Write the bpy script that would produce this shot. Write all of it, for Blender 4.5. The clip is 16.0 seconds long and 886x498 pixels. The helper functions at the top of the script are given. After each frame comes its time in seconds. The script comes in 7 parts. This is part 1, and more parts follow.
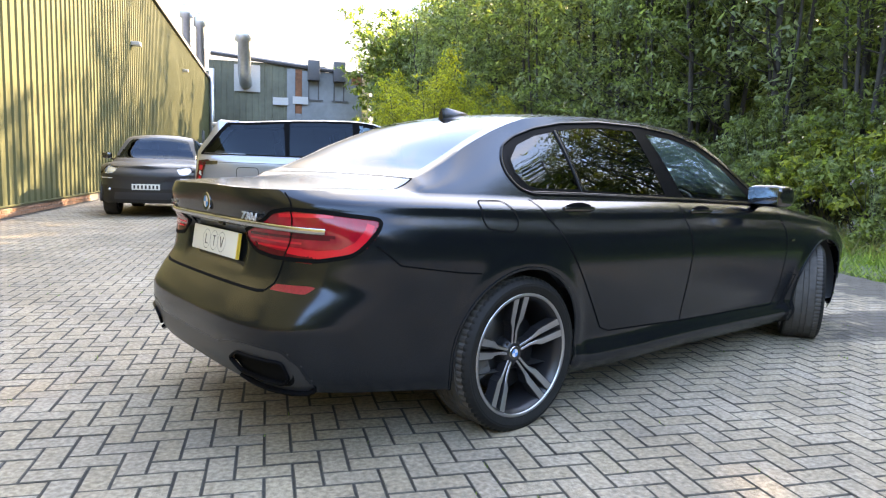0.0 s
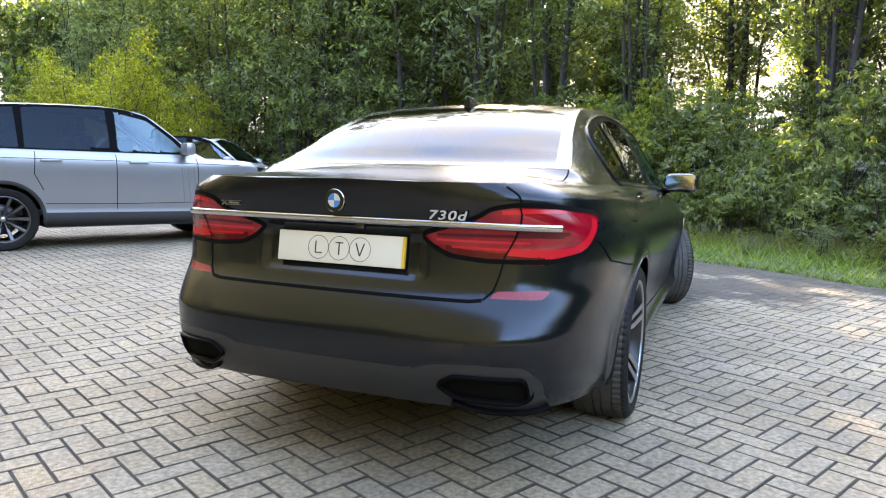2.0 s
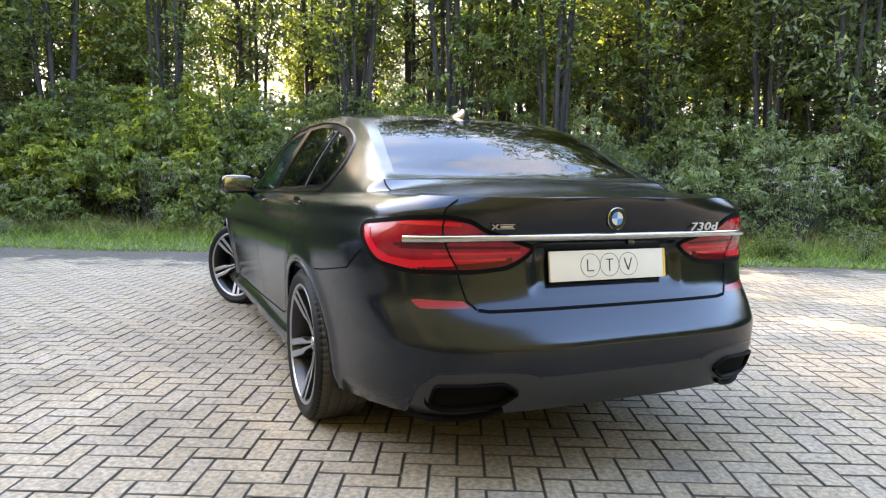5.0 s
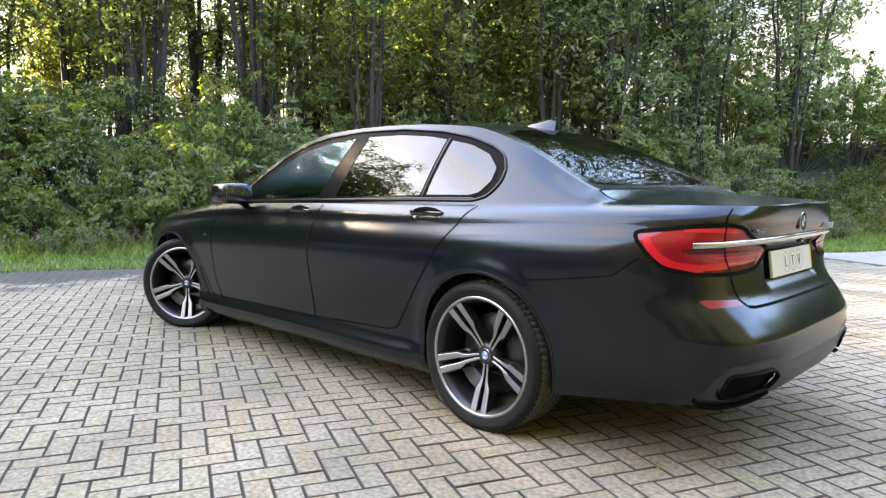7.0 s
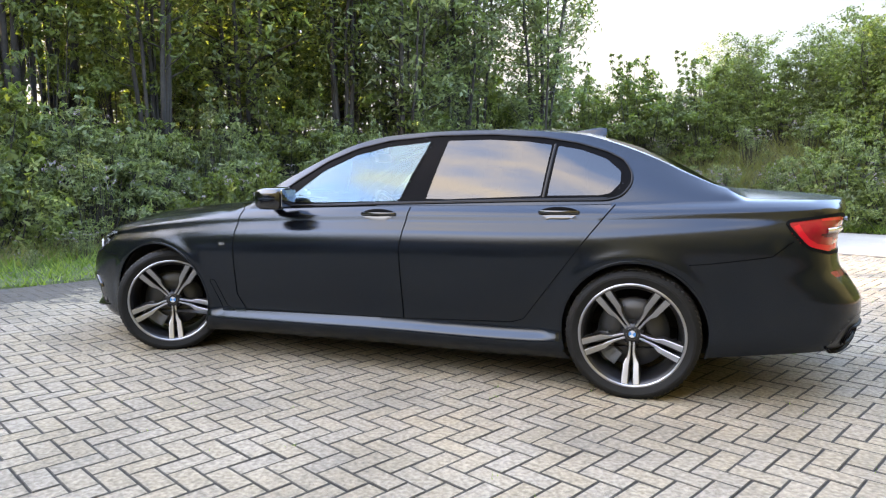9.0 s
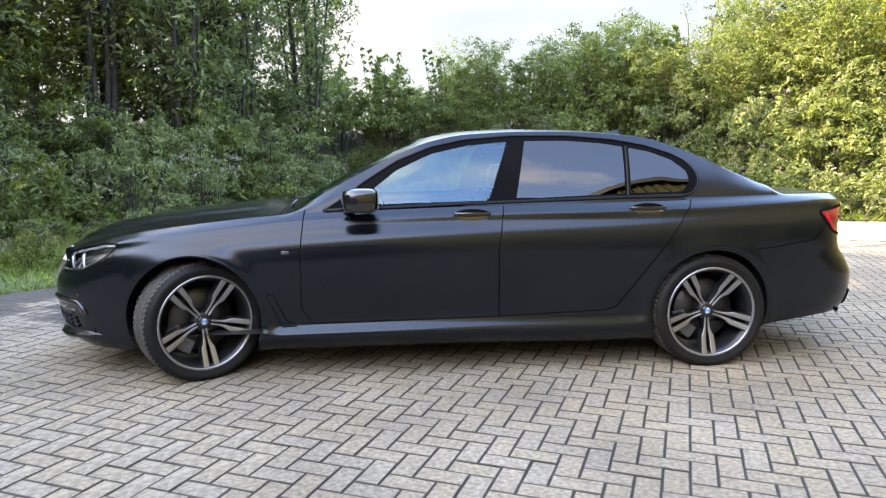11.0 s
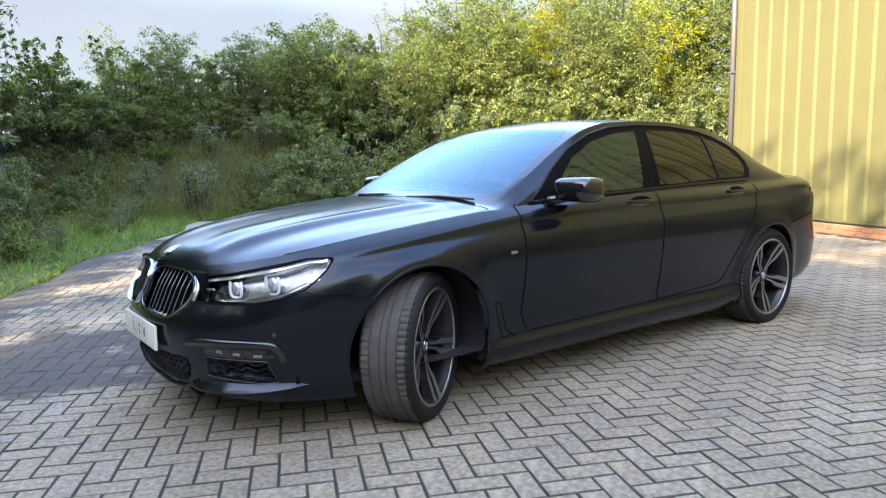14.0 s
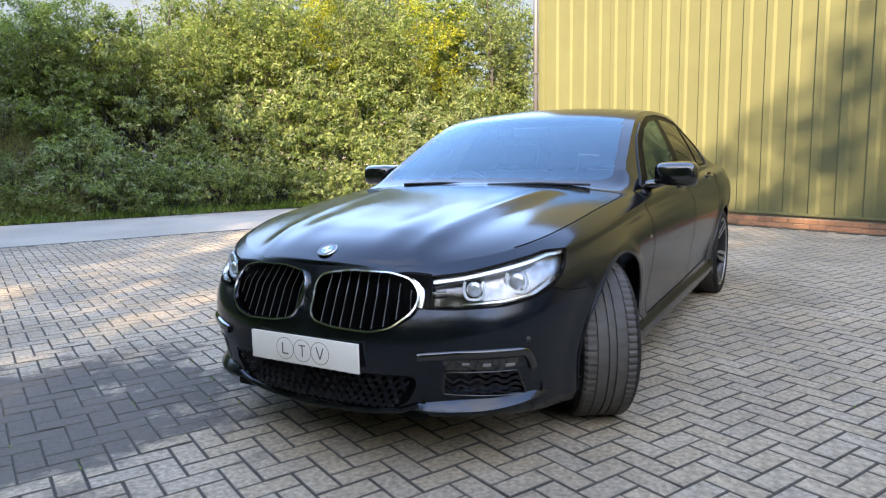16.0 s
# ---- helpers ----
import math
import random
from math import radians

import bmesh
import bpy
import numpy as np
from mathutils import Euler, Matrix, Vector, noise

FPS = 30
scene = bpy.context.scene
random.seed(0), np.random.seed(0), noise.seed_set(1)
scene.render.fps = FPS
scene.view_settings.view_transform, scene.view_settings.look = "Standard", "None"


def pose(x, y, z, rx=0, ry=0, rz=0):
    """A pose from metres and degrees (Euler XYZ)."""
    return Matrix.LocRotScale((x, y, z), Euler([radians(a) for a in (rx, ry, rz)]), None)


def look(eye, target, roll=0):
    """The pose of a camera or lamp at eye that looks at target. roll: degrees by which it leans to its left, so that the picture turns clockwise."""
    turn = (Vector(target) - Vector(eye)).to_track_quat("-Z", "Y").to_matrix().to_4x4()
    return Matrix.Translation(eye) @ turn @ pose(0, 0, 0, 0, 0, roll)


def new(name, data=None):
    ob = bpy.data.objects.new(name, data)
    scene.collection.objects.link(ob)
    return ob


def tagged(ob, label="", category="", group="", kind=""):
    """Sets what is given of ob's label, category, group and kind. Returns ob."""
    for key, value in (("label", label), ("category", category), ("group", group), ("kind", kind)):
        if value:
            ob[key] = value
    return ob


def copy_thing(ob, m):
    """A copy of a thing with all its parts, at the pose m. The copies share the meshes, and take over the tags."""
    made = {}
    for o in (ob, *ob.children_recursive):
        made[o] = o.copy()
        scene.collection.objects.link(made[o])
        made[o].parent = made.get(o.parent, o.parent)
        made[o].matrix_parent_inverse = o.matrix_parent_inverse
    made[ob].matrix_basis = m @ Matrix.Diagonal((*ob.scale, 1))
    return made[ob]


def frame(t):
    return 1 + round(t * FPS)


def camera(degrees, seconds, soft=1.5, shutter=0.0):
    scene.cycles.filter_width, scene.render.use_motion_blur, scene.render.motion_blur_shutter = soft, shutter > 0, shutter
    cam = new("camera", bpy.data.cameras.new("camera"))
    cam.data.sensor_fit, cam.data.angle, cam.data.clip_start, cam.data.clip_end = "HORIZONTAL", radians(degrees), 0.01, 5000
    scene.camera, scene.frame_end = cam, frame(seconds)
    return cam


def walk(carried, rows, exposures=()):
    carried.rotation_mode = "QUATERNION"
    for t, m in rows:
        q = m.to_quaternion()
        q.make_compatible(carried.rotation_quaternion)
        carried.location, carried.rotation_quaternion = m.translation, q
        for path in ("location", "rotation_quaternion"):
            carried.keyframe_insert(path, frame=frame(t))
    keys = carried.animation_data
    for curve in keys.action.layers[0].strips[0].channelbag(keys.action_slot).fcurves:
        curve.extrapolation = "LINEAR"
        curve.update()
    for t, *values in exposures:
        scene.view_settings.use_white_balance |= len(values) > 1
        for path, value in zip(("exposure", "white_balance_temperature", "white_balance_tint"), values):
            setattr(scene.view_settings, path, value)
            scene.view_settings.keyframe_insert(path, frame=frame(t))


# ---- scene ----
cam = camera(65.9, 16.0, soft=1.2)
PATH = [
    (0, (-3.672, -2.963, 1.139), (-2.41, -1.428, 0.908), 1.8),
    (0.5, (-3.952, -2.559, 1.119), (-2.535, -1.167, 0.889), 1.6),
    (1, (-4.271, -2.163, 1.105), (-2.697, -0.949, 0.883), 1.5),
    (1.5, (-4.476, -1.727, 1.078), (-2.766, -0.714, 0.855), 1.4),
    (2, (-4.658, -1.276, 1.074), (-2.821, -0.517, 0.853), 1.3),
    (2.5, (-4.801, -0.819, 1.088), (-2.872, -0.339, 0.866), 1.2),
    (3, (-4.863, -0.362, 1.1), (-2.887, -0.142, 0.879), 1.0),
    (3.5, (-4.927, 0.122, 1.111), (-2.939, 0.074, 0.893), 0.8),
    (6, (-4.094, 2.426, 1.102), (-2.483, 1.257, 0.904), 0.9),
    (6.5, (-3.782, 2.803, 1.119), (-2.282, 1.495, 0.921), 0.7),
    (7, (-3.51, 3.229, 1.129), (-2.132, 1.794, 0.932), 0.5),
    (7.5, (-3.151, 3.581, 1.122), (-1.907, 2.027, 0.927), 0.3),
    (8, (-2.776, 3.942, 1.117), (-1.693, 2.27, 0.933), 0.2),
    (10.5, (-0.057, 4.93, 1.295), (-0.056, 2.947, 1.032), -0.2),
    (11, (0.479, 4.845, 1.248), (0.292, 2.87, 0.998), -0.2),
    (11.5, (1.016, 4.73, 1.212), (0.652, 2.779, 0.97), -0.3),
    (12, (1.523, 4.533, 1.201), (0.984, 2.623, 0.958), -0.4),
    (12.5, (2.025, 4.315, 1.18), (1.306, 2.463, 0.944), -0.5),
    (13, (2.474, 4.044, 1.182), (1.587, 2.269, 0.935), -0.7),
    (13.5, (2.908, 3.716, 1.182), (1.858, 2.032, 0.935), -0.7),
    (14, (3.32, 3.384, 1.175), (2.115, 1.806, 0.933), -0.9),
    (14.5, (3.647, 2.956, 1.166), (2.297, 1.501, 0.917), -1.0),
    (15, (3.981, 2.568, 1.167), (2.502, 1.246, 0.91), -1.0),
    (15.5, (4.225, 2.132, 1.147), (2.626, 0.959, 0.883), -0.9),
    (16, (4.459, 1.721, 1.155), (2.74, 0.734, 0.887), -1.0),
]
walk(cam, [(t, look(eye, target, roll)) for t, eye, target, roll in PATH], exposures=((0.0, 4.44, 8650, 17), (2.5, 4.50, 8750, 17), (7.0, 4.58, 8850, 18), (11.0, 4.38, 8500, 18), (14.0, 4.00, 7800, 17), (16.0, 3.82, 7850, 17)))

# ---- world, sun and light ----
SUN_AZ, SUN_EL = radians(72), radians(27.5)
world = bpy.data.worlds.new("world")
scene.world = world
world.use_nodes = True
wn, wl = world.node_tree.nodes, world.node_tree.links
sky = wn.new("ShaderNodeTexSky")
sky.sky_type, sky.sun_disc = "NISHITA", False
sky.sun_elevation, sky.sun_rotation = SUN_EL, SUN_AZ
sky.dust_density, sky.air_density, sky.ozone_density = 0.5, 1.1, 5.0
cloud_co = wn.new("ShaderNodeTexCoord")
cloud_map = wn.new("ShaderNodeMapping")
cloud_map.inputs["Scale"].default_value = (1.6, 1.6, 3.6)
cloud_noise = wn.new("ShaderNodeTexNoise")
cloud_noise.inputs["Scale"].default_value = 1.5
cloud_noise.inputs["Detail"].default_value = 7
cloud_noise.inputs["Roughness"].default_value = 0.55
cloud_ramp = wn.new("ShaderNodeValToRGB")
cloud_ramp.color_ramp.elements[0].position = 0.49
cloud_ramp.color_ramp.elements[1].position = 0.72
cloud_ramp.color_ramp.elements[0].color = (0.05, 0.05, 0.05, 1)
cloud_mix = wn.new("ShaderNodeMixRGB")
cloud_mix.inputs["Color2"].default_value = (2.7, 2.8, 2.9, 1)
wl.new(cloud_co.outputs["Generated"], cloud_map.inputs["Vector"])
wl.new(cloud_map.outputs["Vector"], cloud_noise.inputs["Vector"])
# thin haze whitens the sky towards the sun and the horizon
sunward = wn.new("ShaderNodeVectorMath")
sunward.operation = "DOT_PRODUCT"
sunward.inputs[1].default_value = (0.25 * math.sin(SUN_AZ), 0.25 * math.cos(SUN_AZ), -0.08)
wl.new(cloud_co.outputs["Generated"], sunward.inputs[0])
haze = wn.new("ShaderNodeMath")
wl.new(cloud_noise.outputs["Fac"], haze.inputs[0])
wl.new(sunward.outputs["Value"], haze.inputs[1])
low_sky = wn.new("ShaderNodeSeparateXYZ")
wl.new(cloud_co.outputs["Generated"], low_sky.inputs[0])
low_band = wn.new("ShaderNodeMapRange")
low_band.interpolation_type = "SMOOTHSTEP"
low_band.inputs["From Min"].default_value, low_band.inputs["From Max"].default_value = 0.0, 0.36
low_band.inputs["To Min"].default_value, low_band.inputs["To Max"].default_value = 0.16, 0.0
wl.new(low_sky.outputs["Z"], low_band.inputs["Value"])
haze_sum = wn.new("ShaderNodeMath")
wl.new(haze.outputs[0], haze_sum.inputs[0])
wl.new(low_band.outputs[0], haze_sum.inputs[1])
wl.new(haze_sum.outputs[0], cloud_ramp.inputs["Fac"])
wl.new(cloud_ramp.outputs["Color"], cloud_mix.inputs["Fac"])
wl.new(sky.outputs["Color"], cloud_mix.inputs["Color1"])
# a soft grey bank of cloud low on the horizon, thinner towards the sun
bank = wn.new("ShaderNodeMapRange")
bank.interpolation_type = "SMOOTHSTEP"
bank.inputs["From Min"].default_value, bank.inputs["From Max"].default_value = 0.20, 0.44
bank.inputs["To Min"].default_value, bank.inputs["To Max"].default_value = 0.97, 0.0
wl.new(low_sky.outputs["Z"], bank.inputs["Value"])
bank_ramp = wn.new("ShaderNodeValToRGB")
bank_ramp.color_ramp.elements[0].position, bank_ramp.color_ramp.elements[1].position = 0.40, 0.62
bank_ramp.color_ramp.elements[0].color, bank_ramp.color_ramp.elements[1].color = (0.165, 0.212, 0.278, 1), (0.240, 0.274, 0.315, 1)
wl.new(cloud_noise.outputs["Fac"], bank_ramp.inputs["Fac"])
bank_mix = wn.new("ShaderNodeMixRGB")
thin = wn.new("ShaderNodeMapRange")
thin.interpolation_type = "SMOOTHSTEP"
thin.inputs["From Min"].default_value, thin.inputs["From Max"].default_value = 0.02, 0.24
thin.inputs["To Min"].default_value, thin.inputs["To Max"].default_value = 1.0, 0.82
wl.new(sunward.outputs["Value"], thin.inputs["Value"])
bank_fac = wn.new("ShaderNodeMath")
bank_fac.operation = "MULTIPLY"
wl.new(bank.outputs[0], bank_fac.inputs[0])
wl.new(thin.outputs[0], bank_fac.inputs[1])
wl.new(bank_fac.outputs[0], bank_mix.inputs["Fac"])
wl.new(cloud_mix.outputs["Color"], bank_mix.inputs["Color1"])
wl.new(bank_ramp.outputs["Color"], bank_mix.inputs["Color2"])
wl.new(bank_mix.outputs["Color"], wn["Background"].inputs["Color"])
wn["Background"].inputs["Strength"].default_value = 0.15

sun_data = bpy.data.lights.new("sun", "SUN")
sun_data.energy, sun_data.angle, sun_data.color = 2.35, radians(0.6), (1.0, 0.88, 0.68)
sun = new("sun", sun_data)
SUN_DIR = Vector((math.sin(SUN_AZ) * math.cos(SUN_EL), math.cos(SUN_AZ) * math.cos(SUN_EL), math.sin(SUN_EL)))
sun.matrix_world = look(SUN_DIR * 60, (0, 0, 0))


# ---- helpers ----
def material(name, color, rough=0.6, metal=0.0, vary=0.0, scale=8.0, bump=0.0, bump_scale=40.0, island=0.0, coat=0.0,
             second=None, spec=0.5, stain=0.0, stain_scale=1.2, per_object=False, rough_vary=0.0):
    """A principled material with grain at one scale, stains at a larger one, relief, and a shift from piece to piece."""
    m = bpy.data.materials.new(name)
    m.use_nodes = True
    n, l = m.node_tree.nodes, m.node_tree.links
    p = n["Principled BSDF"]
    p.inputs["Base Color"].default_value = (*color, 1)
    p.inputs["Roughness"].default_value = rough
    p.inputs["Metallic"].default_value = metal
    p.inputs["Specular IOR Level"].default_value = spec
    p.inputs["Coat Weight"].default_value = coat
    p.inputs["Coat Roughness"].default_value = 0.05
    co = n.new("ShaderNodeTexCoord")
    out = None
    if vary or stain or island or second:
        base = n.new("ShaderNodeRGB")
        base.outputs[0].default_value = (*color, 1)
        out = base.outputs[0]

    def noise_of(size, detail=4):
        t = n.new("ShaderNodeTexNoise")
        t.inputs["Scale"].default_value, t.inputs["Detail"].default_value = size, detail
        l.new(co.outputs["Object"], t.inputs["Vector"])
        return t.outputs["Fac"]

    def brighten(value, low, high, color_in):
        r = n.new("ShaderNodeMapRange")
        r.inputs["From Min"].default_value, r.inputs["From Max"].default_value = 0.25, 0.75
        r.inputs["To Min"].default_value, r.inputs["To Max"].default_value = low, high
        l.new(value, r.inputs["Value"])
        v = n.new("ShaderNodeVectorMath")
        v.operation = "SCALE"
        l.new(color_in, v.inputs[0])
        l.new(r.outputs[0], v.inputs["Scale"])
        return v.outputs[0]

    if second:
        geo = n.new("ShaderNodeObjectInfo" if per_object else "ShaderNodeNewGeometry")
        mix = n.new("ShaderNodeMixRGB")
        mix.inputs["Color2"].default_value = (*second, 1)
        l.new(geo.outputs["Random" if per_object else "Random Per Island"], mix.inputs["Fac"])
        l.new(out, mix.inputs["Color1"])
        out = mix.outputs[0]
    if island:
        geo = n.new("ShaderNodeObjectInfo" if per_object else "ShaderNodeNewGeometry")
        r = n.new("ShaderNodeMapRange")
        r.inputs["To Min"].default_value, r.inputs["To Max"].default_value = 1 - island, 1 + island
        l.new(geo.outputs["Random" if per_object else "Random Per Island"], r.inputs["Value"])
        v = n.new("ShaderNodeVectorMath")
        v.operation = "SCALE"
        l.new(out, v.inputs[0])
        l.new(r.outputs[0], v.inputs["Scale"])
        out = v.outputs[0]
    if vary:
        out = brighten(noise_of(scale), 1 - vary, 1 + vary, out)
    if stain:
        out = brighten(noise_of(stain_scale, 6), 1 - stain, 1 + stain * 0.5, out)
    if out:
        l.new(out, p.inputs["Base Color"])
    if rough_vary:
        r = n.new("ShaderNodeMapRange")
        r.inputs["To Min"].default_value, r.inputs["To Max"].default_value = rough - rough_vary, rough + rough_vary
        l.new(noise_of(scale * 0.6), r.inputs["Value"])
        l.new(r.outputs[0], p.inputs["Roughness"])
    if bump:
        b = n.new("ShaderNodeBump")
        b.inputs["Strength"].default_value, b.inputs["Distance"].default_value = bump, 0.01
        l.new(noise_of(bump_scale, 5), b.inputs["Height"])
        l.new(b.outputs["Normal"], p.inputs["Normal"])
    return m


def leaf_material(name, color, second, through_light=0.52):
    """Leaf: two greens from leaf to leaf, with light passing through the blade."""
    m = material(name, color, rough=0.55, second=second, island=0.35, spec=0.35)
    n, l = m.node_tree.nodes, m.node_tree.links
    p = n["Principled BSDF"]
    src = p.inputs["Base Color"].links[0].from_socket
    t = n.new("ShaderNodeBsdfTranslucent")
    warm = n.new("ShaderNodeMixRGB")
    warm.blend_type = "MULTIPLY"
    warm.inputs["Fac"].default_value = 1
    warm.inputs["Color2"].default_value = (1.50, 1.66, 0.78, 1)
    l.new(src, warm.inputs["Color1"])
    l.new(warm.outputs[0], t.inputs["Color"])
    mix = n.new("ShaderNodeMixShader")
    mix.inputs["Fac"].default_value = through_light
    l.new(p.outputs[0], mix.inputs[1])
    l.new(t.outputs[0], mix.inputs[2])
    l.new(mix.outputs[0], n["Material Output"].inputs["Surface"])
    return m


def mesh_of(name, verts, faces, mat, smooth=False):
    me = bpy.data.meshes.new(name)
    me.from_pydata([tuple(v) for v in verts], [], [tuple(f) for f in faces])
    me.materials.append(mat)
    if smooth:
        me.polygons.foreach_set("use_smooth", [True] * len(me.polygons))
    me.update()
    return me


def hang(name, me, parent=None, label="", m=None):
    ob = new(name, me)
    if m is not None:
        ob.matrix_basis = m
    if parent is not None:
        ob.parent = parent
    if label:
        ob["label"] = label
    return ob


def part(name, bm, mat, parent=None, label="", smooth=True, sharp=40, m=None):
    """One bmesh becomes one mesh object, under its thing."""
    bmesh.ops.recalc_face_normals(bm, faces=bm.faces[:])
    me = bpy.data.meshes.new(name)
    bm.to_mesh(me)
    bm.free()
    for one in mat if isinstance(mat, (list, tuple)) else [mat]:
        me.materials.append(one)
    if smooth:
        me.polygons.foreach_set("use_smooth", [True] * len(me.polygons))
        me.set_sharp_from_angle(angle=radians(sharp))
    return hang(name, me, parent, label, m)


def empty(name, m=None):
    ob = new(name)
    ob.empty_display_size = 0.2
    if m is not None:
        ob.matrix_basis = m
    return ob


def box(bm, x0, x1, y0, y1, z0, z1, bevel=0.0, m=None):
    """A bevelled box, added to bm."""
    r = bmesh.ops.create_cube(bm, size=1.0)
    v = r["verts"]
    bmesh.ops.scale(bm, vec=(x1 - x0, y1 - y0, z1 - z0), verts=v)
    bmesh.ops.translate(bm, vec=((x0 + x1) / 2, (y0 + y1) / 2, (z0 + z1) / 2), verts=v)
    if bevel:
        edges = list({e for q in v for e in q.link_edges})
        v = bmesh.ops.bevel(bm, geom=edges, offset=bevel, segments=2, affect="EDGES", profile=0.6)["verts"] + [q for q in v if q.is_valid]
    if m is not None:
        bmesh.ops.transform(bm, matrix=m, verts=list({q for q in v if q.is_valid}))
    return bm


def boxed(*a, **k):
    return box(bmesh.new(), *a, **k)


def tube(points, radii, sides=8, cap=True):
    """Verts and faces of a tapered tube through points."""
    pts = [Vector(p) for p in points]
    verts, faces = [], []
    for i, p in enumerate(pts):
        d = (pts[min(i + 1, len(pts) - 1)] - pts[max(i - 1, 0)]).normalized()
        a = d.orthogonal().normalized() if i == 0 else (a - d * a.dot(d)).normalized()
        b = d.cross(a)
        for k in range(sides):
            w = 2 * math.pi * k / sides
            verts.append(p + (a * math.cos(w) + b * math.sin(w)) * radii[i])
    for i in range(len(pts) - 1):
        for k in range(sides):
            q = (k + 1) % sides
            faces.append((i * sides + k, i * sides + q, (i + 1) * sides + q, (i + 1) * sides + k))
    if cap:
        faces.append(tuple(range(sides))[::-1])
        faces.append(tuple((len(pts) - 1) * sides + k for k in range(sides)))
    return verts, faces


def join(pieces):
    verts, faces = [], []
    for v, f in pieces:
        n = len(verts)
        verts += list(v)
        faces += [tuple(i + n for i in q) for q in f]
    return verts, faces


def smoothstep(a, b, x):
    t = np.clip((x - a) / (b - a), 0, 1)
    return t * t * (3 - 2 * t)


# the yard runs along the shed: u along its wall, v away from it
YARD = radians(-25)
VX, VY = math.cos(YARD), math.sin(YARD)


def yard(v, u, z=0.0):
    return Vector((v * VX - u * VY, v * VY + u * VX, z))


YARD_M = Matrix.Rotation(YARD, 4, "Z")
WALL_V, WALL_U0, WALL_U1, WALL_H = -6.75, -7.2, 55.0, 7.85


def verge_edge(u):
    return 4.5 + 0.075 * u + 0.12 * math.sin(u * 0.9) + 0.06 * math.sin(u * 2.3 + 1)


CONC_U0, CONC_U1 = -11.9, -7.9


def ground_height(v, u):
    """Flat yard, then a bank up beyond the verge and beyond the concrete lane."""
    dv = v - (7.4 + 0.05 * u)
    du = (-12.6 - u) * 1.0
    side = smoothstep(0.0, 5.5, dv) * 2.3
    back = smoothstep(0.0, 6.5, du) * 2.4 
    wave = 0.12 * math.sin(v * 0.7 + u * 0.4) + 0.1 * math.sin(u * 1.1 - v * 0.3)
    h = max(side, back)
    return float(h + wave * min(1.0, h))


# ---- materials ----
M_PAVER = material("grey_concrete_paver", (0.300, 0.244, 0.167), rough=0.85, vary=0.44, scale=46, bump=0.8, bump_scale=150,
                   island=0.14, second=(0.220, 0.186, 0.140), stain=0.36, stain_scale=1.3, spec=0.3)
M_PAVER_ONE = material("grey_concrete_paver_single", (0.300, 0.244, 0.167), rough=0.85, vary=0.44, scale=46, bump=0.8, bump_scale=150,
                       island=0.14, second=(0.220, 0.186, 0.140), per_object=True, stain=0.2, stain_scale=3, spec=0.3)
# edge faces of each paver are coloured darker than its top
M_ARRIS = material("dark_paver_edge", (0.082, 0.073, 0.058), rough=0.95, vary=0.35, scale=25, stain=0.4, stain_scale=2.5)
M_JOINT = material("dark_jointing_sand", (0.030, 0.027, 0.021), rough=0.95, vary=0.35, scale=30, bump=0.6, bump_scale=250, stain=0.3)
M_CONCRETE = material("pale_concrete", (0.225, 0.205, 0.170), rough=0.85, vary=0.10, scale=14, bump=0.3, bump_scale=90, stain=0.25, stain_scale=0.6)
M_SOIL = material("grassy_soil", (0.041, 0.048, 0.017), rough=0.95, vary=0.4, scale=5, bump=0.8, bump_scale=30, stain=0.4, stain_scale=0.5)
M_TURF = material("mossy_turf", (0.056, 0.072, 0.022), rough=0.95, vary=0.35, scale=9, bump=0.8, bump_scale=60, stain=0.4, stain_scale=0.8)
M_CLAD = material("olive_yellow_steel_cladding", (0.085, 0.087, 0.043), rough=0.6, vary=0.05, scale=3, stain=0.10, stain_scale=0.5, spec=0.06, bump=0.05, bump_scale=6)
M_CLAD_GREEN = material("weathered_green_cladding", (0.097, 0.102, 0.071), rough=0.6, vary=0.12, scale=2, stain=0.3, stain_scale=0.7)
M_STEEL = material("galvanised_steel", (0.55, 0.56, 0.57), rough=0.38, metal=0.85, vary=0.1, scale=6, stain=0.2)
M_GREYPANEL = material("grey_painted_steel_panel", (0.164, 0.181, 0.192), rough=0.55, vary=0.08, scale=3, stain=0.25, stain_scale=0.9)
M_RUST = material("rusty_orange_steel", (0.185, 0.071, 0.032), rough=0.8, vary=0.3, scale=5, stain=0.4)
M_WHITEBOARD = material("white_notice_board", (0.353, 0.353, 0.344), rough=0.5, vary=0.04)
M_DARKTRIM = material("dark_grey_trim_steel", (0.055, 0.055, 0.06), rough=0.5, vary=0.1)
M_REDBRICK = material("red_brown_brick", (0.260, 0.134, 0.074), rough=0.85, vary=0.15, scale=40, bump=0.4, bump_scale=120, island=0.25, second=(0.210, 0.101, 0.054), per_object=True)
M_MORTAR = material("mortar", (0.202, 0.176, 0.151), rough=0.95, vary=0.2, scale=30)
M_BARK = material("grey_brown_bark", (0.030, 0.025, 0.019), rough=0.9, vary=0.35, scale=12, bump=0.8, bump_scale=30, stain=0.3)
M_LEAF_DARK = leaf_material("dark_green_leaves", (0.069, 0.093, 0.034), (0.140, 0.166, 0.062))
M_LEAF_WILLOW = leaf_material("grey_green_leaves", (0.087, 0.115, 0.055), (0.162, 0.187, 0.094))
M_LEAF_MID = leaf_material("mid_green_leaves", (0.070, 0.096, 0.029), (0.124, 0.150, 0.044))
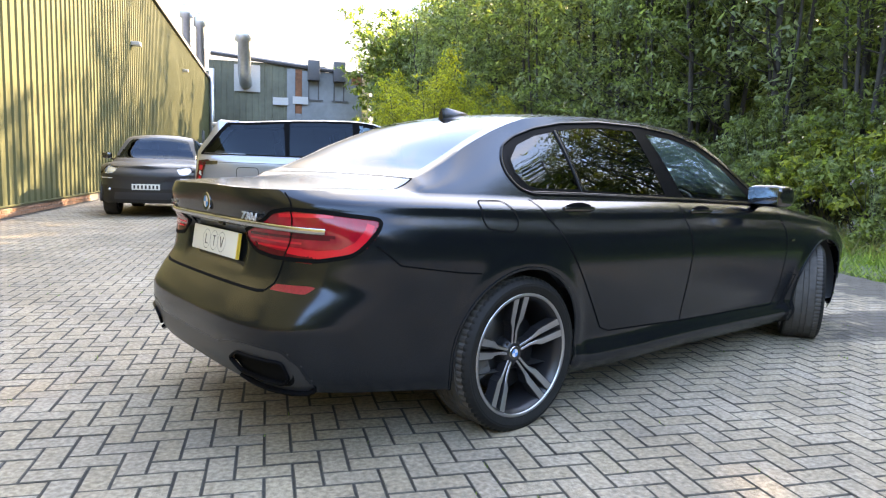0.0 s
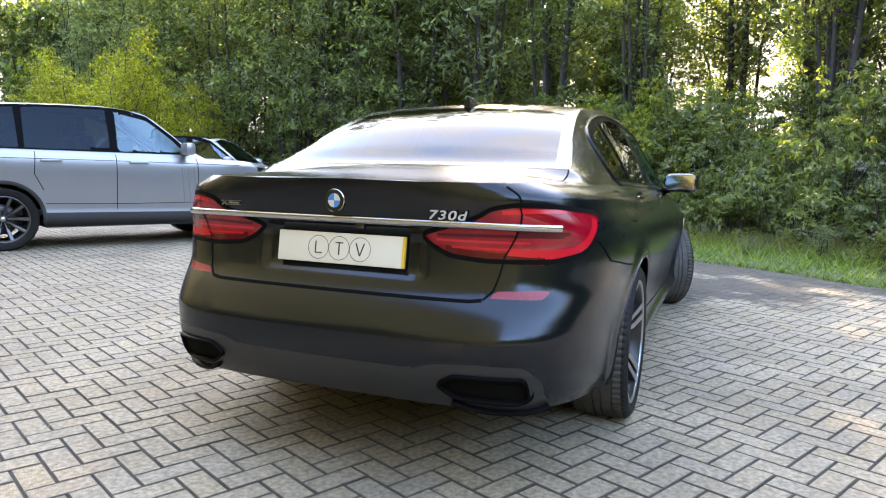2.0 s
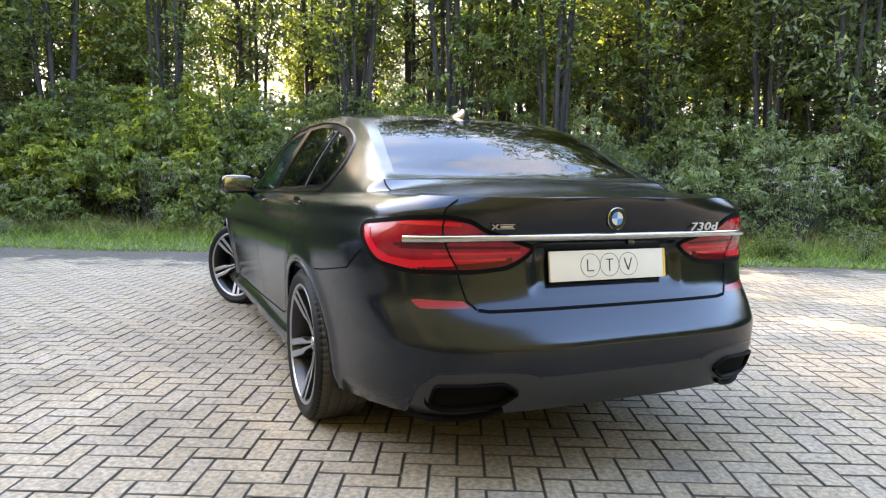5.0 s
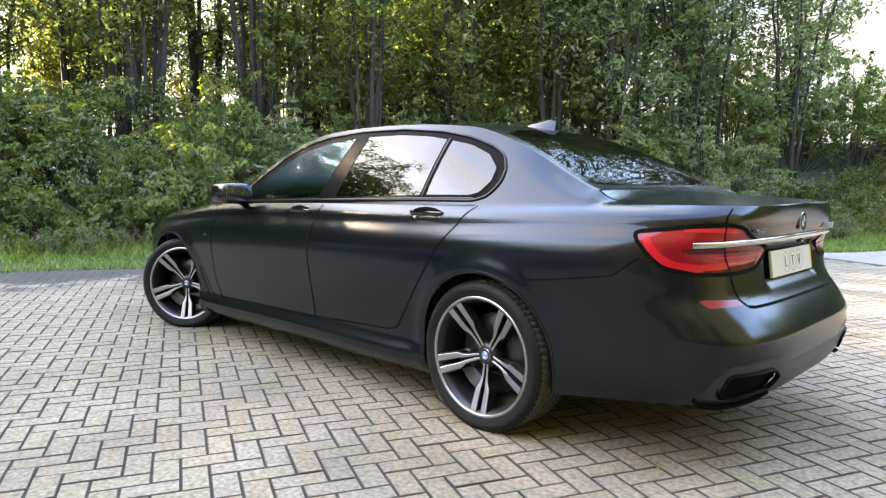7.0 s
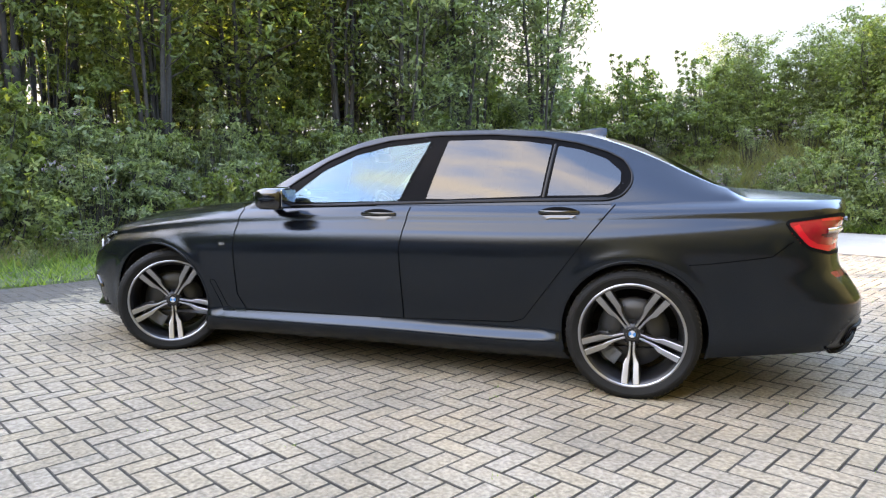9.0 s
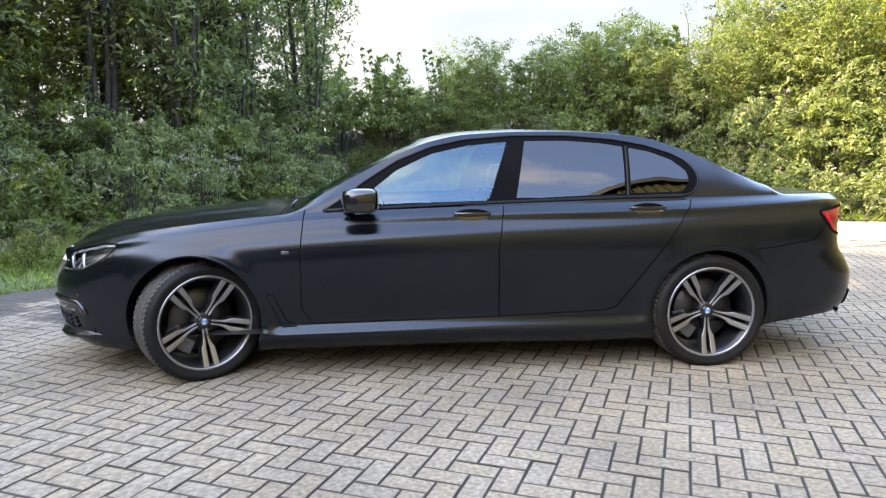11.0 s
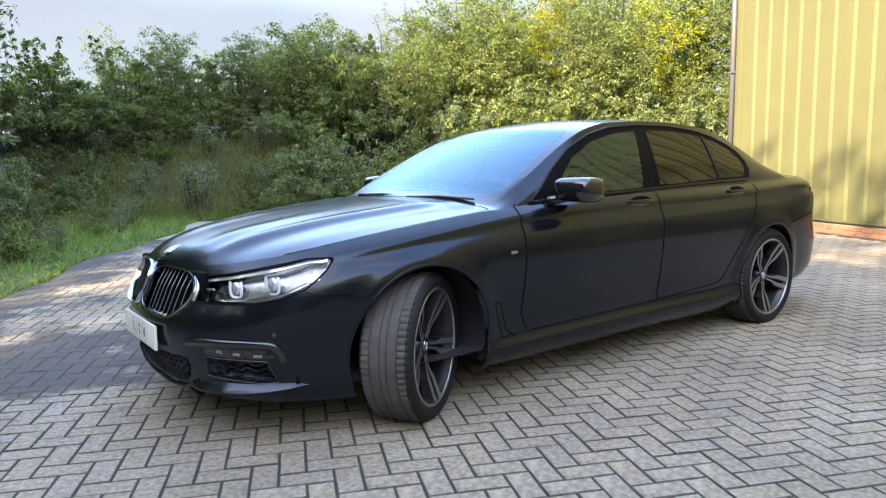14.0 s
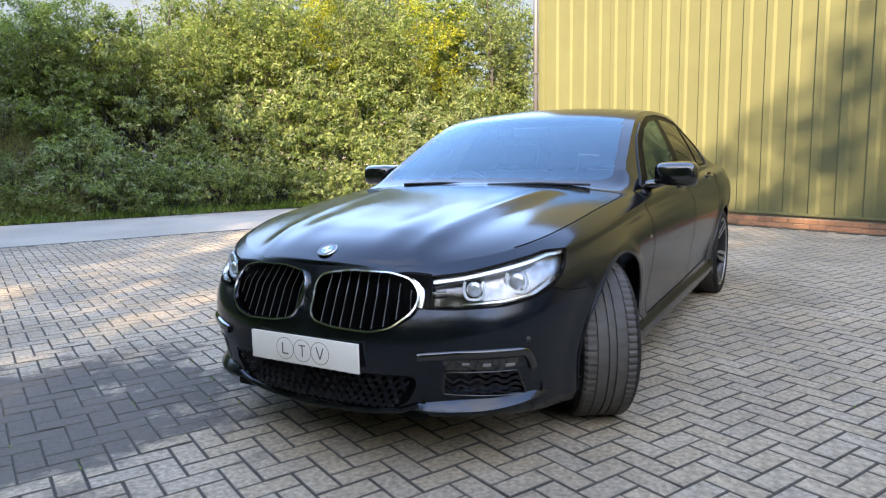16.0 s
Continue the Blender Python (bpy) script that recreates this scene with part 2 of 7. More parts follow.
# yellow-green raised to stand for sun on shrubs that stand in shade
M_LEAF_YELLOW = leaf_material("sun_tinted_yellow_green_leaves", (0.115, 0.140, 0.022), (0.225, 0.235, 0.040))
M_LEAF_GOLD = leaf_material("golden_yellow_leaves", (0.122, 0.133, 0.012), (0.255, 0.247, 0.020))
M_GRASS = leaf_material("grass_blades", (0.068, 0.134, 0.023), (0.152, 0.196, 0.047))
M_STRAW = leaf_material("dry_grass", (0.181, 0.151, 0.068), (0.098, 0.106, 0.038))
M_FLOWER = material("faded_pale_flowerheads", (0.240, 0.204, 0.192), rough=0.9, island=0.3)
M_FENCE = material("rusty_dark_palisade_steel", (0.06, 0.055, 0.05), rough=0.7, metal=0.3, vary=0.3, scale=8)



def dirt_and_shade_by_verge(m):
    """Patches of leaf mould, damp dirt and painted tree shade over the paving by the verge."""
    n, l = m.node_tree.nodes, m.node_tree.links
    p = n["Principled BSDF"]
    old = p.inputs["Base Color"].links[0].from_socket
    place = n.new("ShaderNodeNewGeometry")
    co = n.new("ShaderNodeMapping")
    co.inputs["Rotation"].default_value = (0, 0, -YARD)
    l.new(place.outputs["Position"], co.inputs["Vector"])
    sep = n.new("ShaderNodeSeparateXYZ")
    l.new(co.outputs["Vector"], sep.inputs[0])
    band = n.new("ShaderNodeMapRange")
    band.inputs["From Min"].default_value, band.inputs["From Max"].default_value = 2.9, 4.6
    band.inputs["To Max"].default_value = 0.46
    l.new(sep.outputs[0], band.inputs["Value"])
    t = n.new("ShaderNodeTexNoise")
    t.inputs["Scale"].default_value, t.inputs["Detail"].default_value, t.inputs["Roughness"].default_value = 1.7, 9, 0.66
    l.new(co.outputs["Vector"], t.inputs["Vector"])
    add = n.new("ShaderNodeMath")
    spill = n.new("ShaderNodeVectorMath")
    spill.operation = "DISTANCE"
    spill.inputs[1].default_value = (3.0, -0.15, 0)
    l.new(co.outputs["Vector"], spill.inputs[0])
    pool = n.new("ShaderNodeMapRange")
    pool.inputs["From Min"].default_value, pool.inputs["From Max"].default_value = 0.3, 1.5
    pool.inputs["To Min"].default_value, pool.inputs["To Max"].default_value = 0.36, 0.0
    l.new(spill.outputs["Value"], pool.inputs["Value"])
    both_dark = n.new("ShaderNodeMath")
    both_dark.operation = "MAXIMUM"
    l.new(band.outputs[0], both_dark.inputs[0])
    l.new(pool.outputs[0], both_dark.inputs[1])
    l.new(t.outputs["Fac"], add.inputs[0])
    l.new(both_dark.outputs[0], add.inputs[1])
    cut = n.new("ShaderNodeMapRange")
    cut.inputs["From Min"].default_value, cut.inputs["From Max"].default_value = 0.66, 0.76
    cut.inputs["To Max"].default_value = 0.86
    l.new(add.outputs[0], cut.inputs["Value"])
    # one dark tone serves for the dirt and for tree shade painted with it
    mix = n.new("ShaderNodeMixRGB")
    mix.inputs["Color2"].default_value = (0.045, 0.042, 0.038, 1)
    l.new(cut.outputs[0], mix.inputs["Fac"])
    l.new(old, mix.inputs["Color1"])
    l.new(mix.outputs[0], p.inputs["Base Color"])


dirt_and_shade_by_verge(M_PAVER)
dirt_and_shade_by_verge(M_PAVER_ONE)

# ---- ground ----
gv = np.concatenate([np.linspace(-600, -30, 12), np.linspace(-24, 30, 82), np.linspace(40, 600, 12)])
gu = np.concatenate([np.linspace(-600, -40, 12), np.linspace(-32, 64, 130), np.linspace(75, 600, 12)])
g_verts = [yard(a, b, ground_height(a, b) - 0.06) for a in gv for b in gu]
g_faces = [(i * len(gu) + j, (i + 1) * len(gu) + j, (i + 1) * len(gu) + j + 1, i * len(gu) + j + 1)
           for i in range(len(gv) - 1) for j in range(len(gu) - 1)]
ground = tagged(new("ground", mesh_of("ground", g_verts, g_faces, M_SOIL, True)), "grassy soil ground with a planted bank", "ground", kind="structure")

# verge strip of turf just above the yard
v_verts, v_faces = [], []
us = np.arange(-14.0, 52.0, 0.25)
for u in us:
    e = verge_edge(u)
    for k, off in enumerate((0.0, 0.04, 0.18, 1.0, 2.2, 3.2)):
        z = (-0.05, 0.015, 0.03, 0.03, 0.03, -0.02)[k] + (0.012 * math.sin(u * 7 + k * 2) if k else 0)
        v_verts.append(yard(e + off, u, z + (ground_height(e + off, u) if k > 2 else 0)))
for i in range(len(us) - 1):
    for k in range(5):
        v_faces.append((i * 6 + k, i * 6 + k + 1, i * 6 + 7 + k, i * 6 + 6 + k))
verge = tagged(new("verge", mesh_of("verge", v_verts, v_faces, M_TURF, True)), "mossy turf verge beside the paving", "verge", kind="structure")

bed = boxed(WALL_V - 0.3, 8.0, CONC_U1, 58, -0.10, -0.003)
paving_bed = part("pavement", bed, M_JOINT, smooth=False, m=YARD_M)
tagged(paving_bed, "grey block paving laid in a herringbone pattern", "pavement", kind="structure")
lane = tagged(part("concrete_lane", boxed(-40, 4.3, CONC_U0, CONC_U1 - 0.004, -0.12, -0.004, bevel=0.01), M_CONCRETE, smooth=False, m=YARD_M),
              "pale concrete lane at the end of the paving", "lane", kind="structure")
lane["label"] = "pale worn concrete lane along the paving edge"

# ---- shed with corrugated cladding ----
def corrugated(length, height, pitch=0.375, depth=0.035, crown=0.10, slope=0.035):
    """A sheet in the plane y = 0, ribs proud to +y, running along x."""
    xs, ys = [], []
    x = 0.0
    while x < length:
        for dx, y in ((0, 0), (pitch - crown - 2 * slope, 0), (pitch - crown - slope, depth), (pitch - slope, depth)):
            if x + dx <= length:
                xs.append(x + dx)
                ys.append(y)
        x += pitch
    xs.append(length)
    ys.append(0)
    verts = [(a, b, 0) for a, b in zip(xs, ys)] + [(a, b, height) for a, b in zip(xs, ys)]
    n = len(xs)
    return verts, [(i, i + 1, n + i + 1, n + i) for i in range(n - 1)]


shed = tagged(empty("shed", YARD_M), "tall industrial shed clad in olive yellow ribbed steel", "building")
L = WALL_U1 - WALL_U0
turn = Matrix.Translation((WALL_V, WALL_U1, 0.22)) @ Matrix.Rotation(radians(-90), 4, "Z")
v, f = corrugated(L, WALL_H - 0.22)
hang("cladding_wall", mesh_of("cladding_wall", [turn @ Vector(p) for p in v], f, M_CLAD), shed, "olive yellow ribbed steel cladding")
part("inner_wall", boxed(WALL_V - 0.30, WALL_V - 0.02, WALL_U0 + 0.02, WALL_U1, 0.0, WALL_H - 0.05), M_CLAD, shed)
turn = Matrix.Translation((WALL_V - 24, WALL_U0 - 0.0, 0.22)) @ Matrix.Rotation(radians(180), 4, "Z") @ Matrix.Translation((-24, 0, 0))
v, f = corrugated(24, WALL_H - 0.22)
hang("gable_wall", mesh_of("gable_wall", [turn @ Vector(p) for p in v], f, M_CLAD), shed)
part("roof", boxed(WALL_V - 24, WALL_V + 0.12, WALL_U0 - 0.1, WALL_U1, WALL_H, WALL_H + 0.10, bevel=0.03), M_DARKTRIM, shed)
part("corner_flashing", boxed(WALL_V - 0.10, WALL_V + 0.045, WALL_U0 - 0.045, WALL_U0 + 0.12, 0.22, WALL_H - 0.1, bevel=0.006), M_CLAD, shed)
part("base_trim", boxed(WALL_V - 0.02, WALL_V + 0.05, WALL_U0, WALL_U1, 0.20, 0.235, bevel=0.006), M_CLAD, shed)
pv, pf = tube([(WALL_V + 0.07, WALL_U0 - 0.10, 0.02), (WALL_V + 0.07, WALL_U0 - 0.10, WALL_H - 0.2)], [0.05, 0.05], 12)
hang("drainpipe", mesh_of("drainpipe", pv, pf, M_DARKTRIM, True), shed, "dark grey plastic drainpipe")
for z in (0.9, 2.82, 4.7, 6.6):
    part("pipe_bracket", boxed(WALL_V + 0.005, WALL_V + 0.13, WALL_U0 - 0.16, WALL_U0 - 0.03, z, z + 0.035, bevel=0.006), M_DARKTRIM, shed)
part("gutter", boxed(WALL_V + 0.0, WALL_V + 0.14, WALL_U0, WALL_U1, WALL_H - 0.14, WALL_H - 0.004, bevel=0.02), M_DARKTRIM, shed)
plinth = part("plinth", boxed(WALL_V - 0.06, WALL_V + 0.005, WALL_U0, WALL_U1, 0.0, 0.20), M_MORTAR, shed, "brick plinth", smooth=False)
for z, u in ((6.1, 37.0), (5.1, 22.1)):
    part("wall_light", boxed(WALL_V + 0.03, WALL_V + 0.33, u, u + 0.35, z, z + 0.14, bevel=0.03), M_WHITEBOARD, shed, "white wall floodlight")
part("wall_vent", boxed(WALL_V + 0.0, WALL_V + 0.12, 48.2, 49.6, 2.0, 3.4, bevel=0.02), M_DARKTRIM, shed)

# ---- far building across the end of the yard ----
FB = 55.0
works = tagged(empty("workshop", YARD_M), "green clad workshop with grey steel doors and flues", "building")


def far(v, z, v1, z1, name, mat, d0=-0.1, d1=0.0, label="", bev=0.02):
    return part(name, boxed(v, v1, FB + d0, FB + d1, z, z1, bevel=bev), mat, works, label, smooth=False)


turn = Matrix.Translation((WALL_V, FB + 0.02, 0))
v, f = corrugated(9.3, 9.35, pitch=0.5, depth=-0.05)
hang("green_wall", mesh_of("green_wall", [turn @ Vector(p) for p in v], f, M_CLAD_GREEN), works)
far(-9, 0, 6.2, 8.5, "back_wall", M_CLAD_GREEN, 0.35, 14)
far(0.62, 0, 5.6, 8.9, "grey_panel", M_GREYPANEL, -0.06, 0.3)
far(-0.6, 0, 0.05, 9.0, "grey_panel", M_GREYPANEL, -0.16, 0.3)
far(0.06, 5.4, 0.60, 9.0, "rust_panel", M_RUST, -0.08, 0.3)
far(0.06, 0, 0.60, 5.39, "grey_panel", M_GREYPANEL, -0.07, 0.3)
far(4.7, 8.0, 5.55, 8.95, "rust_edge", M_RUST, -0.12, -0.065)
far(5.65, 0, 6.2, 8.6, "tan_edge", material("tan_steel_panel", (0.42, 0.30, 0.20), rough=0.7, vary=0.15), -0.10, 0.3)
rv, rf = join([tube([(-6.6, FB - 0.15, 9.85), (6.4, FB - 0.15, 8.75)], [0.17, 0.17], 6)])
hang("roof_edge", mesh_of("roof_edge", rv, rf, M_DARKTRIM), works)
for a, b in ((-1.75, 6.0), (-0.15, 6.15)):
    far(a, b, a + 1.25, b + 0.62, "notice_board", M_WHITEBOARD, -0.26, -0.21)
far(-4.8, 6.95, -2.75, 9.1, "flue_plate", M_WHITEBOARD, -0.14, -0.08, "pale flue plate")
fv, ff = tube([(-3.9, FB + 0.2, 7.6), (-3.9, FB - 0.7, 7.65), (-3.95, FB - 1.1, 8.3), (-4.0, FB - 1.1, 10.7), (-4.0, FB - 1.1, 10.8), (-4.0, FB - 1.1, 11.9)],
              [0.50, 0.50, 0.50, 0.50, 0.72, 0.55], 16)
hang("flue", mesh_of("flue", fv, ff, M_STEEL, True), works, "galvanised steel flue")
for a in (1.05, 3.15):
    part("vent_cowl", boxed(a, a + 0.95, FB - 1.0, FB, 8.1, 9.7, bevel=0.04), M_DARKTRIM, works, "steel vent cowl")
    part("door_rail", boxed(a - 0.1, a + 1.3, FB - 0.16, FB - 0.1, 6.5, 6.6), M_DARKTRIM, works)
    part("door_post", boxed(a + 0.05, a + 0.15, FB - 0.16, FB - 0.1, 6.6, 8.1), M_DARKTRIM, works)
    part("door_post", boxed(a + 0.85, a + 0.95, FB - 0.16, FB - 0.1, 6.6, 8.1), M_DARKTRIM, works)
for a, h in ((-7.2, 12.4), (-8.2, 13.0)):
    sv, sf = tube([(a, FB - 2, 8), (a, FB - 2, h - 1), (a, FB - 2, h - 0.9), (a, FB - 2, h)], [0.32, 0.32, 0.5, 0.42], 14)
    hang("roof_flue", mesh_of("roof_flue", sv, sf, M_STEEL, True), works)
dv, df = tube([(-6.5, FB - 0.3, 0.1), (-6.5, FB - 0.3, 8.6)], [0.22, 0.22], 10)
hang("downpipe", mesh_of("downpipe", dv, df, M_STEEL, True), works)

# ---- plants ----
def leaves(centres, spread, per, size, rng, flat=0.0, slim=0.5, simple=False):
    """Pointed blades on the outside of clumps round the centres, turned outwards and to the light: verts and faces."""
    c = np.repeat(np.asarray(centres, float), per, axis=0)
    s = np.repeat(np.asarray(spread, float), per)[:, None]
    n = len(c)
    d = rng.normal(size=(n, 3))
    d /= np.linalg.norm(d, axis=1)[:, None]
    d[:, 2] = np.where(d[:, 2] < -0.45, -d[:, 2], d[:, 2])
    pos = c + d * s * (0.55 + 0.5 * rng.random((n, 1))) * np.array([1, 1, 0.75])
    face = d * 0.75 + np.array([0, 0, 0.45]) + rng.normal(size=(n, 3)) * 0.42
    face /= np.linalg.norm(face, axis=1)[:, None]
    a = np.cross(face, rng.normal(size=(n, 3)))
    a[:, 2] -= 0.25
    a /= np.linalg.norm(a, axis=1)[:, None]
    b = np.cross(face, a)
    b /= np.linalg.norm(b, axis=1)[:, None]
    w = size * (0.6 + 0.8 * rng.random((n, 1)))
    fold = face * w * 0.10
    if slim < 0.6 and simple:
        verts = np.stack([pos - a * w * 0.5 + b * w * slim * 0.55, pos - a * w * 0.5 - b * w * slim * 0.55 + fold, pos + a * w * 0.75], axis=1).reshape(-1, 3)
        return verts, np.arange(3 * n).reshape(-1, 3)
    verts = np.stack([pos - a * w * 0.6, pos + b * w * slim * 0.5 + fold, pos + a * w * 0.6, pos - b * w * slim * 0.5 + fold], axis=1).reshape(-1, 3)
    faces = np.arange(4 * n).reshape(-1, 4)
    return verts, faces


def leaf_mesh(name, verts, faces, mat):
    me = bpy.data.meshes.new(name)
    me.vertices.add(len(verts))
    me.vertices.foreach_set("co", np.asarray(verts, dtype=np.float32).ravel())
    me.loops.add(faces.size)
    me.loops.foreach_set("vertex_index", faces.astype(np.int32).ravel())
    me.polygons.add(len(faces))
    me.polygons.foreach_set("loop_start", np.arange(0, faces.size, faces.shape[1], dtype=np.int32))
    me.materials.append(mat)
    me.update(calc_edges=True)
    return me


def tree(seed, height, stems, crown_low, spread, leaf, per, mat, label, lean=0.10, density=1.0, twig_step=0.42):
    """Several tapered stems with limbs, and leaf clumps hung along the twigs."""
    rng = np.random.default_rng(seed)
    wood, tips, sizes = [], [], []
    for s in range(stems):
        ang = 2 * math.pi * (s + rng.random()) / stems
        foot = Vector((math.cos(ang), math.sin(ang), 0)) * (0.12 + 0.25 * rng.random()) * (stems > 1)
        top = height * (0.75 + 0.3 * rng.random())
        drift = Vector((math.cos(ang), math.sin(ang), 0)) * top * lean * (0.5 + rng.random())
        pts, rad = [], []
        base_r = height * 0.0060 * (0.7 + 0.6 * rng.random())
        for k in range(9):
            w = k / 8
            wob = Vector((rng.normal(), rng.normal(), 0)) * 0.10 * w
            pts.append(foot + drift * w ** 1.3 + Vector((0, 0, top * w - 0.3 * (k == 0))) + wob)
            rad.append(base_r * (1 - 0.88 * w) + 0.006)
        wood.append(tube(pts, rad, 6))
        z = top * crown_low
        while z < top * 0.99:
            w = z / top
            i = min(int(w * 8), 7)
            p0 = pts[i].lerp(pts[i + 1], w * 8 - i)
            a = rng.random() * 2 * math.pi
            reach = spread * (0.35 + 0.75 * rng.random()) * (1.15 - 0.75 * abs(w - 0.5) * 1.4)
            rise = 0.25 + 0.55 * rng.random()
            p2 = p0 + Vector((math.cos(a) * reach, math.sin(a) * reach, reach * rise))
            p1 = p0.lerp(p2, 0.5) + Vector((0, 0, -0.1 * reach))
            r0 = max(0.012, rad[i] * 0.42)
            wood.append(tube([p0, p1, p2], [r0, r0 * 0.6, 0.005], 3, cap=False))
            steps = max(2, int(reach / twig_step))
            for q in range(1, steps + 1):
                g = q / steps
                c = (p0.lerp(p1, g * 2) if g < 0.5 else p1.lerp(p2, g * 2 - 1))
                for _ in range(2):
                    tips.append(c + Vector(rng.normal(size=3)) * 0.22 * reach * 0.5)
                    sizes.append(0.20 + 0.26 * rng.random())
            z += height * 0.038 / density
    root = tagged(empty("tree"), label, "tree")
    wv, wf = join(wood)
    hang("trunk", mesh_of("trunk", wv, wf, M_BARK, True), root)
    lv, lf = leaves(tips, sizes, per, leaf, rng, simple=True)
    hang("crown", leaf_mesh("crown", lv, lf, mat), root)
    return root


def bush(seed, width, height, leaf, clumps, per, mat, label, name="bush", slim=0.5, stalks=7):
    """A mound of separate leafy lobes with dark gaps between them, on stems that reach out of the top."""
    rng = np.random.default_rng(seed)
    tips, sizes, wood = [], [], []
    lobes = max(9, clumps // 6)
    for k in range(lobes):
        a, r = 2.4 * k + rng.random() * 0.9, width * math.sqrt((k + 0.5) / lobes) * 0.92
        top = height * (1 - 0.6 * (r / width) ** 2) * (0.62 + 0.5 * rng.random())
        size = width * (0.19 + 0.14 * rng.random())
        skirt = k % 3 == 2
        c = np.array([math.cos(a) * r * (1.1 if skirt else 1.0), math.sin(a) * r * (1.1 if skirt else 1.0), height * (0.12 + 0.22 * rng.random()) if skirt else max(0.5 * size, top - size * 0.8)])
        for _ in range(8):
            d = rng.normal(size=3)
            d /= np.linalg.norm(d)
            d[2] = abs(d[2]) if rng.random() < 0.75 else d[2]
            tips.append(c + d * size * np.array([1, 1, 0.85]) * (0.6 + 0.5 * rng.random()))
            sizes.append(0.07 + 0.10 * rng.random())
        foot = Vector((c[0] * 0.3, c[1] * 0.3, -0.25))
        wood.append(tube([foot, foot.lerp(Vector(c), 0.5) + Vector(rng.normal(size=3)) * 0.04, Vector(c)], [0.018, 0.012, 0.006], 3, cap=False))
    for k in range(stalks):
        a, r = rng.random() * 2 * math.pi, width * 0.75 * rng.random()
        h = height * (0.75 + 0.5 * rng.random())
        foot = Vector((math.cos(a) * r * 0.4, math.sin(a) * r * 0.4, -0.25))
        top = Vector((math.cos(a) * r, math.sin(a) * r, h))
        wood.append(tube([foot, foot.lerp(top, 0.5) + Vector(rng.normal(size=3)) * 0.05, top], [0.014, 0.010, 0.003], 3, cap=False))
        for g in (1.0, 0.93, 0.86, 0.78, 0.68):
            tips.append(foot.lerp(top, g))
            sizes.append(0.05 + 0.10 * (1.05 - g))
    root = tagged(empty(name), label, name.replace("_", " "))
    wv, wf = join(wood)
    hang("stem", mesh_of("stem", wv, wf, M_BARK, True), root)["kind"] = "stuff"
    lv, lf = leaves(tips, sizes, per, leaf, rng, slim=slim, simple=True)
    hang("foliage", leaf_mesh("foliage", lv, lf, mat), root)
    return root


rng = np.random.default_rng(7)


def planted(proto, v, u, turn=0.0, size=1.0, tall=1.0, first=False, group=""):
    z = ground_height(v, u) - 0.08
    m = Matrix.Translation(yard(v, u, z)) @ Matrix.Rotation(turn, 4, "Z")
    if first:
        proto.matrix_basis = m
        proto.scale = (size, size, size * tall)
        ob = proto
    else:
        keep = proto.scale.copy()
        proto.scale = (size, size, size * tall)
        ob = copy_thing(proto, m)
        proto.scale = keep
    if group:
        ob["group"] = group
    return ob


GROUP_T, GROUP_B = "trees along the bank", "bushes on the bank"
alder = tree(11, 10.6, 4, 0.07, 2.2, 0.130, 17, M_LEAF_DARK, "dense dark green tree with several slim trunks")
willow = tree(12, 10.6, 5, 0.16, 1.8, 0.140, 11, M_LEAF_WILLOW, "tall grey-green willow with slim upright stems", lean=0.07)
whip = tree(13, 10.0, 7, 0.20, 1.25, 0.115, 13, M_LEAF_MID, "thin upright tree of many bare slender stems", lean=0.09, density=0.8)
sapling = tree(14, 5.2, 5, 0.04, 1.5, 0.100, 22, M_LEAF_MID, "young leafy green tree on the bank")
golden = tree(15, 6.8, 4, 0.08, 1.9, 0.118, 17, M_LEAF_GOLD, "yellowing tree in early autumn leaf")
birch = tree(16, 7.0, 2, 0.22, 0.9, 0.07, 9, M_LEAF_WILLOW, "thin pale birch with sparse leaves", density=0.7)

# belt of tall trees beyond the verge
spots = []
u = -9.5
while u < 50:
    spots.append((11.0 + 0.03 * u + rng.uniform(-0.8, 0.8), u, 0))
    spots.append((14.2 + rng.uniform(-1.0, 1.0), u + rng.uniform(0.4, 1.4), 1))
    if u < 12 and int(u * 10) % 2 == 0:
        spots.append((18.0 + rng.uniform(-1.2, 1.2), u + rng.uniform(0.4, 1.4), 2))
    u += 2.3 if u < 20 else 4.4
used = set()
for v, u, row in spots:
    kinds = (alder, willow) if u > 12 else ((whip, willow, whip) if u > -3 else (whip, willow, whip, alder) if u > -7 else (alder, whip, alder))
    if 2.0 < u < 14.0 and rng.random() < (0.8 if row else 0.25):
        continue
    k = kinds[int(rng.integers(len(kinds)))]
    planted(k, v, u, rng.random() * 6.28, rng.uniform(0.98, 1.28), rng.uniform(0.88, 1.05), first=k not in used, group=GROUP_T)
    used.add(k)
for u in np.concatenate([np.arange(14.0, 22.0, 2.1), np.arange(22.0, 46.0, 3.2)]):
    planted(alder if int(u) % 3 else willow, 9.6 + 0.03 * u + rng.uniform(-0.5, 0.5), u, rng.random() * 6.28, rng.uniform(0.95, 1.15) * (1.5 if u > 34 else 1.30 if u > 20 else 1.0), 1.0, group=GROUP_T)
backwood = tree(17, 10.5, 5, 0.06, 2.9, 0.26, 11, M_LEAF_MID, "dense woodland tree behind the bank", density=0.8)
for u in [q for q in np.arange(-15.0, 42.0, 2.9) if not -6.0 < q < 16.0]:
    planted(backwood, 20.5 + rng.uniform(-1.2, 1.2), u, rng.random() * 6.28, rng.uniform(1.0, 1.25), 1.0, first=u < -14.9, group=GROUP_T)
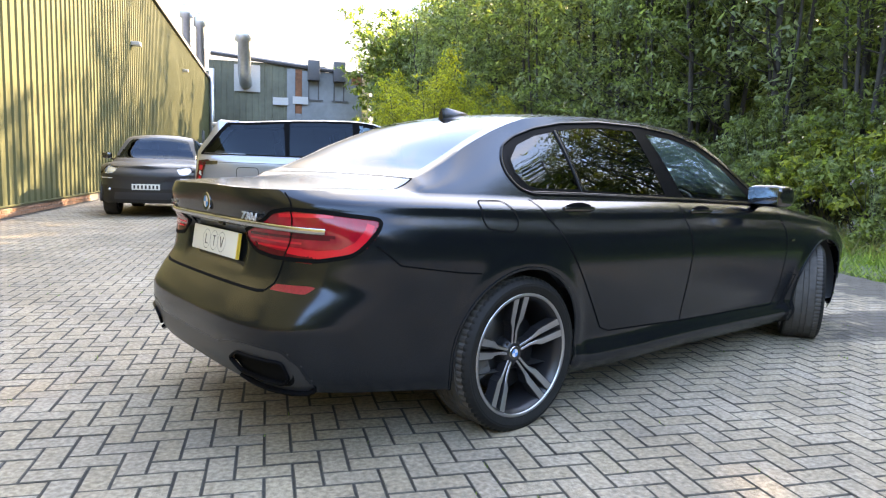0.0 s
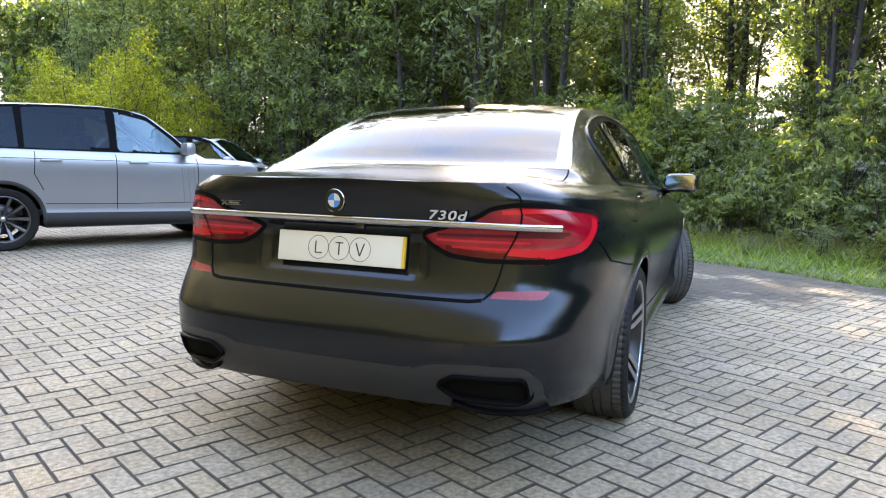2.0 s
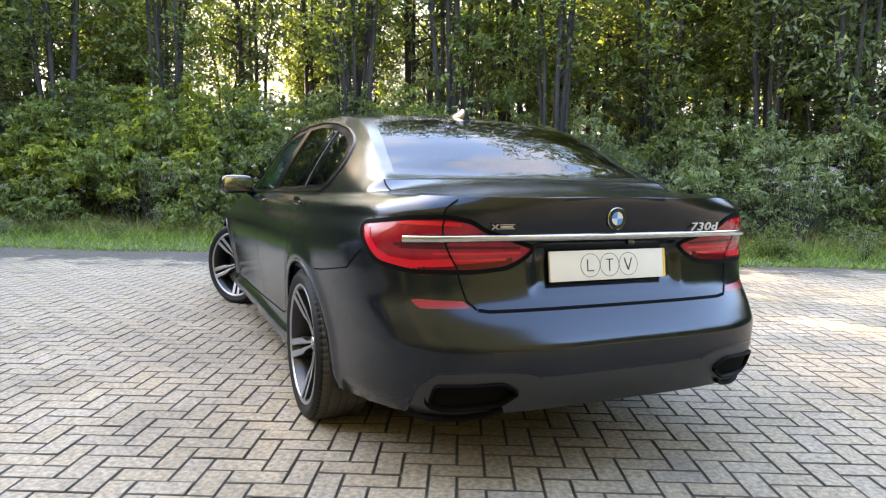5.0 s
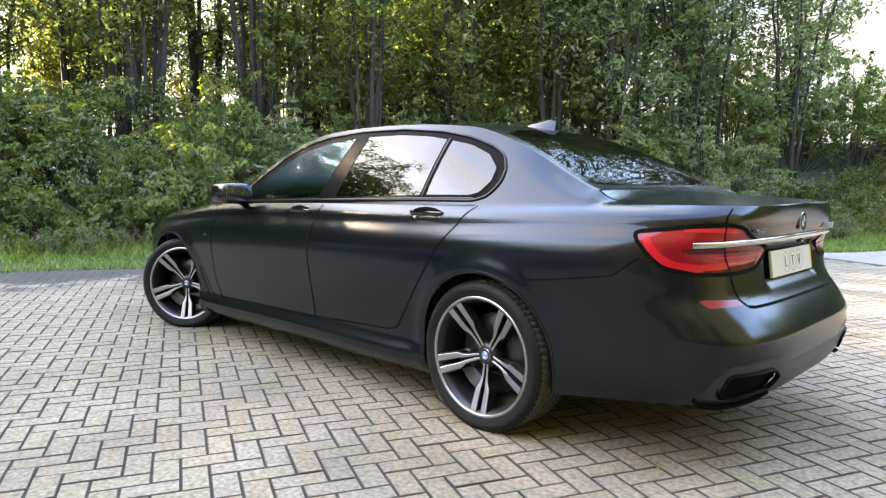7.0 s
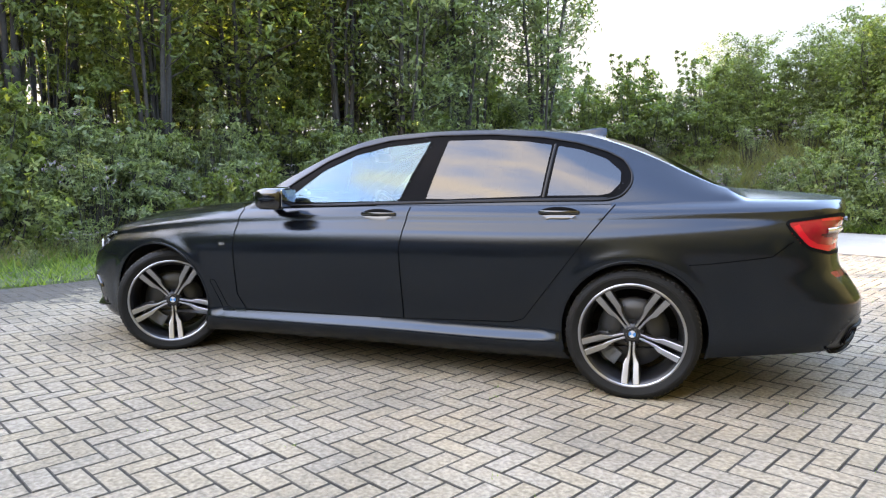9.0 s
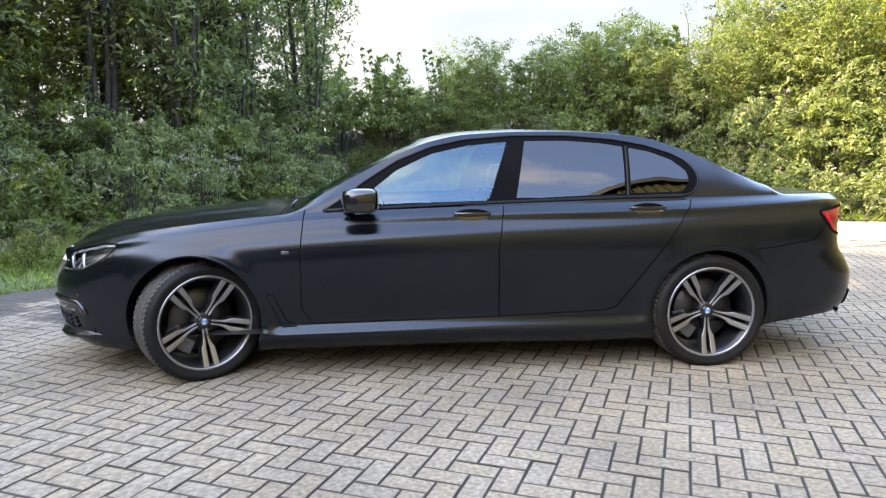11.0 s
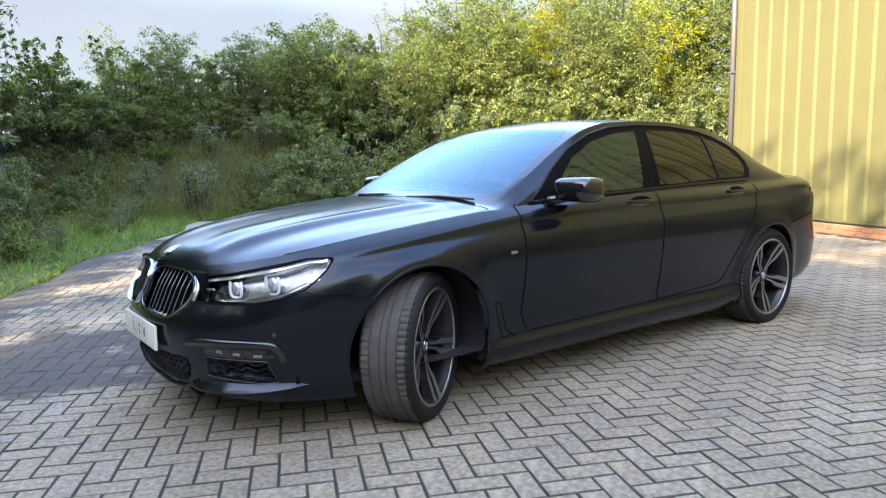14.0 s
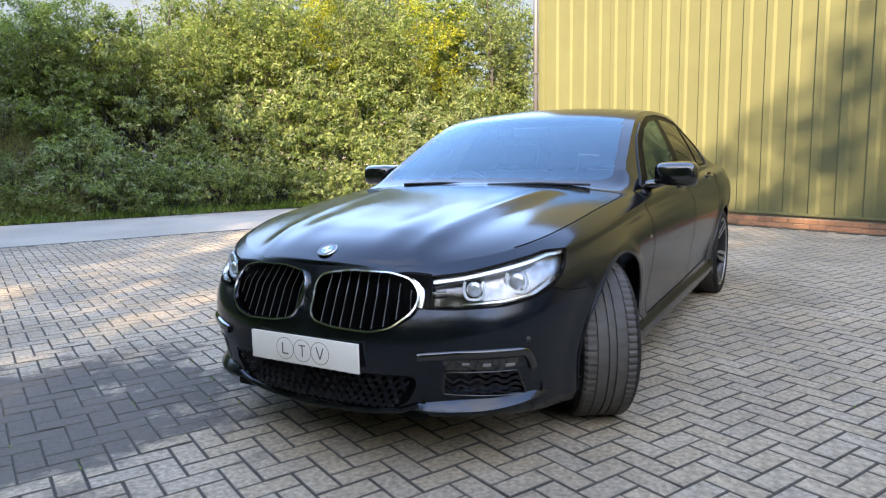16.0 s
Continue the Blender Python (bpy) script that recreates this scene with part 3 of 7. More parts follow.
# leafy understorey behind the slim trunks
for u in np.arange(-7.0, 14.0, 1.5):
    planted(sapling, 16.5 + rng.uniform(-1.5, 1.8), u + rng.uniform(-0.5, 0.5), rng.random() * 6.28, rng.uniform(0.75, 1.0), 1.0, group=GROUP_T)
for v, u in ((16.0, 3.9), (15.6, 5.7), (18.4, 4.8)):
    planted(willow, v, u, v, 1.0, 1.0, group=GROUP_T)
# end of the belt towards the lane
for v, u, k, s in ((9.6, -10.6, willow, 0.9), (8.9, -13.4, willow, 0.86), (9.2, -8.2, willow, 0.9), (12.0, -8.6, alder, 1.0), (10.4, -12.0, willow, 0.95), (13.5, -10.8, willow, 1.05), (12.4, -13.0, willow, 0.9), (11.0, -16.0, alder, 0.92), (15.0, -15.0, alder, 1.0), (18.5, -12.5, alder, 1.0)):
    planted(k, v, u, rng.random() * 6.28, s, 1.0, first=k not in used, group=GROUP_T)
    used.add(k)
# trees and saplings on the bank behind the lane
for v, u, k, s in ((2.8, -18.6, sapling, 0.78), (1.2, -17.4, sapling, 0.95), (-0.4, -18.2, sapling, 0.9), (-1.8, -18.4, birch, 1.0),
                   (-2.6, -17.4, sapling, 0.85), (-4.0, -19.2, sapling, 1.0), (-5.4, -18.0, sapling, 1.1), (-7.2, -19.6, golden, 0.95), (-1.2, -16.8, sapling, 0.8), (0.6, -19.6, sapling, 1.0), (-3.2, -19.8, sapling, 1.15), (2.0, -20.0, sapling, 0.8), (-6.6, -22.5, alder, 0.85),
                   (-9.4, -17.2, sapling, 1.15), (-9.0, -21.5, alder, 0.9), (-12.0, -19.5, golden, 1.0), (-13.5, -23.0, alder, 0.95), (-16, -18.5, sapling, 1.2),
                   (0.5, -23.5, sapling, 0.8), (-3, -24, alder, 0.6), (9.0, -21.2, sapling, 0.55), (7.6, -21.8, sapling, 0.5), (10.5, -21.6, sapling, 0.6), (6.3, -20.4, sapling, 0.66), (5.2, -19.4, sapling, 0.8), (11.9, -21.0, sapling, 0.65), (8.0, -24, alder, 0.5), (4.5, -26.0, alder, 0.45)):
    planted(k, v, u, rng.random() * 6.28, s * 0.76, 0.95, first=k not in used, group=GROUP_T)
    used.add(k)
# trees beyond the parked cars at the end of the yard
for v, u, k, s in ((7.0, 30.0, golden, 0.85), (7.9, 27.5, golden, 0.72), (8.4, 24.5, golden, 0.6), (8.4, 33.0, willow, 0.95), (7.2, 38.0, willow, 1.0), (9.8, 42.0, alder, 1.05), (7.6, 46.0, willow, 1.0), (6.6, 52.0, willow, 1.0), (8.6, 52.5, willow, 1.05), (7.8, 49.0, willow, 0.9), (10.2, 49.0, alder, 1.05),
                   (3.7, 20.0, golden, 0.70), (2.9, 22.2, golden, 0.60), (4.7, 20.9, golden, 0.56), (3.9, 23.4, golden, 0.58), (6.2, 45.0, golden, 0.55), (7.2, 42.0, golden, 0.6), (6.4, 38.5, golden, 0.5), (5.6, 35.8, golden, 0.92), (6.9, 34.6, golden, 0.84), (6.2, 40.5, golden, 0.9),
                   (7.0, 47.5, backwood, 1.3), (8.7, 47.0, backwood, 1.3), (7.8, 51.0, backwood, 1.3), (10.6, 45.5, backwood, 1.25)):
    planted(k, v, u, rng.random() * 6.28, s, 1.0, first=k not in used, group=GROUP_T)
    used.add(k)

for v, u, s in ((-6.0, -25.5, 0.72), (-8.6, -26.5, 0.8), (-11.0, -25.0, 0.85), (-13.6, -26.0, 0.9), (-16.5, -24.5, 0.95), (-8.0, -23.0, 0.66), (-11.5, -22.2, 0.72), (-15.0, -21.0, 0.8)):
    planted(backwood, v, u, rng.random() * 6.28, s * 0.8, 0.9, group=GROUP_T)
for v, u, s in ((12.6, 16.0, 1.15), (12.4, 19.0, 1.2), (-5.0, -20.2, 0.62), (-8.2, -18.0, 0.5), (-10.6, -20.0, 0.7), (-16.2, -19.4, 0.72), (-14.6, -18.2, 0.6)):
    planted(alder, v, u, rng.random() * 6.28, s, 1.0, group=GROUP_T)

bramble = bush(21, 1.25, 1.25, 0.080, 120, 15, M_LEAF_DARK, "dark bramble thicket with arching stems", "bramble")
elder = bush(22, 1.2, 1.9, 0.086, 135, 15, M_LEAF_MID, "leafy mid-green shrub growing on the bank", "bush")
sallow = bush(23, 1.1, 1.7, 0.080, 120, 15, M_LEAF_WILLOW, "grey-green sallow shrub on the bank", "bush", slim=0.38)
nettles = bush(24, 0.95, 0.95, 0.07, 90, 18, M_LEAF_MID, "green nettles and weeds by the verge", "weed", stalks=16)
goldbush = bush(25, 1.1, 1.3, 0.084, 110, 15, M_LEAF_YELLOW, "yellow-green shrub on the bank with sunlight put into its leaf colour", "bush")
thistle = bush(26, 0.7, 1.15, 0.06, 40, 12, M_LEAF_WILLOW, "tall seeding thistles gone pale", "weed", slim=0.3, stalks=22)
def flowerheads(root, seed, width, height, count):
    """Faded seed heads scattered over the top of a plant."""
    r = np.random.default_rng(seed)
    a, q = r.random(count) * 6.283, width * np.sqrt(r.random(count))
    tops = np.stack([np.cos(a) * q, np.sin(a) * q, height * (0.85 + 0.35 * r.random(count))], 1)
    fv, ff = leaves(tops, np.full(count, 0.05), 10, 0.032, r)
    hang("blossom", leaf_mesh("blossom", fv, ff, M_FLOWER), root, "faded pale seed heads")["kind"] = "stuff"


flowerheads(thistle, 61, 0.65, 1.1, 34)
flowerheads(nettles, 62, 0.85, 0.95, 16)
flowerheads(bramble, 63, 1.1, 1.1, 10)
protos = dict(b=bramble, e=elder, s=sallow, n=nettles, g=goldbush, t=thistle)
used_b = set()


def put(key, v, u, lo=0.8, hi=1.25):
    k = protos[key]
    planted(k, v, u, rng.random() * 6.28, rng.uniform(lo, hi), rng.uniform(0.85, 1.15), first=key not in used_b, group=GROUP_B)
    used_b.add(key)


for row, (dv, keys) in enumerate(((7.6, "nnbst"), (8.7, "bensn"), (9.8, "eseb"), (11.6, "eesb"))):
    u = -11.0
    while u < 40:
        v = dv + 0.05 * u + rng.uniform(-0.45, 0.45)
        put(keys[int(rng.integers(len(keys)))], v, u + rng.uniform(-0.4, 0.4))
        u += 1.5 if u < 12 else 2.6
for row, (du, keys) in enumerate(((-12.7, "nbtb"), (-13.7, "bens"), (-14.9, "beesb"), (-16.3, "eesb"), (-18.0, "ees"))):
    v = -15.0
    while v < 8.5:
        if v < -3.2 and row < 3 and rng.random() < 0.25:
            put("g" if row == 1 else "b", v, du + rng.uniform(-0.4, 0.4))
        else:
            low_side = v > 1.5
            keys_here = "nbtn" if low_side and row < 4 else keys
            put(keys_here[int(rng.integers(len(keys_here)))], v, du + rng.uniform(-0.4, 0.4), 0.62 if low_side else 0.8, 0.95 if low_side else 1.2)
        v += 1.45

# taller shrubs that make the bank lumpy
for u in np.arange(-8.0, 16.0, 2.3):
    put("esbe"[int(rng.integers(4))], 9.4 + 0.05 * u + rng.uniform(-0.6, 0.6), u + rng.uniform(-0.5, 0.5), 0.95, 1.4)
for v, u in ((6.5, -19.0), (7.6, -17.2), (8.8, -18.6), (9.9, -17.0), (11.0, -18.2), (12.2, -17.0), (13.4, -18.4), (14.6, -17.2), (10.4, -15.2), (12.9, -15.0), (15.8, -18.6), (17.0, -16.6)):
    put("eeb"[int(rng.integers(3))], v, u, 1.15, 1.55)
for v in np.arange(-11.0, 1.0, 2.0):
    put("ebse"[int(rng.integers(4))], v + rng.uniform(-0.4, 0.4), -15.6 + rng.uniform(-0.5, 0.5), 1.0, 1.4)
    put("eses"[int(rng.integers(4))], v + 1.0 + rng.uniform(-0.4, 0.4), -18.2 + rng.uniform(-0.5, 0.5), 1.25, 1.7)
for v in np.arange(1.2, 8.2, 1.15):
    put("eebe"[int(rng.integers(4))], v + rng.uniform(-0.3, 0.3), -19.4 + rng.uniform(-0.3, 0.3), 0.9, 1.25)
    put("esbe"[int(rng.integers(4))], v + rng.uniform(-0.3, 0.3), -17.4 + rng.uniform(-0.3, 0.3), 0.65, 0.95)

# yellow-green shrubs along the bank, their sunlight put into the leaf colour
for v, u in ((8.9, 4.9), (9.6, 6.2), (9.3, 7.6), (10.4, 5.6), (10.2, 7.2), (9.9, 8.8), (10.8, 4.2)):
    put("g", v, u, 1.15, 1.5)

# low weeds scattered over the turf of the verge
for u in np.arange(-11.0, 20.0, 0.5):
    put("nnt"[int(rng.integers(3))], verge_edge(u) + rng.uniform(0.7, 2.8), u + rng.uniform(-0.3, 0.3), 0.24, 0.5)

# grass: blades along the verge and up the foot of the bank
def blades(n, mat, name, label, h0, h1, place, seed):
    r = np.random.default_rng(seed)
    verts, faces = np.zeros((n * 3, 3)), np.arange(n * 3).reshape(-1, 3)
    for i in range(n):
        v, u, hs = place(r)
        p = yard(v, u, max(0.02, ground_height(v, u)) - 0.02)
        h = (h0 + (h1 - h0) * r.random() ** 1.6) * hs
        a = r.random() * 6.283
        w = 0.007 + 0.009 * r.random()
        bend = h * (0.45 + 0.9 * r.random())
        side = r.random() * 6.283
        verts[3 * i] = p + Vector((math.cos(a) * w, math.sin(a) * w, 0))
        verts[3 * i + 1] = p - Vector((math.cos(a) * w, math.sin(a) * w, 0))
        verts[3 * i + 2] = p + Vector((math.cos(side) * bend, math.sin(side) * bend, h))
    return tagged(new(name, leaf_mesh(name, verts, faces, mat)), label, "grass", kind="stuff")


def verge_spot(r):
    u = -12.5 + 34 * r.random() ** 1.1
    off = 0.02 + 3.4 * r.random() ** 1.5
    return verge_edge(u) + off, u, 0.35 + 0.65 * min(1, off / 1.6)


def tall_spot(r):
    u = -12.0 + 32 * r.random()
    off = 1.6 + 2.6 * r.random()
    return verge_edge(u) + off, u, 1.0


def lane_spot(r):
    return -14 + 19 * r.random(), CONC_U0 - 0.05 - 1.1 * r.random(), 0.8


blades(62000, M_GRASS, "verge_grass", "short green verge grass", 0.05, 0.26, verge_spot, 31)
blades(15000, M_STRAW, "long_grass", "long straw-tinged grass at the foot of the bank", 0.12, 0.42, tall_spot, 32)
def slope_spot(r):
    return 1.0 + 8.0 * r.random(), -12.4 - 5.0 * r.random() ** 1.2, 1.0


blades(12000, M_STRAW, "slope_grass", "long faded grass on the slope of the bank", 0.2, 0.7, slope_spot, 34)
blades(7000, M_GRASS, "lane_grass", "rough grass beside the concrete lane", 0.06, 0.35, lane_spot, 33)

# palisade fence on the crest of the bank
fence = tagged(empty("palisade_fence"), "dark rusty steel palisade fence on the bank", "fence")
pale = boxed(-0.032, 0.032, -0.006, 0.006, 0, 1.75, bevel=0.0)
for q in pale.verts:
    if q.co.z > 1 and abs(q.co.x) > 0:
        q.co.x *= 0.45
pale_me = bpy.data.meshes.new("pale")
pale.to_mesh(pale_me)
pale.free()
pale_me.materials.append(M_FENCE)
pv = -15.5
while pv < 7.5:
    fu = -21.0 + 0.12 * pv
    hang("pale", pale_me, fence, m=Matrix.Translation(yard(pv, fu, ground_height(pv, fu) - 0.05)) @ Matrix.Rotation(YARD, 4, "Z"))
    pv += 0.14
for z in (0.35, 1.35):
    p0, p1 = yard(-15.5, -22.86, 2.4 + z), yard(7.5, -20.1, 2.4 + z)
    off = yard(0, -0.03) 
    rv, rf = tube([p0 + off, p1 + off], [0.025, 0.025], 6)
    hang("rail", mesh_of("rail", rv, rf, M_FENCE), fence)

# ---- vehicles: a shell lofted from a few profile curves, then divided into panels ----
def curve(xs, ys):
    """A smooth curve through the knots."""
    xs, ys = np.array(xs, float), np.array(ys, float)
    d = np.gradient(ys, xs)
    sec = np.diff(ys) / np.diff(xs)
    for i in range(1, len(xs) - 1):
        d[i] = 0 if sec[i - 1] * sec[i] <= 0 and abs(sec[i - 1] - sec[i]) > 0.5 else d[i]
    d[0], d[-1] = sec[0], sec[-1]

    def at(x):
        x = np.clip(np.asarray(x, float), xs[0], xs[-1])
        i = np.clip(np.searchsorted(xs, x) - 1, 0, len(xs) - 2)
        h = xs[i + 1] - xs[i]
        t = (x - xs[i]) / h
        return ((2 * t ** 3 - 3 * t ** 2 + 1) * ys[i] + (t ** 3 - 2 * t ** 2 + t) * h * d[i]
                + (-2 * t ** 3 + 3 * t ** 2) * ys[i + 1] + (t ** 3 - t ** 2) * h * d[i + 1])
    return at


class Shell:
    """Half of a car body: low(s, z) is the side and both ends, high(s, r) the deck, the glass and the roof.
    s runs round the plan from the middle of the tail to the middle of the nose."""

    def __init__(self, k, step=0.018):
        self.ZSH, self.ZB, self.WX, self.YSH, self.PROF = k["ZSH"], k["ZB"], k["WX"], k["YSH"], k["PROF"]
        self.AF, self.AR, self.ZT, self.ZR, self.YR, self.gh = k["AF"], k["AR"], k["ZT"], k["ZR"], k["YR"], k["gh"]
        self.af_ref, self.ar_ref = k["af_ref"], k["ar_ref"]
        self.pf, self.qf, self.pr, self.qr = k["round"]
        self.dent, self.crease = k.get("dent"), k.get("crease")
        self.PROF2 = k.get("PROF2") or self.PROF
        self.bow = k.get("bow", 0.006)
        self.step = step
        fr, gr = [], []
        af, ar = self.af_ref, self.ar_ref
        fmax = 0.93
        n_end = int(0.9 / step)
        g0r = (1 - fmax ** self.qr) ** (1 / self.pr)
        g0f = (1 - fmax ** self.qf) ** (1 / self.pf)
        for f in np.linspace(0, fmax, n_end):
            gr.append(-(1 - f ** self.qr) ** (1 / self.pr))
            fr.append(f)
        for g in np.linspace(g0r, 0, int(g0r * ar / step))[1:]:
            gr.append(-g)
            fr.append((1 - g ** self.pr) ** (1 / self.qr))
        for g in np.linspace(0, g0f, int(g0f * af / step))[1:]:
            gr.append(g)
            fr.append((1 - g ** self.pf) ** (1 / self.qf))
        for f in np.linspace(fmax, 0, n_end)[1:]:
            gr.append((1 - f ** self.qf) ** (1 / self.pf))
            fr.append(f)
        self.g, self.f = np.array(gr), np.array(fr)
        self.xref = np.where(self.g > 0, self.g * af, self.g * ar)
        y = self.f * 0.92
        self.s = np.concatenate([[0], np.cumsum(np.hypot(np.diff(self.xref), np.diff(y)))])
        self.yref = y

    def sx(self, x):
        """s of a place along the side."""
        return float(np.interp(x, self.xref, self.s))

    def sr(self, y):
        """s of a place on the tail."""
        h = len(self.s) // 2
        return float(np.interp(y, self.yref[:h], self.s[:h]))

    def sf(self, y):
        """s of a place on the nose."""
        h = len(self.s) // 2
        return float(np.interp(-y, -self.yref[h:], self.s[h:]))

    def _plan(self, s, z):
        g, f, xr = np.interp(s, self.s, self.g), np.interp(s, self.s, self.f), np.interp(s, self.s, self.xref)
        z = np.asarray(z, float)
        push = np.where(g > 0, self.AF(z) - self.af_ref, -(self.AR(z) - self.ar_ref)) * smoothstep(0.72, 1.0, np.abs(g))
        return g, f, xr, xr + push

    def width(self, x, z, zb, zs):
        t = np.clip((z - zb) / (zs - zb), 0, 1)
        ends = smoothstep(1.02, 1.30, np.abs(x))
        w = self.WX(x) * (self.PROF(t) * (1 - ends) + self.PROF2(t) * ends)
        over = np.clip((t - 0.93) / 0.07, 0, 1) ** 1.4
        return w - (self.WX(x) * self.PROF(1.0) - self.YSH(x)) * over

    def low(self, s, z):
        g, f, xr, x = self._plan(s, z)
        zb, zs = self.ZB(xr), self.ZSH(xr)
        y = self.width(xr, z, zb, zs) * f
        if self.dent:
            x, y = self.dent(x, y, z, g)
        return np.stack([x, y, np.asarray(z, float) + 0 * x], -1)

    def zspan(self, s):
        xr = np.interp(s, self.s, self.xref)
        return self.ZB(xr), self.ZSH(xr)

    def high(self, s, r):
        zs = self.zspan(s)[1]
        g, f, xr, x = self._plan(s, zs)
        yt = self.YSH(xr) * f
        inside = smoothstep(self.gh[0] - 0.12, self.gh[0], x) * (1 - smoothstep(self.gh[1], self.gh[1] + 0.12, x))
        zc = self.ZT(x)

        yd = 0.90 * yt
        zd = zs + (zc - zs) * (1 - 0.9 ** 2.2)
        yr = np.minimum(yd, yd + (self.YR(x) - yd) * inside)
        zr = zd + (np.maximum(self.ZR(x), zd) - zd) * inside
        r = np.asarray(r, float)
        q = np.clip(r - 1, 0, 1)
        a = np.clip(r, 0, 1)
        bulge = self.bow * np.sin(np.pi * a) * inside
        y = np.where(r <= 1, yt + (yr - yt) * a + bulge, yr * (1 - q))
        z = np.where(r <= 1, zs + (zr - zs) * a, zr + (zc - zr) * (1 - (1 - q) ** 2.3))
        if self.crease:
            z = z + self.crease(x, y, r)
        return np.stack([x + 0 * y, y, z], -1)


def poly_inside(poly, p):
    x, y = p[..., 0], p[..., 1]
    c = np.zeros(x.shape, bool)
    n = len(poly)
    for i in range(n):
        (x0, y0), (x1, y1) = poly[i], poly[(i + 1) % n]
        if y0 == y1:
            continue
        c ^= ((y0 > y) != (y1 > y)) & (x < (x1 - x0) * (y - y0) / (y1 - y0) + x0)
    return c


def rounded(poly, r=0.02, n=4):
    """The polygon with rounded corners."""
    out = []
    m = len(poly)
    for i in range(m):
        p0, p, p1 = (np.array(poly[(i + k) % m], float) for k in (-1, 0, 1))
        a, b = p0 - p, p1 - p
        ra, rb = min(r, 0.45 * np.linalg.norm(a)), min(r, 0.45 * np.linalg.norm(b))
        q0, q1 = p + a / np.linalg.norm(a) * ra, p + b / np.linalg.norm(b) * rb
        for k in range(n + 1):
            t = k / n
            out.append(tuple((1 - t) ** 2 * q0 + 2 * t * (1 - t) * p + t * t * q1))
    return out


def snap(p, poly, reach):
    """Grid places within reach of the outline move onto it."""
    to = p.copy()
    n = len(poly)
    lo, hi = np.min(poly, 0) - reach, np.max(poly, 0) + reach
    near = ((p >= lo) & (p <= hi)).all(-1)
    idx = np.argwhere(near)
    if not len(idx):
        return p
    pts = p[near]
    bst, tgt = np.full(len(pts), 1e9), pts.copy()
    for i in range(n):
        a, b = np.array(poly[i], float), np.array(poly[(i + 1) % n], float)
        ab = b - a
        t = np.clip(((pts - a) @ ab) / max(ab @ ab, 1e-12), 0, 1)[:, None]
        q = a + t * ab
        d = np.linalg.norm(pts - q, axis=1)
        m = d < bst
        bst[m], tgt[m] = d[m], q[m]
    hit = bst < reach
    pts[hit] = tgt[hit]
    out = p.copy()
    out[near] = pts
    return out


def panels(grid_pts, labels, prefix_flip):
    """Splits a grid of points into {label: (verts, faces)}."""
    R, C = grid_pts.shape[:2]
    flat = grid_pts.reshape(-1, 3)
    out = {}
    for lab in set(labels.ravel().tolist()):
        ii, jj = np.nonzero(labels == lab)
        a, b = ii * C + jj, ii * C + jj + 1
        c, d = (ii + 1) * C + jj + 1, (ii + 1) * C + jj
        quads = np.stack([a, b, c, d] if not prefix_flip else [a, d, c, b], 1)
        ids, inv = np.unique(quads, return_inverse=True)
        out[lab] = (flat[ids], inv.reshape(-1, 4))
    return out


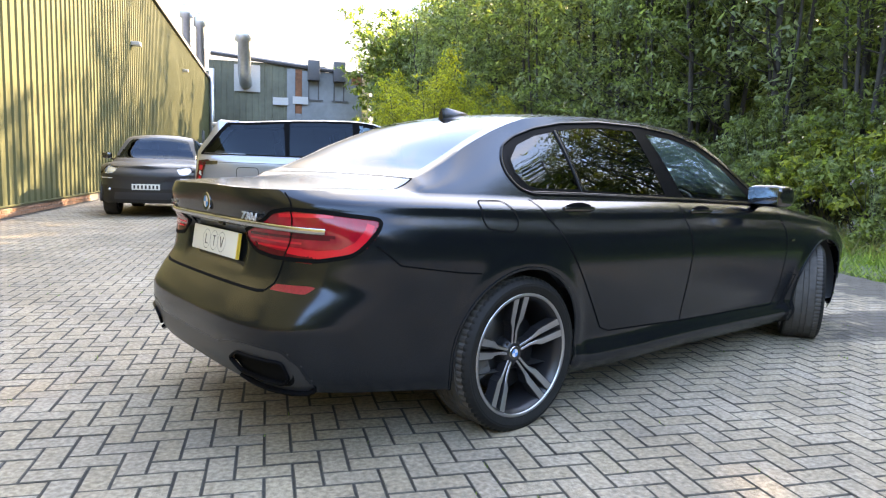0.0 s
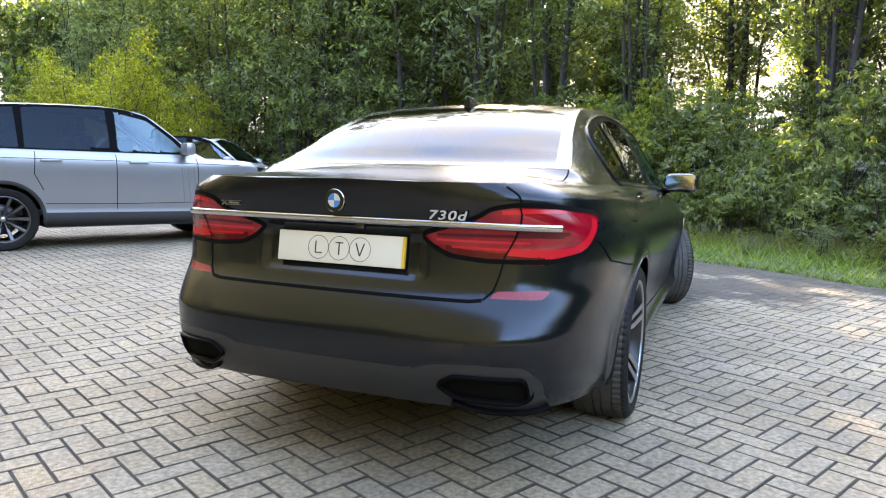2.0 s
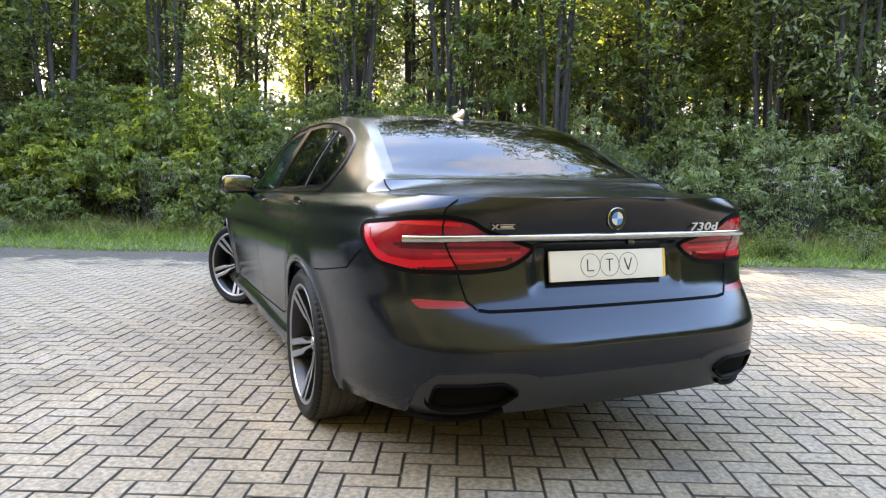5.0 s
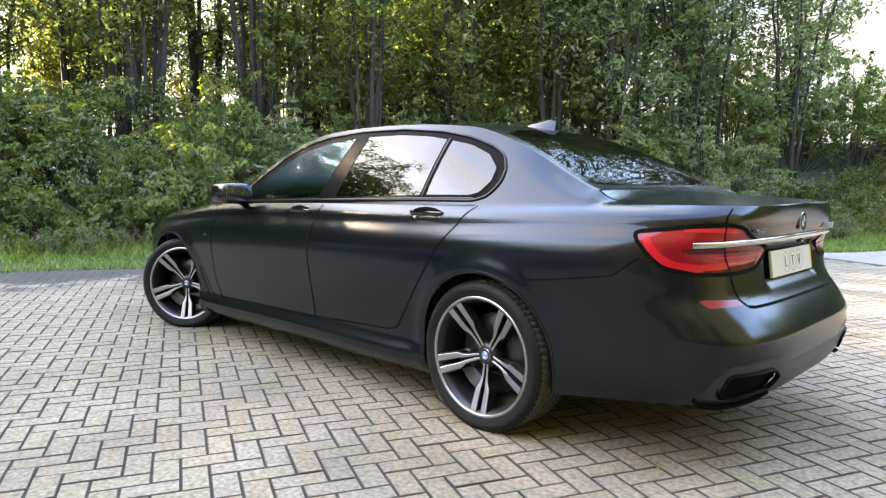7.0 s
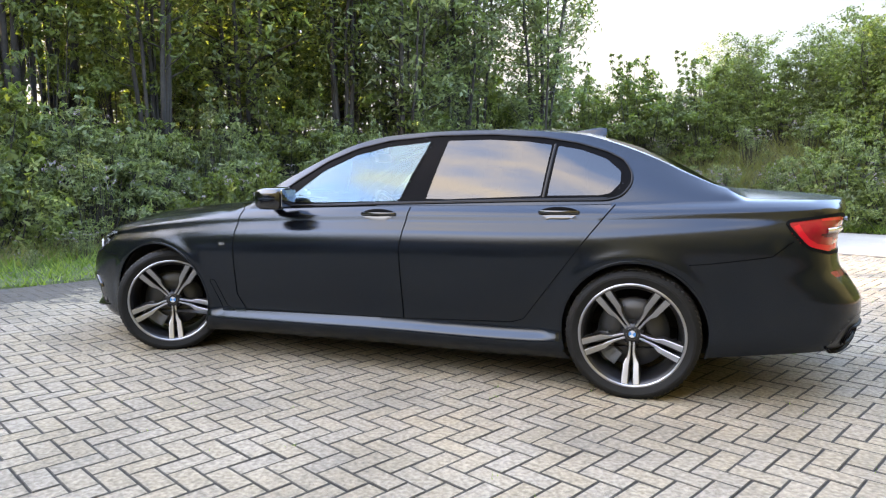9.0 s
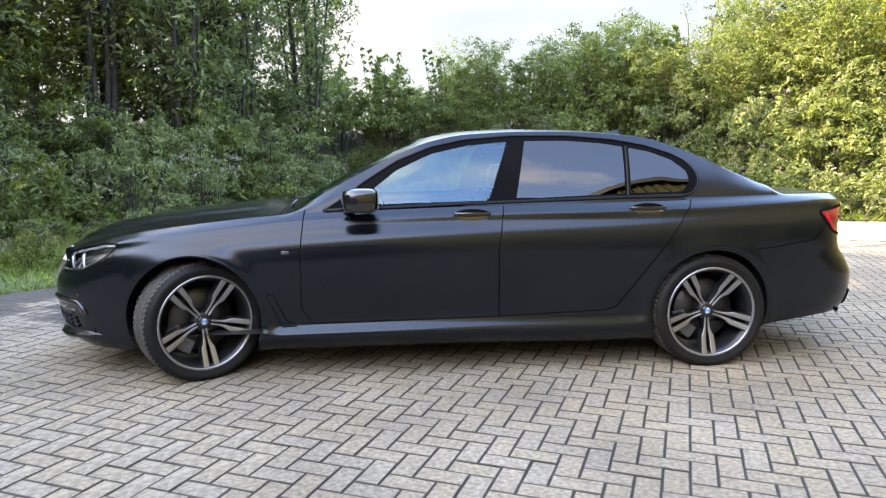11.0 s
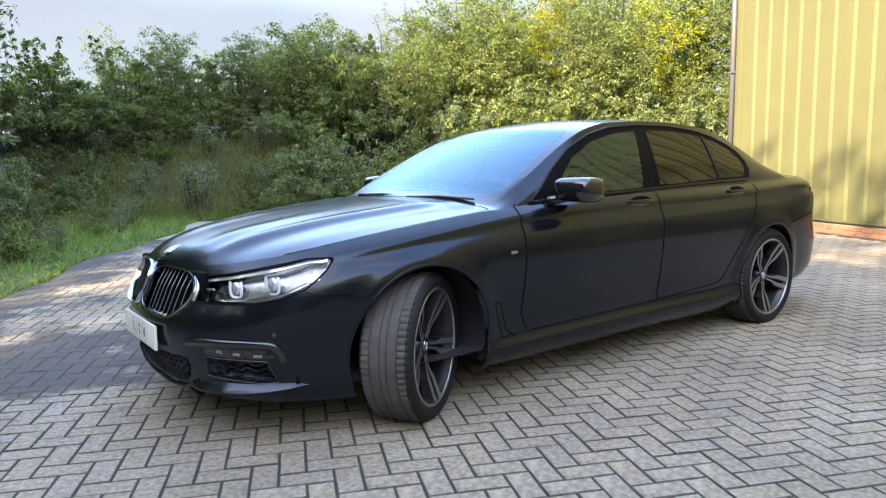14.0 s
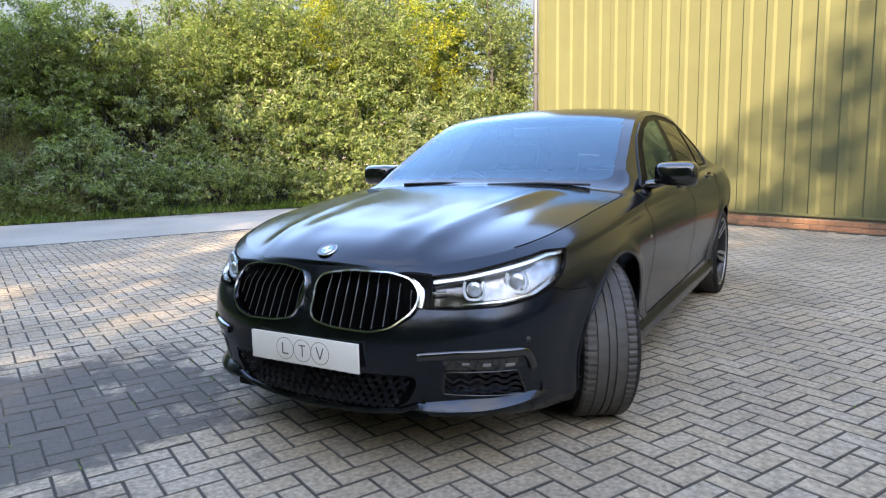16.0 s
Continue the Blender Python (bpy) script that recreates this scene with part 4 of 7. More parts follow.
def shell_panels(sh, low_regions, high_regions, rows=46, rs=(16, 22)):
    """Cuts the half shell along the outlines. Regions: (label, outline); later ones win."""
    s = sh.s
    zb, zs = sh.zspan(s)
    t = np.linspace(0, 1, rows)[:, None]
    P = np.stack([np.repeat(s[None], rows, 0), zb[None] + t * (zs - zb)[None]], -1)
    for lab, poly in low_regions:
        P2 = snap(P, poly, sh.step * 0.55)
        P2[0, :, 1], P2[-1] = np.where(P2[0, :, 1] > zb, zb, P2[0, :, 1]), P[-1]
        P2[:, 0, 0], P2[:, -1, 0] = s[0], s[-1]
        P = P2
    mid = (P[:-1, :-1] + P[1:, :-1] + P[:-1, 1:] + P[1:, 1:]) / 4
    lab = np.full(mid.shape[:2], "body", object)
    for name, poly in low_regions:
        lab[poly_inside(poly, mid)] = name
    low = panels(sh.low(P[..., 0], P[..., 1]), lab, True)
    r = np.concatenate([np.linspace(0, 1, rs[0]), np.linspace(1, 2, rs[1])[1:]])[:, None]
    S = np.repeat(s[None], len(r), 0)
    Rr = np.repeat(r, len(s), 1)
    pts = sh.high(S, Rr)
    # side glass outlines in x, z
    XZ = np.stack([pts[..., 0], pts[..., 2]], -1)
    side = Rr <= 1.0001
    for name, kind, poly in high_regions:
        if kind != "side":
            continue
        moved = snap(XZ, poly, sh.step * 0.55)
        ch = (np.abs(moved - XZ).sum(-1) > 1e-9) & side & (Rr > 0) & (Rr < 1)
        XZ[ch] = moved[ch]
    top_x = sh.high(s, 0.0)[:, 0]
    z0, z1 = sh.high(s, 0.0)[:, 2], sh.high(s, 1.0)[:, 2]
    ch = side & (Rr > 0) & (Rr < 1)
    S2 = np.where(ch, np.interp(XZ[..., 0], top_x, s), S)
    zz0, zz1 = np.interp(S2, s, z0), np.interp(S2, s, z1)
    ok = ch & (zz1 - zz0 > 0.05)
    R2 = np.where(ok, np.clip((XZ[..., 1] - zz0) / np.maximum(zz1 - zz0, 1e-6), 0.001, 0.999), Rr)
    S2 = np.where(ok, S2, S)
    XY = np.stack([pts[..., 0], pts[..., 1]], -1)
    pts = sh.high(S2, R2)
    for name, kind, poly in high_regions:
        if kind != "top":
            continue
        moved = snap(XY, poly, sh.step * 0.7)
        ch = (np.abs(moved - XY).sum(-1) > 1e-9) & (Rr > 1.0) & (Rr < 1.999)
        if ch.any():
            s3 = np.interp(moved[..., 0], top_x, s)
            yr = sh.high(s3, 1.0 + 0 * s3)[..., 1]
            q = np.clip(1 - moved[..., 1] / np.maximum(yr, 1e-6), 0.0, 1)
            new_pts = sh.high(s3, 1 + q)
            pts[ch] = new_pts[ch]
            XY[ch] = moved[ch]
    pm = (pts[:-1, :-1] + pts[1:, :-1] + pts[:-1, 1:] + pts[1:, 1:]) / 4
    rm = (Rr[:-1, :-1] + Rr[1:, 1:]) / 2
    lab = np.full(pm.shape[:2], "body", object)
    for name, kind, poly in high_regions:
        uv = pm[..., [0, 2]] if kind == "side" else pm[..., [0, 1]]
        m = poly_inside(poly, uv) & ((rm <= 1) if kind == "side" else (rm > 1) if kind == "top" else True)
        lab[m] = name
    high = panels(pts, lab, True)
    return low, high


def both(v, f):
    """The half and its mirror image."""
    m = np.asarray(v) * np.array([1, -1, 1])
    return np.concatenate([v, m]), np.concatenate([f, np.asarray(f)[:, ::-1] + len(v)])


def other(v, f):
    return np.asarray(v) * np.array([1, -1, 1]), np.asarray(f)[:, ::-1]


def skin(name, pieces, mat, parent, label="", weld=0.0006, thick=0.0, sharp=35):
    """Panels joined and welded into one smooth part."""
    bm = bmesh.new()
    for v, f in pieces:
        vs = [bm.verts.new(p) for p in v]
        for q in f:
            ring = [vs[i] for i in dict.fromkeys(q)]
            if len(ring) > 2:
                try:
                    bm.faces.new(ring)
                except ValueError:
                    pass
    bmesh.ops.remove_doubles(bm, verts=bm.verts[:], dist=weld)
    bmesh.ops.dissolve_degenerate(bm, edges=bm.edges[:], dist=0.0002)
    me = bpy.data.meshes.new(name)
    bm.to_mesh(me)
    bm.free()
    me.materials.append(mat)
    me.polygons.foreach_set("use_smooth", [True] * len(me.polygons))
    me.set_sharp_from_angle(angle=radians(sharp))
    ob = hang(name, me, parent, label)
    if thick:
        mod = ob.modifiers.new("thickness", "SOLIDIFY")
        mod.thickness, mod.offset = thick, -1
    return ob


def normals_along(pts, surface, params, eps=0.004):
    """Outward normals of surface(a, b) at the parameters."""
    a, b = params[:, 0], params[:, 1]
    du = surface(a + eps, b) - surface(a - eps, b)
    dv = surface(a, b + eps) - surface(a, b - eps)
    n = np.cross(dv, du)
    n /= np.maximum(np.linalg.norm(n, axis=1)[:, None], 1e-9)
    c = pts - np.array([0, 0, 0.6])
    flip = (n * np.stack([c[:, 0] * 0.4, c[:, 1], c[:, 2] * 0.6], 1)).sum(1) < 0
    n[flip] *= -1
    return n


def resample(line, step=0.015, closed=False):
    line = [np.array(p, float) for p in line] + ([np.array(line[0], float)] if closed else [])
    out = []
    for a, b in zip(line[:-1], line[1:]):
        n = max(1, int(np.linalg.norm(b - a) / step))
        out += [a + (b - a) * k / n for k in range(n)]
    if not closed:
        out.append(line[-1])
    return np.array(out)


def ribbon(surface, line, width, lift, closed=False, depth=0.0, step=0.015):
    """A strip on a surface along a line of its parameters; with depth it is a raised moulding."""
    par = resample(line, step, closed)
    pts = surface(par[:, 0], par[:, 1])
    nrm = normals_along(pts, surface, par)
    nxt, prv = (np.roll(pts, -1, 0), np.roll(pts, 1, 0)) if closed else (np.vstack([pts[1:], 2 * pts[-1:] - pts[-2:-1]]), np.vstack([2 * pts[:1] - pts[1:2], pts[:-1]]))
    d = nxt - prv
    d /= np.maximum(np.linalg.norm(d, axis=1)[:, None], 1e-9)
    w = np.cross(nrm, d)
    w /= np.maximum(np.linalg.norm(w, axis=1)[:, None], 1e-9)
    h = width / 2
    if not depth:
        ring = [pts + w * h + nrm * lift, pts - w * h + nrm * lift]
    else:
        ring = [pts + w * h - nrm * 0.004, pts + w * h + nrm * (lift + depth * 0.6), pts + w * h * 0.65 + nrm * (lift + depth),
                pts - w * h * 0.65 + nrm * (lift + depth), pts - w * h + nrm * (lift + depth * 0.6), pts - w * h - nrm * 0.004]
    k, n = len(ring), len(pts)
    v = np.stack(ring, 1).reshape(-1, 3)
    f = []
    for i in range(n if closed else n - 1):
        j = (i + 1) % n
        f += [(i * k + q, i * k + q + 1, j * k + q + 1, j * k + q) for q in range(k - 1)]
    if depth and not closed:
        f += [tuple(range(k)), tuple((n - 1) * k + q for q in range(k))[::-1]]
        return v, f
    return v, f


def strip_part(name, pieces, mat, parent, label=""):
    v, f = join([(list(a), list(b)) for a, b in pieces])
    me = mesh_of(name, v, f, mat, True)
    me.set_sharp_from_angle(angle=radians(50))
    return hang(name, me, parent, label)


def mirrored(piece):
    v, f = piece
    return np.asarray(v) * np.array([1, -1, 1]), [tuple(q)[::-1] for q in f]


def lathe(profile, steps=64, axis_y=True, shape=None):
    """Turns (radius, offset) pairs round the y axis. shape(k, i, r): the radius of one ring vertex."""
    verts, faces = [], []
    n = len(profile)
    for k in range(steps):
        a = 2 * math.pi * k / steps
        for i, (r, y) in enumerate(profile):
            rr = shape(k, i, r) if shape else r
            verts.append((math.sin(a) * rr, y, math.cos(a) * rr))
    for k in range(steps):
        j = (k + 1) % steps
        for i in range(n - 1):
            faces.append((k * n + i, j * n + i, j * n + i + 1, k * n + i + 1))
    return verts, faces


# vehicle materials
M_SATIN = material("satin_black_paint", (0.0032, 0.0040, 0.0053), rough=0.17, spec=0.40, vary=0.06, scale=3, rough_vary=0.03)
M_SATIN.node_tree.nodes["Principled BSDF"].inputs["Specular Tint"].default_value = (0.86, 0.98, 1.14, 1)
M_GLOSSBLACK = material("gloss_black_trim", (0.005, 0.005, 0.006), rough=0.06, spec=0.7, coat=0.5)
M_BLACKPLASTIC = material("matt_black_plastic", (0.018, 0.018, 0.019), rough=0.6, vary=0.1, scale=20, bump=0.1, bump_scale=300)
M_GAP = material("shadow_gap_rubber", (0.003, 0.003, 0.003), rough=0.9, spec=0.08)
M_CHROME = material("bright_chrome", (0.48, 0.49, 0.50), rough=0.13, metal=1.0)
M_ALLOY = material("machined_alloy", (0.357, 0.365, 0.383), rough=0.34, metal=0.95, vary=0.04, scale=30)
M_DARKALLOY = material("dark_grey_alloy_paint", (0.016, 0.016, 0.018), rough=0.35, metal=0.3)
M_TYRE = material("tyre_rubber", (0.056, 0.050, 0.043), rough=0.8, vary=0.22, scale=14, bump=0.2, bump_scale=160, stain=0.3, stain_scale=4)
M_TYRESIDE = material("dark_tyre_sidewall", (0.009, 0.009, 0.0085), spec=0.18, rough=0.62, vary=0.2, scale=20, bump=0.15, bump_scale=120)
M_DISC = material("brake_disc_steel", (0.07, 0.07, 0.07), rough=0.4, metal=0.9, vary=0.1)
M_CALIPER = material("cast_grey_caliper", (0.14, 0.145, 0.15), rough=0.5, metal=0.6, vary=0.1)
M_REDLENS = material("red_lamp_lens", (0.24, 0.003, 0.012), rough=0.08, coat=0.0, spec=0.5, vary=0.30, scale=11)
M_REDBAR = material("red_light_bar", (0.50, 0.006, 0.018), rough=0.2)
M_REDDEEP = material("deep_red_lamp_lens", (0.075, 0.002, 0.006), rough=0.10, coat=0.0, spec=0.35, vary=0.15, scale=40)
M_REFLECTOR = material("red_reflector", (0.20, 0.006, 0.018), rough=0.25, vary=0.3, scale=120)
M_PLATE = material("white_number_plate", (0.62, 0.60, 0.53), rough=0.4, vary=0.02)
M_PLATE_Y = material("yellow_plate_edge", (0.65, 0.42, 0.05), rough=0.4)
M_INK = material("black_print", (0.01, 0.01, 0.01), rough=0.5)
M_BLUE = material("blue_enamel", (0.04, 0.20, 0.48), rough=0.15, coat=0.5)
M_WHITE = material("white_enamel", (0.493, 0.493, 0.493), rough=0.2, coat=0.4)
M_SEAT = material("black_leather", (0.018, 0.017, 0.017), rough=0.5, vary=0.1, scale=30, bump=0.15, bump_scale=150)
M_SILVERTEXT = material("satin_silver_letter", (0.52, 0.53, 0.54), rough=0.35, metal=0.35)
M_FOG = material("dim_fog_optic", (0.22, 0.225, 0.23), rough=0.15, metal=0.4)
M_LED = material("clear_led_optic", (0.60, 0.62, 0.62), rough=0.12, metal=0.7)
M_SLAT = material("dark_chrome_slat", (0.11, 0.113, 0.118), rough=0.3, metal=0.9)
M_MESH = material("black_grille_plastic", (0.020, 0.021, 0.024), rough=0.28)


def glass(name, tint, rough=0.0, mix=0.8, ior=1.55, sheen=(0.95, 0.97, 1.0), base=0.04):
    """Tinted pane: see-through by its tint, with a clear mirror gloss by angle."""
    m = bpy.data.materials.new(name)
    m.use_nodes = True
    n, l = m.node_tree.nodes, m.node_tree.links
    n.remove(n["Principled BSDF"])
    t = n.new("ShaderNodeBsdfTransparent")
    t.inputs["Color"].default_value = (*tint, 1)
    g = n.new("ShaderNodeBsdfGlossy")
    g.inputs["Roughness"].default_value = rough
    g.inputs["Color"].default_value = (*sheen, 1)
    fr = n.new("ShaderNodeFresnel")
    fr.inputs["IOR"].default_value = ior
    boost = n.new("ShaderNodeMath")
    boost.operation = "MULTIPLY_ADD"
    boost.inputs[1].default_value, boost.inputs[2].default_value = mix, base
    l.new(fr.outputs[0], boost.inputs[0])
    x = n.new("ShaderNodeMixShader")
    l.new(boost.outputs[0], x.inputs["Fac"])
    l.new(t.outputs[0], x.inputs[1])
    l.new(g.outputs[0], x.inputs[2])
    l.new(x.outputs[0], n["Material Output"].inputs["Surface"])
    return m


M_GLASS = glass("tinted_car_glass", (0.62, 0.72, 0.71), mix=0.85, ior=1.62, sheen=(0.58, 0.84, 1.0))
M_GLASS_DARK = glass("privacy_glass", (0.035, 0.038, 0.042), mix=0.54, ior=1.46)
# privacy glass again, its sky reflection turned down for the rear window
M_GLASS_REAR = glass("dimmed_rear_glass", (0.035, 0.038, 0.042), mix=0.41, ior=1.46, base=0.028)
M_GLASS_PARKED = glass("dark_parked_car_glass", (0.10, 0.11, 0.115), mix=0.6, ior=1.4, sheen=(0.6, 0.78, 1.0), base=0.0)
M_LENS = glass("clear_lamp_lens", (0.95, 0.96, 0.97), mix=0.3, ior=1.4, base=0.0)


def wheel_parts(parent, m, tyre_r=0.347, half=0.126, rim_r=0.275, style="twin", cap="roundel", bright=None):
    """Alloy wheel with tyre, axle along y, outer face to +y, at the pose m under the car."""
    o = half - 0.010
    barrel = [(rim_r - 0.004, o - 0.002), (rim_r - 0.018, o - 0.006), (rim_r - 0.032, o - 0.05), (rim_r - 0.045, -0.02), (rim_r - 0.04, -half + 0.01), (rim_r, -half + 0.005)]
    v, f = lathe(barrel, 56)
    wheel = hang("wheel", mesh_of("wheel", v, f, M_DARKALLOY, True), parent, "five twin-spoke alloy wheel with tyre", m)
    v, f = lathe([(rim_r - 0.013, o - 0.004), (rim_r - 0.011, o + 0.001), (rim_r - 0.001, o + 0.003), (rim_r + 0.003, o - 0.002)], 64)
    hang("rim_lip", mesh_of("rim_lip", v, f, bright or M_ALLOY, True), wheel, "bright machined rim lip")
    T = tyre_r
    prof = [(rim_r - 0.006, -half + 0.012), (rim_r + 0.03, -half), (T - 0.028, -half + 0.001), (T - 0.010, -half + 0.014)]
    edges = [-half + 0.026, -0.066, -0.058, -0.020, -0.012, 0.012, 0.020, 0.058, 0.066, half - 0.026]
    deep = (0, 0, 1, 1, 0, 0, 1, 1, 0, 0)
    for k, y in enumerate(edges):
        if 0 < k < 9:
            first = k % 2 == 1
            prof += [(T, y), (T - 0.007, y + 0.001)] if first else [(T - 0.007, y - 0.001), (T, y)]
        else:
            prof.append((T - 0.001, y))
    prof += [(T - 0.010, half - 0.014), (T - 0.028, half - 0.001), (T - 0.034, half - 0.0015), (rim_r + 0.034, half), (rim_r + 0.028, half - 0.002), (rim_r + 0.006, half - 0.008), (rim_r - 0.006, half - 0.014)]
    n = len(prof)

    def cut(k, i, r):
        edge = i in (3, 4, n - 9, n - 8)
        mid = 4 < i < n - 9
        if edge and k % 3 == 0:
            return r - 0.007
        if mid and prof[i][0] > T - 0.003 and (k + i) % 6 == 0:
            return r - 0.004
        return r
    v, f = lathe(prof, 216 if cap == "roundel" else 72, shape=cut)
    me = mesh_of("tyre", v, f, M_TYRE, True)
    me.materials.append(M_TYRESIDE)
    me.polygons.foreach_set("material_index", [0 if 3 <= q % (n - 1) <= n - 9 else 1 for q in range(len(me.polygons))])
    me.set_sharp_from_angle(angle=radians(28))
    hang("tyre", me, wheel, "black rubber road tyre with clean tread")

    def arm(side, face, n_arm=1.0):
        """One tapering arm of a twin spoke."""
        verts = []
        stations = ((0.040, 0.0095, 0.013, o - 0.058), (0.10, 0.0115, 0.014, o - 0.050), (0.128, 0.0155, 0.019, o - 0.043), (0.158, 0.0250, 0.031, o - 0.034), (rim_r - 0.016, 0.0300, 0.037, o - 0.004))
        if style == "multi":
            stations = tuple((r, w * 0.4 + r * 0.235, w * 1.1, y) for r, _, w, y in stations)
        for r, off_m, w, y in stations:
            a = math.asin(min(0.9, off_m / r)) * side * n_arm
            c = Vector((math.sin(a) * r, 0, math.cos(a) * r))
            t = Vector((math.cos(a), 0, -math.sin(a)))
            if face:
                for off, dy in ((-0.5, 0.0015), (-0.38, 0.0025), (0.38, 0.0025), (0.5, 0.0015)):
                    p = c + t * w * 0.86 * off
                    verts.append((p.x, y + dy, p.z))
            else:
                for off, dy in ((-0.62, -0.045), (-0.5, 0.0), (0.5, 0.0), (0.62, -0.045)):
                    p = c + t * w * off
                    verts.append((p.x, y + dy, p.z))
        faces = [(i * 4 + k, i * 4 + k + 1, i * 4 + 5 + k, i * 4 + 4 + k) for i in range(4) for k in range(3)]
        if not face:
            faces += [(i * 4 + 3, i * 4, i * 4 + 4, i * 4 + 7) for i in range(4)]
        return mesh_of("spoke_face" if face else "spoke", verts, faces, (bright or M_ALLOY) if face else M_DARKALLOY)

    made = [(arm(s, False), arm(s, True)) for s in (-1, 1)]
    for k in range(5):
        turn = Matrix.Rotation(radians(72 * k + (0 if style == "twin" else 20)), 4, "Y")
        for dark, face_me in made:
            hang("spoke", dark, wheel, "dark grey spoke side", turn)
            hang("spoke_face", face_me, wheel, "bright machined spoke face", turn)
    v, f = lathe([(0.0, o - 0.052), (0.034, o - 0.052), (0.052, o - 0.058), (0.066, o - 0.085), (0.066, o - 0.12)], 32)
    hang("hub", mesh_of("hub", v, f, M_DARKALLOY, True), wheel)
    if cap == "roundel":
        roundel(wheel, Matrix.Translation((0, o - 0.050, 0)) @ Matrix.Rotation(radians(-90), 4, "X"), 0.031, "hub_cap")
    else:
        v, f = lathe([(0.0, o - 0.044), (0.026, o - 0.046), (0.032, o - 0.052)], 24)
        hang("hub_cap", mesh_of("hub_cap", v, f, M_ALLOY, True), wheel)
    for k in range(5):
        a = radians(72 * k + 36)
        v, f = tube([(math.sin(a) * 0.05, o - 0.09, math.cos(a) * 0.05), (math.sin(a) * 0.05, o - 0.058, math.cos(a) * 0.05)], [0.009, 0.009], 6)
        hang("wheel_bolt", mesh_of("wheel_bolt", v, f, M_DARKALLOY), wheel)
    v, f = lathe([(0.06, -0.005), (0.075, 0.0), (0.185, 0.0), (0.187, -0.004), (0.187, -0.026), (0.06, -0.026)], 48)
    hang("brake_disc", mesh_of("brake_disc", v, f, M_DISC, True), wheel, "grey steel brake disc")
    bm = bmesh.new()
    for k in range(5):
        a = radians(66 + k * 11)
        box(bm, -0.026, 0.026, -0.05, 0.030, 0.125, 0.203, bevel=0.008, m=Matrix.Rotation(a, 4, "Y"))
    part("caliper", bm, M_CALIPER, wheel, "cast grey brake caliper")
    return wheel


def roundel(parent, m, r, name="badge", mat_ring=None):
    """Round enamel badge facing +z: dark ring, bright rims, quarters in blue and white."""
    v, f = [], []
    rings = [(r, -0.003), (r, 0.001), (r * 0.95, 0.003), (r * 0.60, 0.003), (0, 0.003)]
    n = 40
    for k in range(n):
        a = 2 * math.pi * k / n
        v += [(math.cos(a) * q, math.sin(a) * q, z) for q, z in rings]
    me_faces, mats = [], []
    for k in range(n):
        j = (k + 1) % n
        for i in range(4):
            me_faces.append((k * 5 + i, j * 5 + i, j * 5 + i + 1, k * 5 + i + 1))
            mats.append(2 if i < 2 else 0 if i == 2 else (1 if (k * 4 // n) % 2 else 3))
    me = mesh_of(name, v, me_faces, M_GLOSSBLACK)
    for mm in (M_BLUE, M_CHROME, M_WHITE):
        me.materials.append(mm)
    me.polygons.foreach_set("material_index", mats)
    return hang(name, me, parent, "round badge with blue and white quarters", m)


def plate_parts(parent, m, back=M_PLATE, edge=None, rings=True, name="number_plate", bars=0):
    """A plate facing +z in its own axes, 0.52 by 0.111, with printed marks as plain bars."""
    p = part(name, boxed(-0.26, 0.26, -0.0555, 0.0555, -0.012, 0.0, bevel=0.003), back, parent, "pale plate with ringed dealer marks" if rings else "pale number plate", m=m)
    if edge:
        part("plate_edge", boxed(0.252, 0.262, -0.054, 0.054, -0.011, 0.001), edge, p)
    if rings:
        for k, x in enumerate((-0.086, 0.0, 0.086)):
            v, f = [], []
            for i in range(40):
                a = 2 * math.pi * i / 40
                for q in (0.0435, 0.0415):
                    v.append((x + math.cos(a) * q, math.sin(a) * q, 0.0012))
            f = [(2 * i, 2 * ((i + 1) % 40), 2 * ((i + 1) % 40) + 1, 2 * i + 1) for i in range(40)]
            hang("printed_ring", mesh_of("printed_ring", v, f, M_INK), p)
            bm = bmesh.new()
            if k == 0:
                box(bm, x - 0.014, x - 0.010, -0.022, 0.022, 0, 0.0015)
                box(bm, x - 0.010, x + 0.016, -0.022, -0.018, 0, 0.0015)
            elif k == 1:
                box(bm, x - 0.002, x + 0.002, -0.024, 0.018, 0, 0.0015)
                box(bm, x - 0.016, x + 0.016, 0.018, 0.022, 0, 0.0015)
            else:
                box(bm, -0.002, 0.002, -0.024, 0.024, 0, 0.0015, m=Matrix.Translation((x - 0.009, 0, 0)) @ Matrix.Rotation(radians(20), 4, "Z"))
                box(bm, -0.002, 0.002, -0.024, 0.024, 0, 0.0014, m=Matrix.Translation((x + 0.008, 0, 0)) @ Matrix.Rotation(radians(-20), 4, "Z"))
            part("printed_mark", bm, M_INK, p, smooth=False)
    for k in range(bars):
        x = -0.21 + k * 0.42 / max(1, bars - 1)
        part("printed_bar", boxed(x - 0.018, x + 0.018, -0.035, 0.035, 0, 0.0015), M_INK, p, smooth=False)
    return p


def seat(parent, x, y, back_tilt=-14, wide=0.52):
    s = part("seat", boxed(-0.27, 0.27, -wide / 2, wide / 2, 0.30, 0.50, bevel=0.06), M_SEAT, parent, "black leather seat", m=Matrix.Translation((x, y, 0)))
    m = Matrix.Translation((-0.24, 0, 0.46)) @ Matrix.Rotation(radians(back_tilt), 4, "Y")
    part("backrest", boxed(-0.07, 0.07, -wide / 2, wide / 2, 0.0, 0.60, bevel=0.06), M_SEAT, s, m=m)
    part("headrest", boxed(-0.045, 0.045, -0.13, 0.13, 0.63, 0.80, bevel=0.04), M_SEAT, s, m=m)
    return s


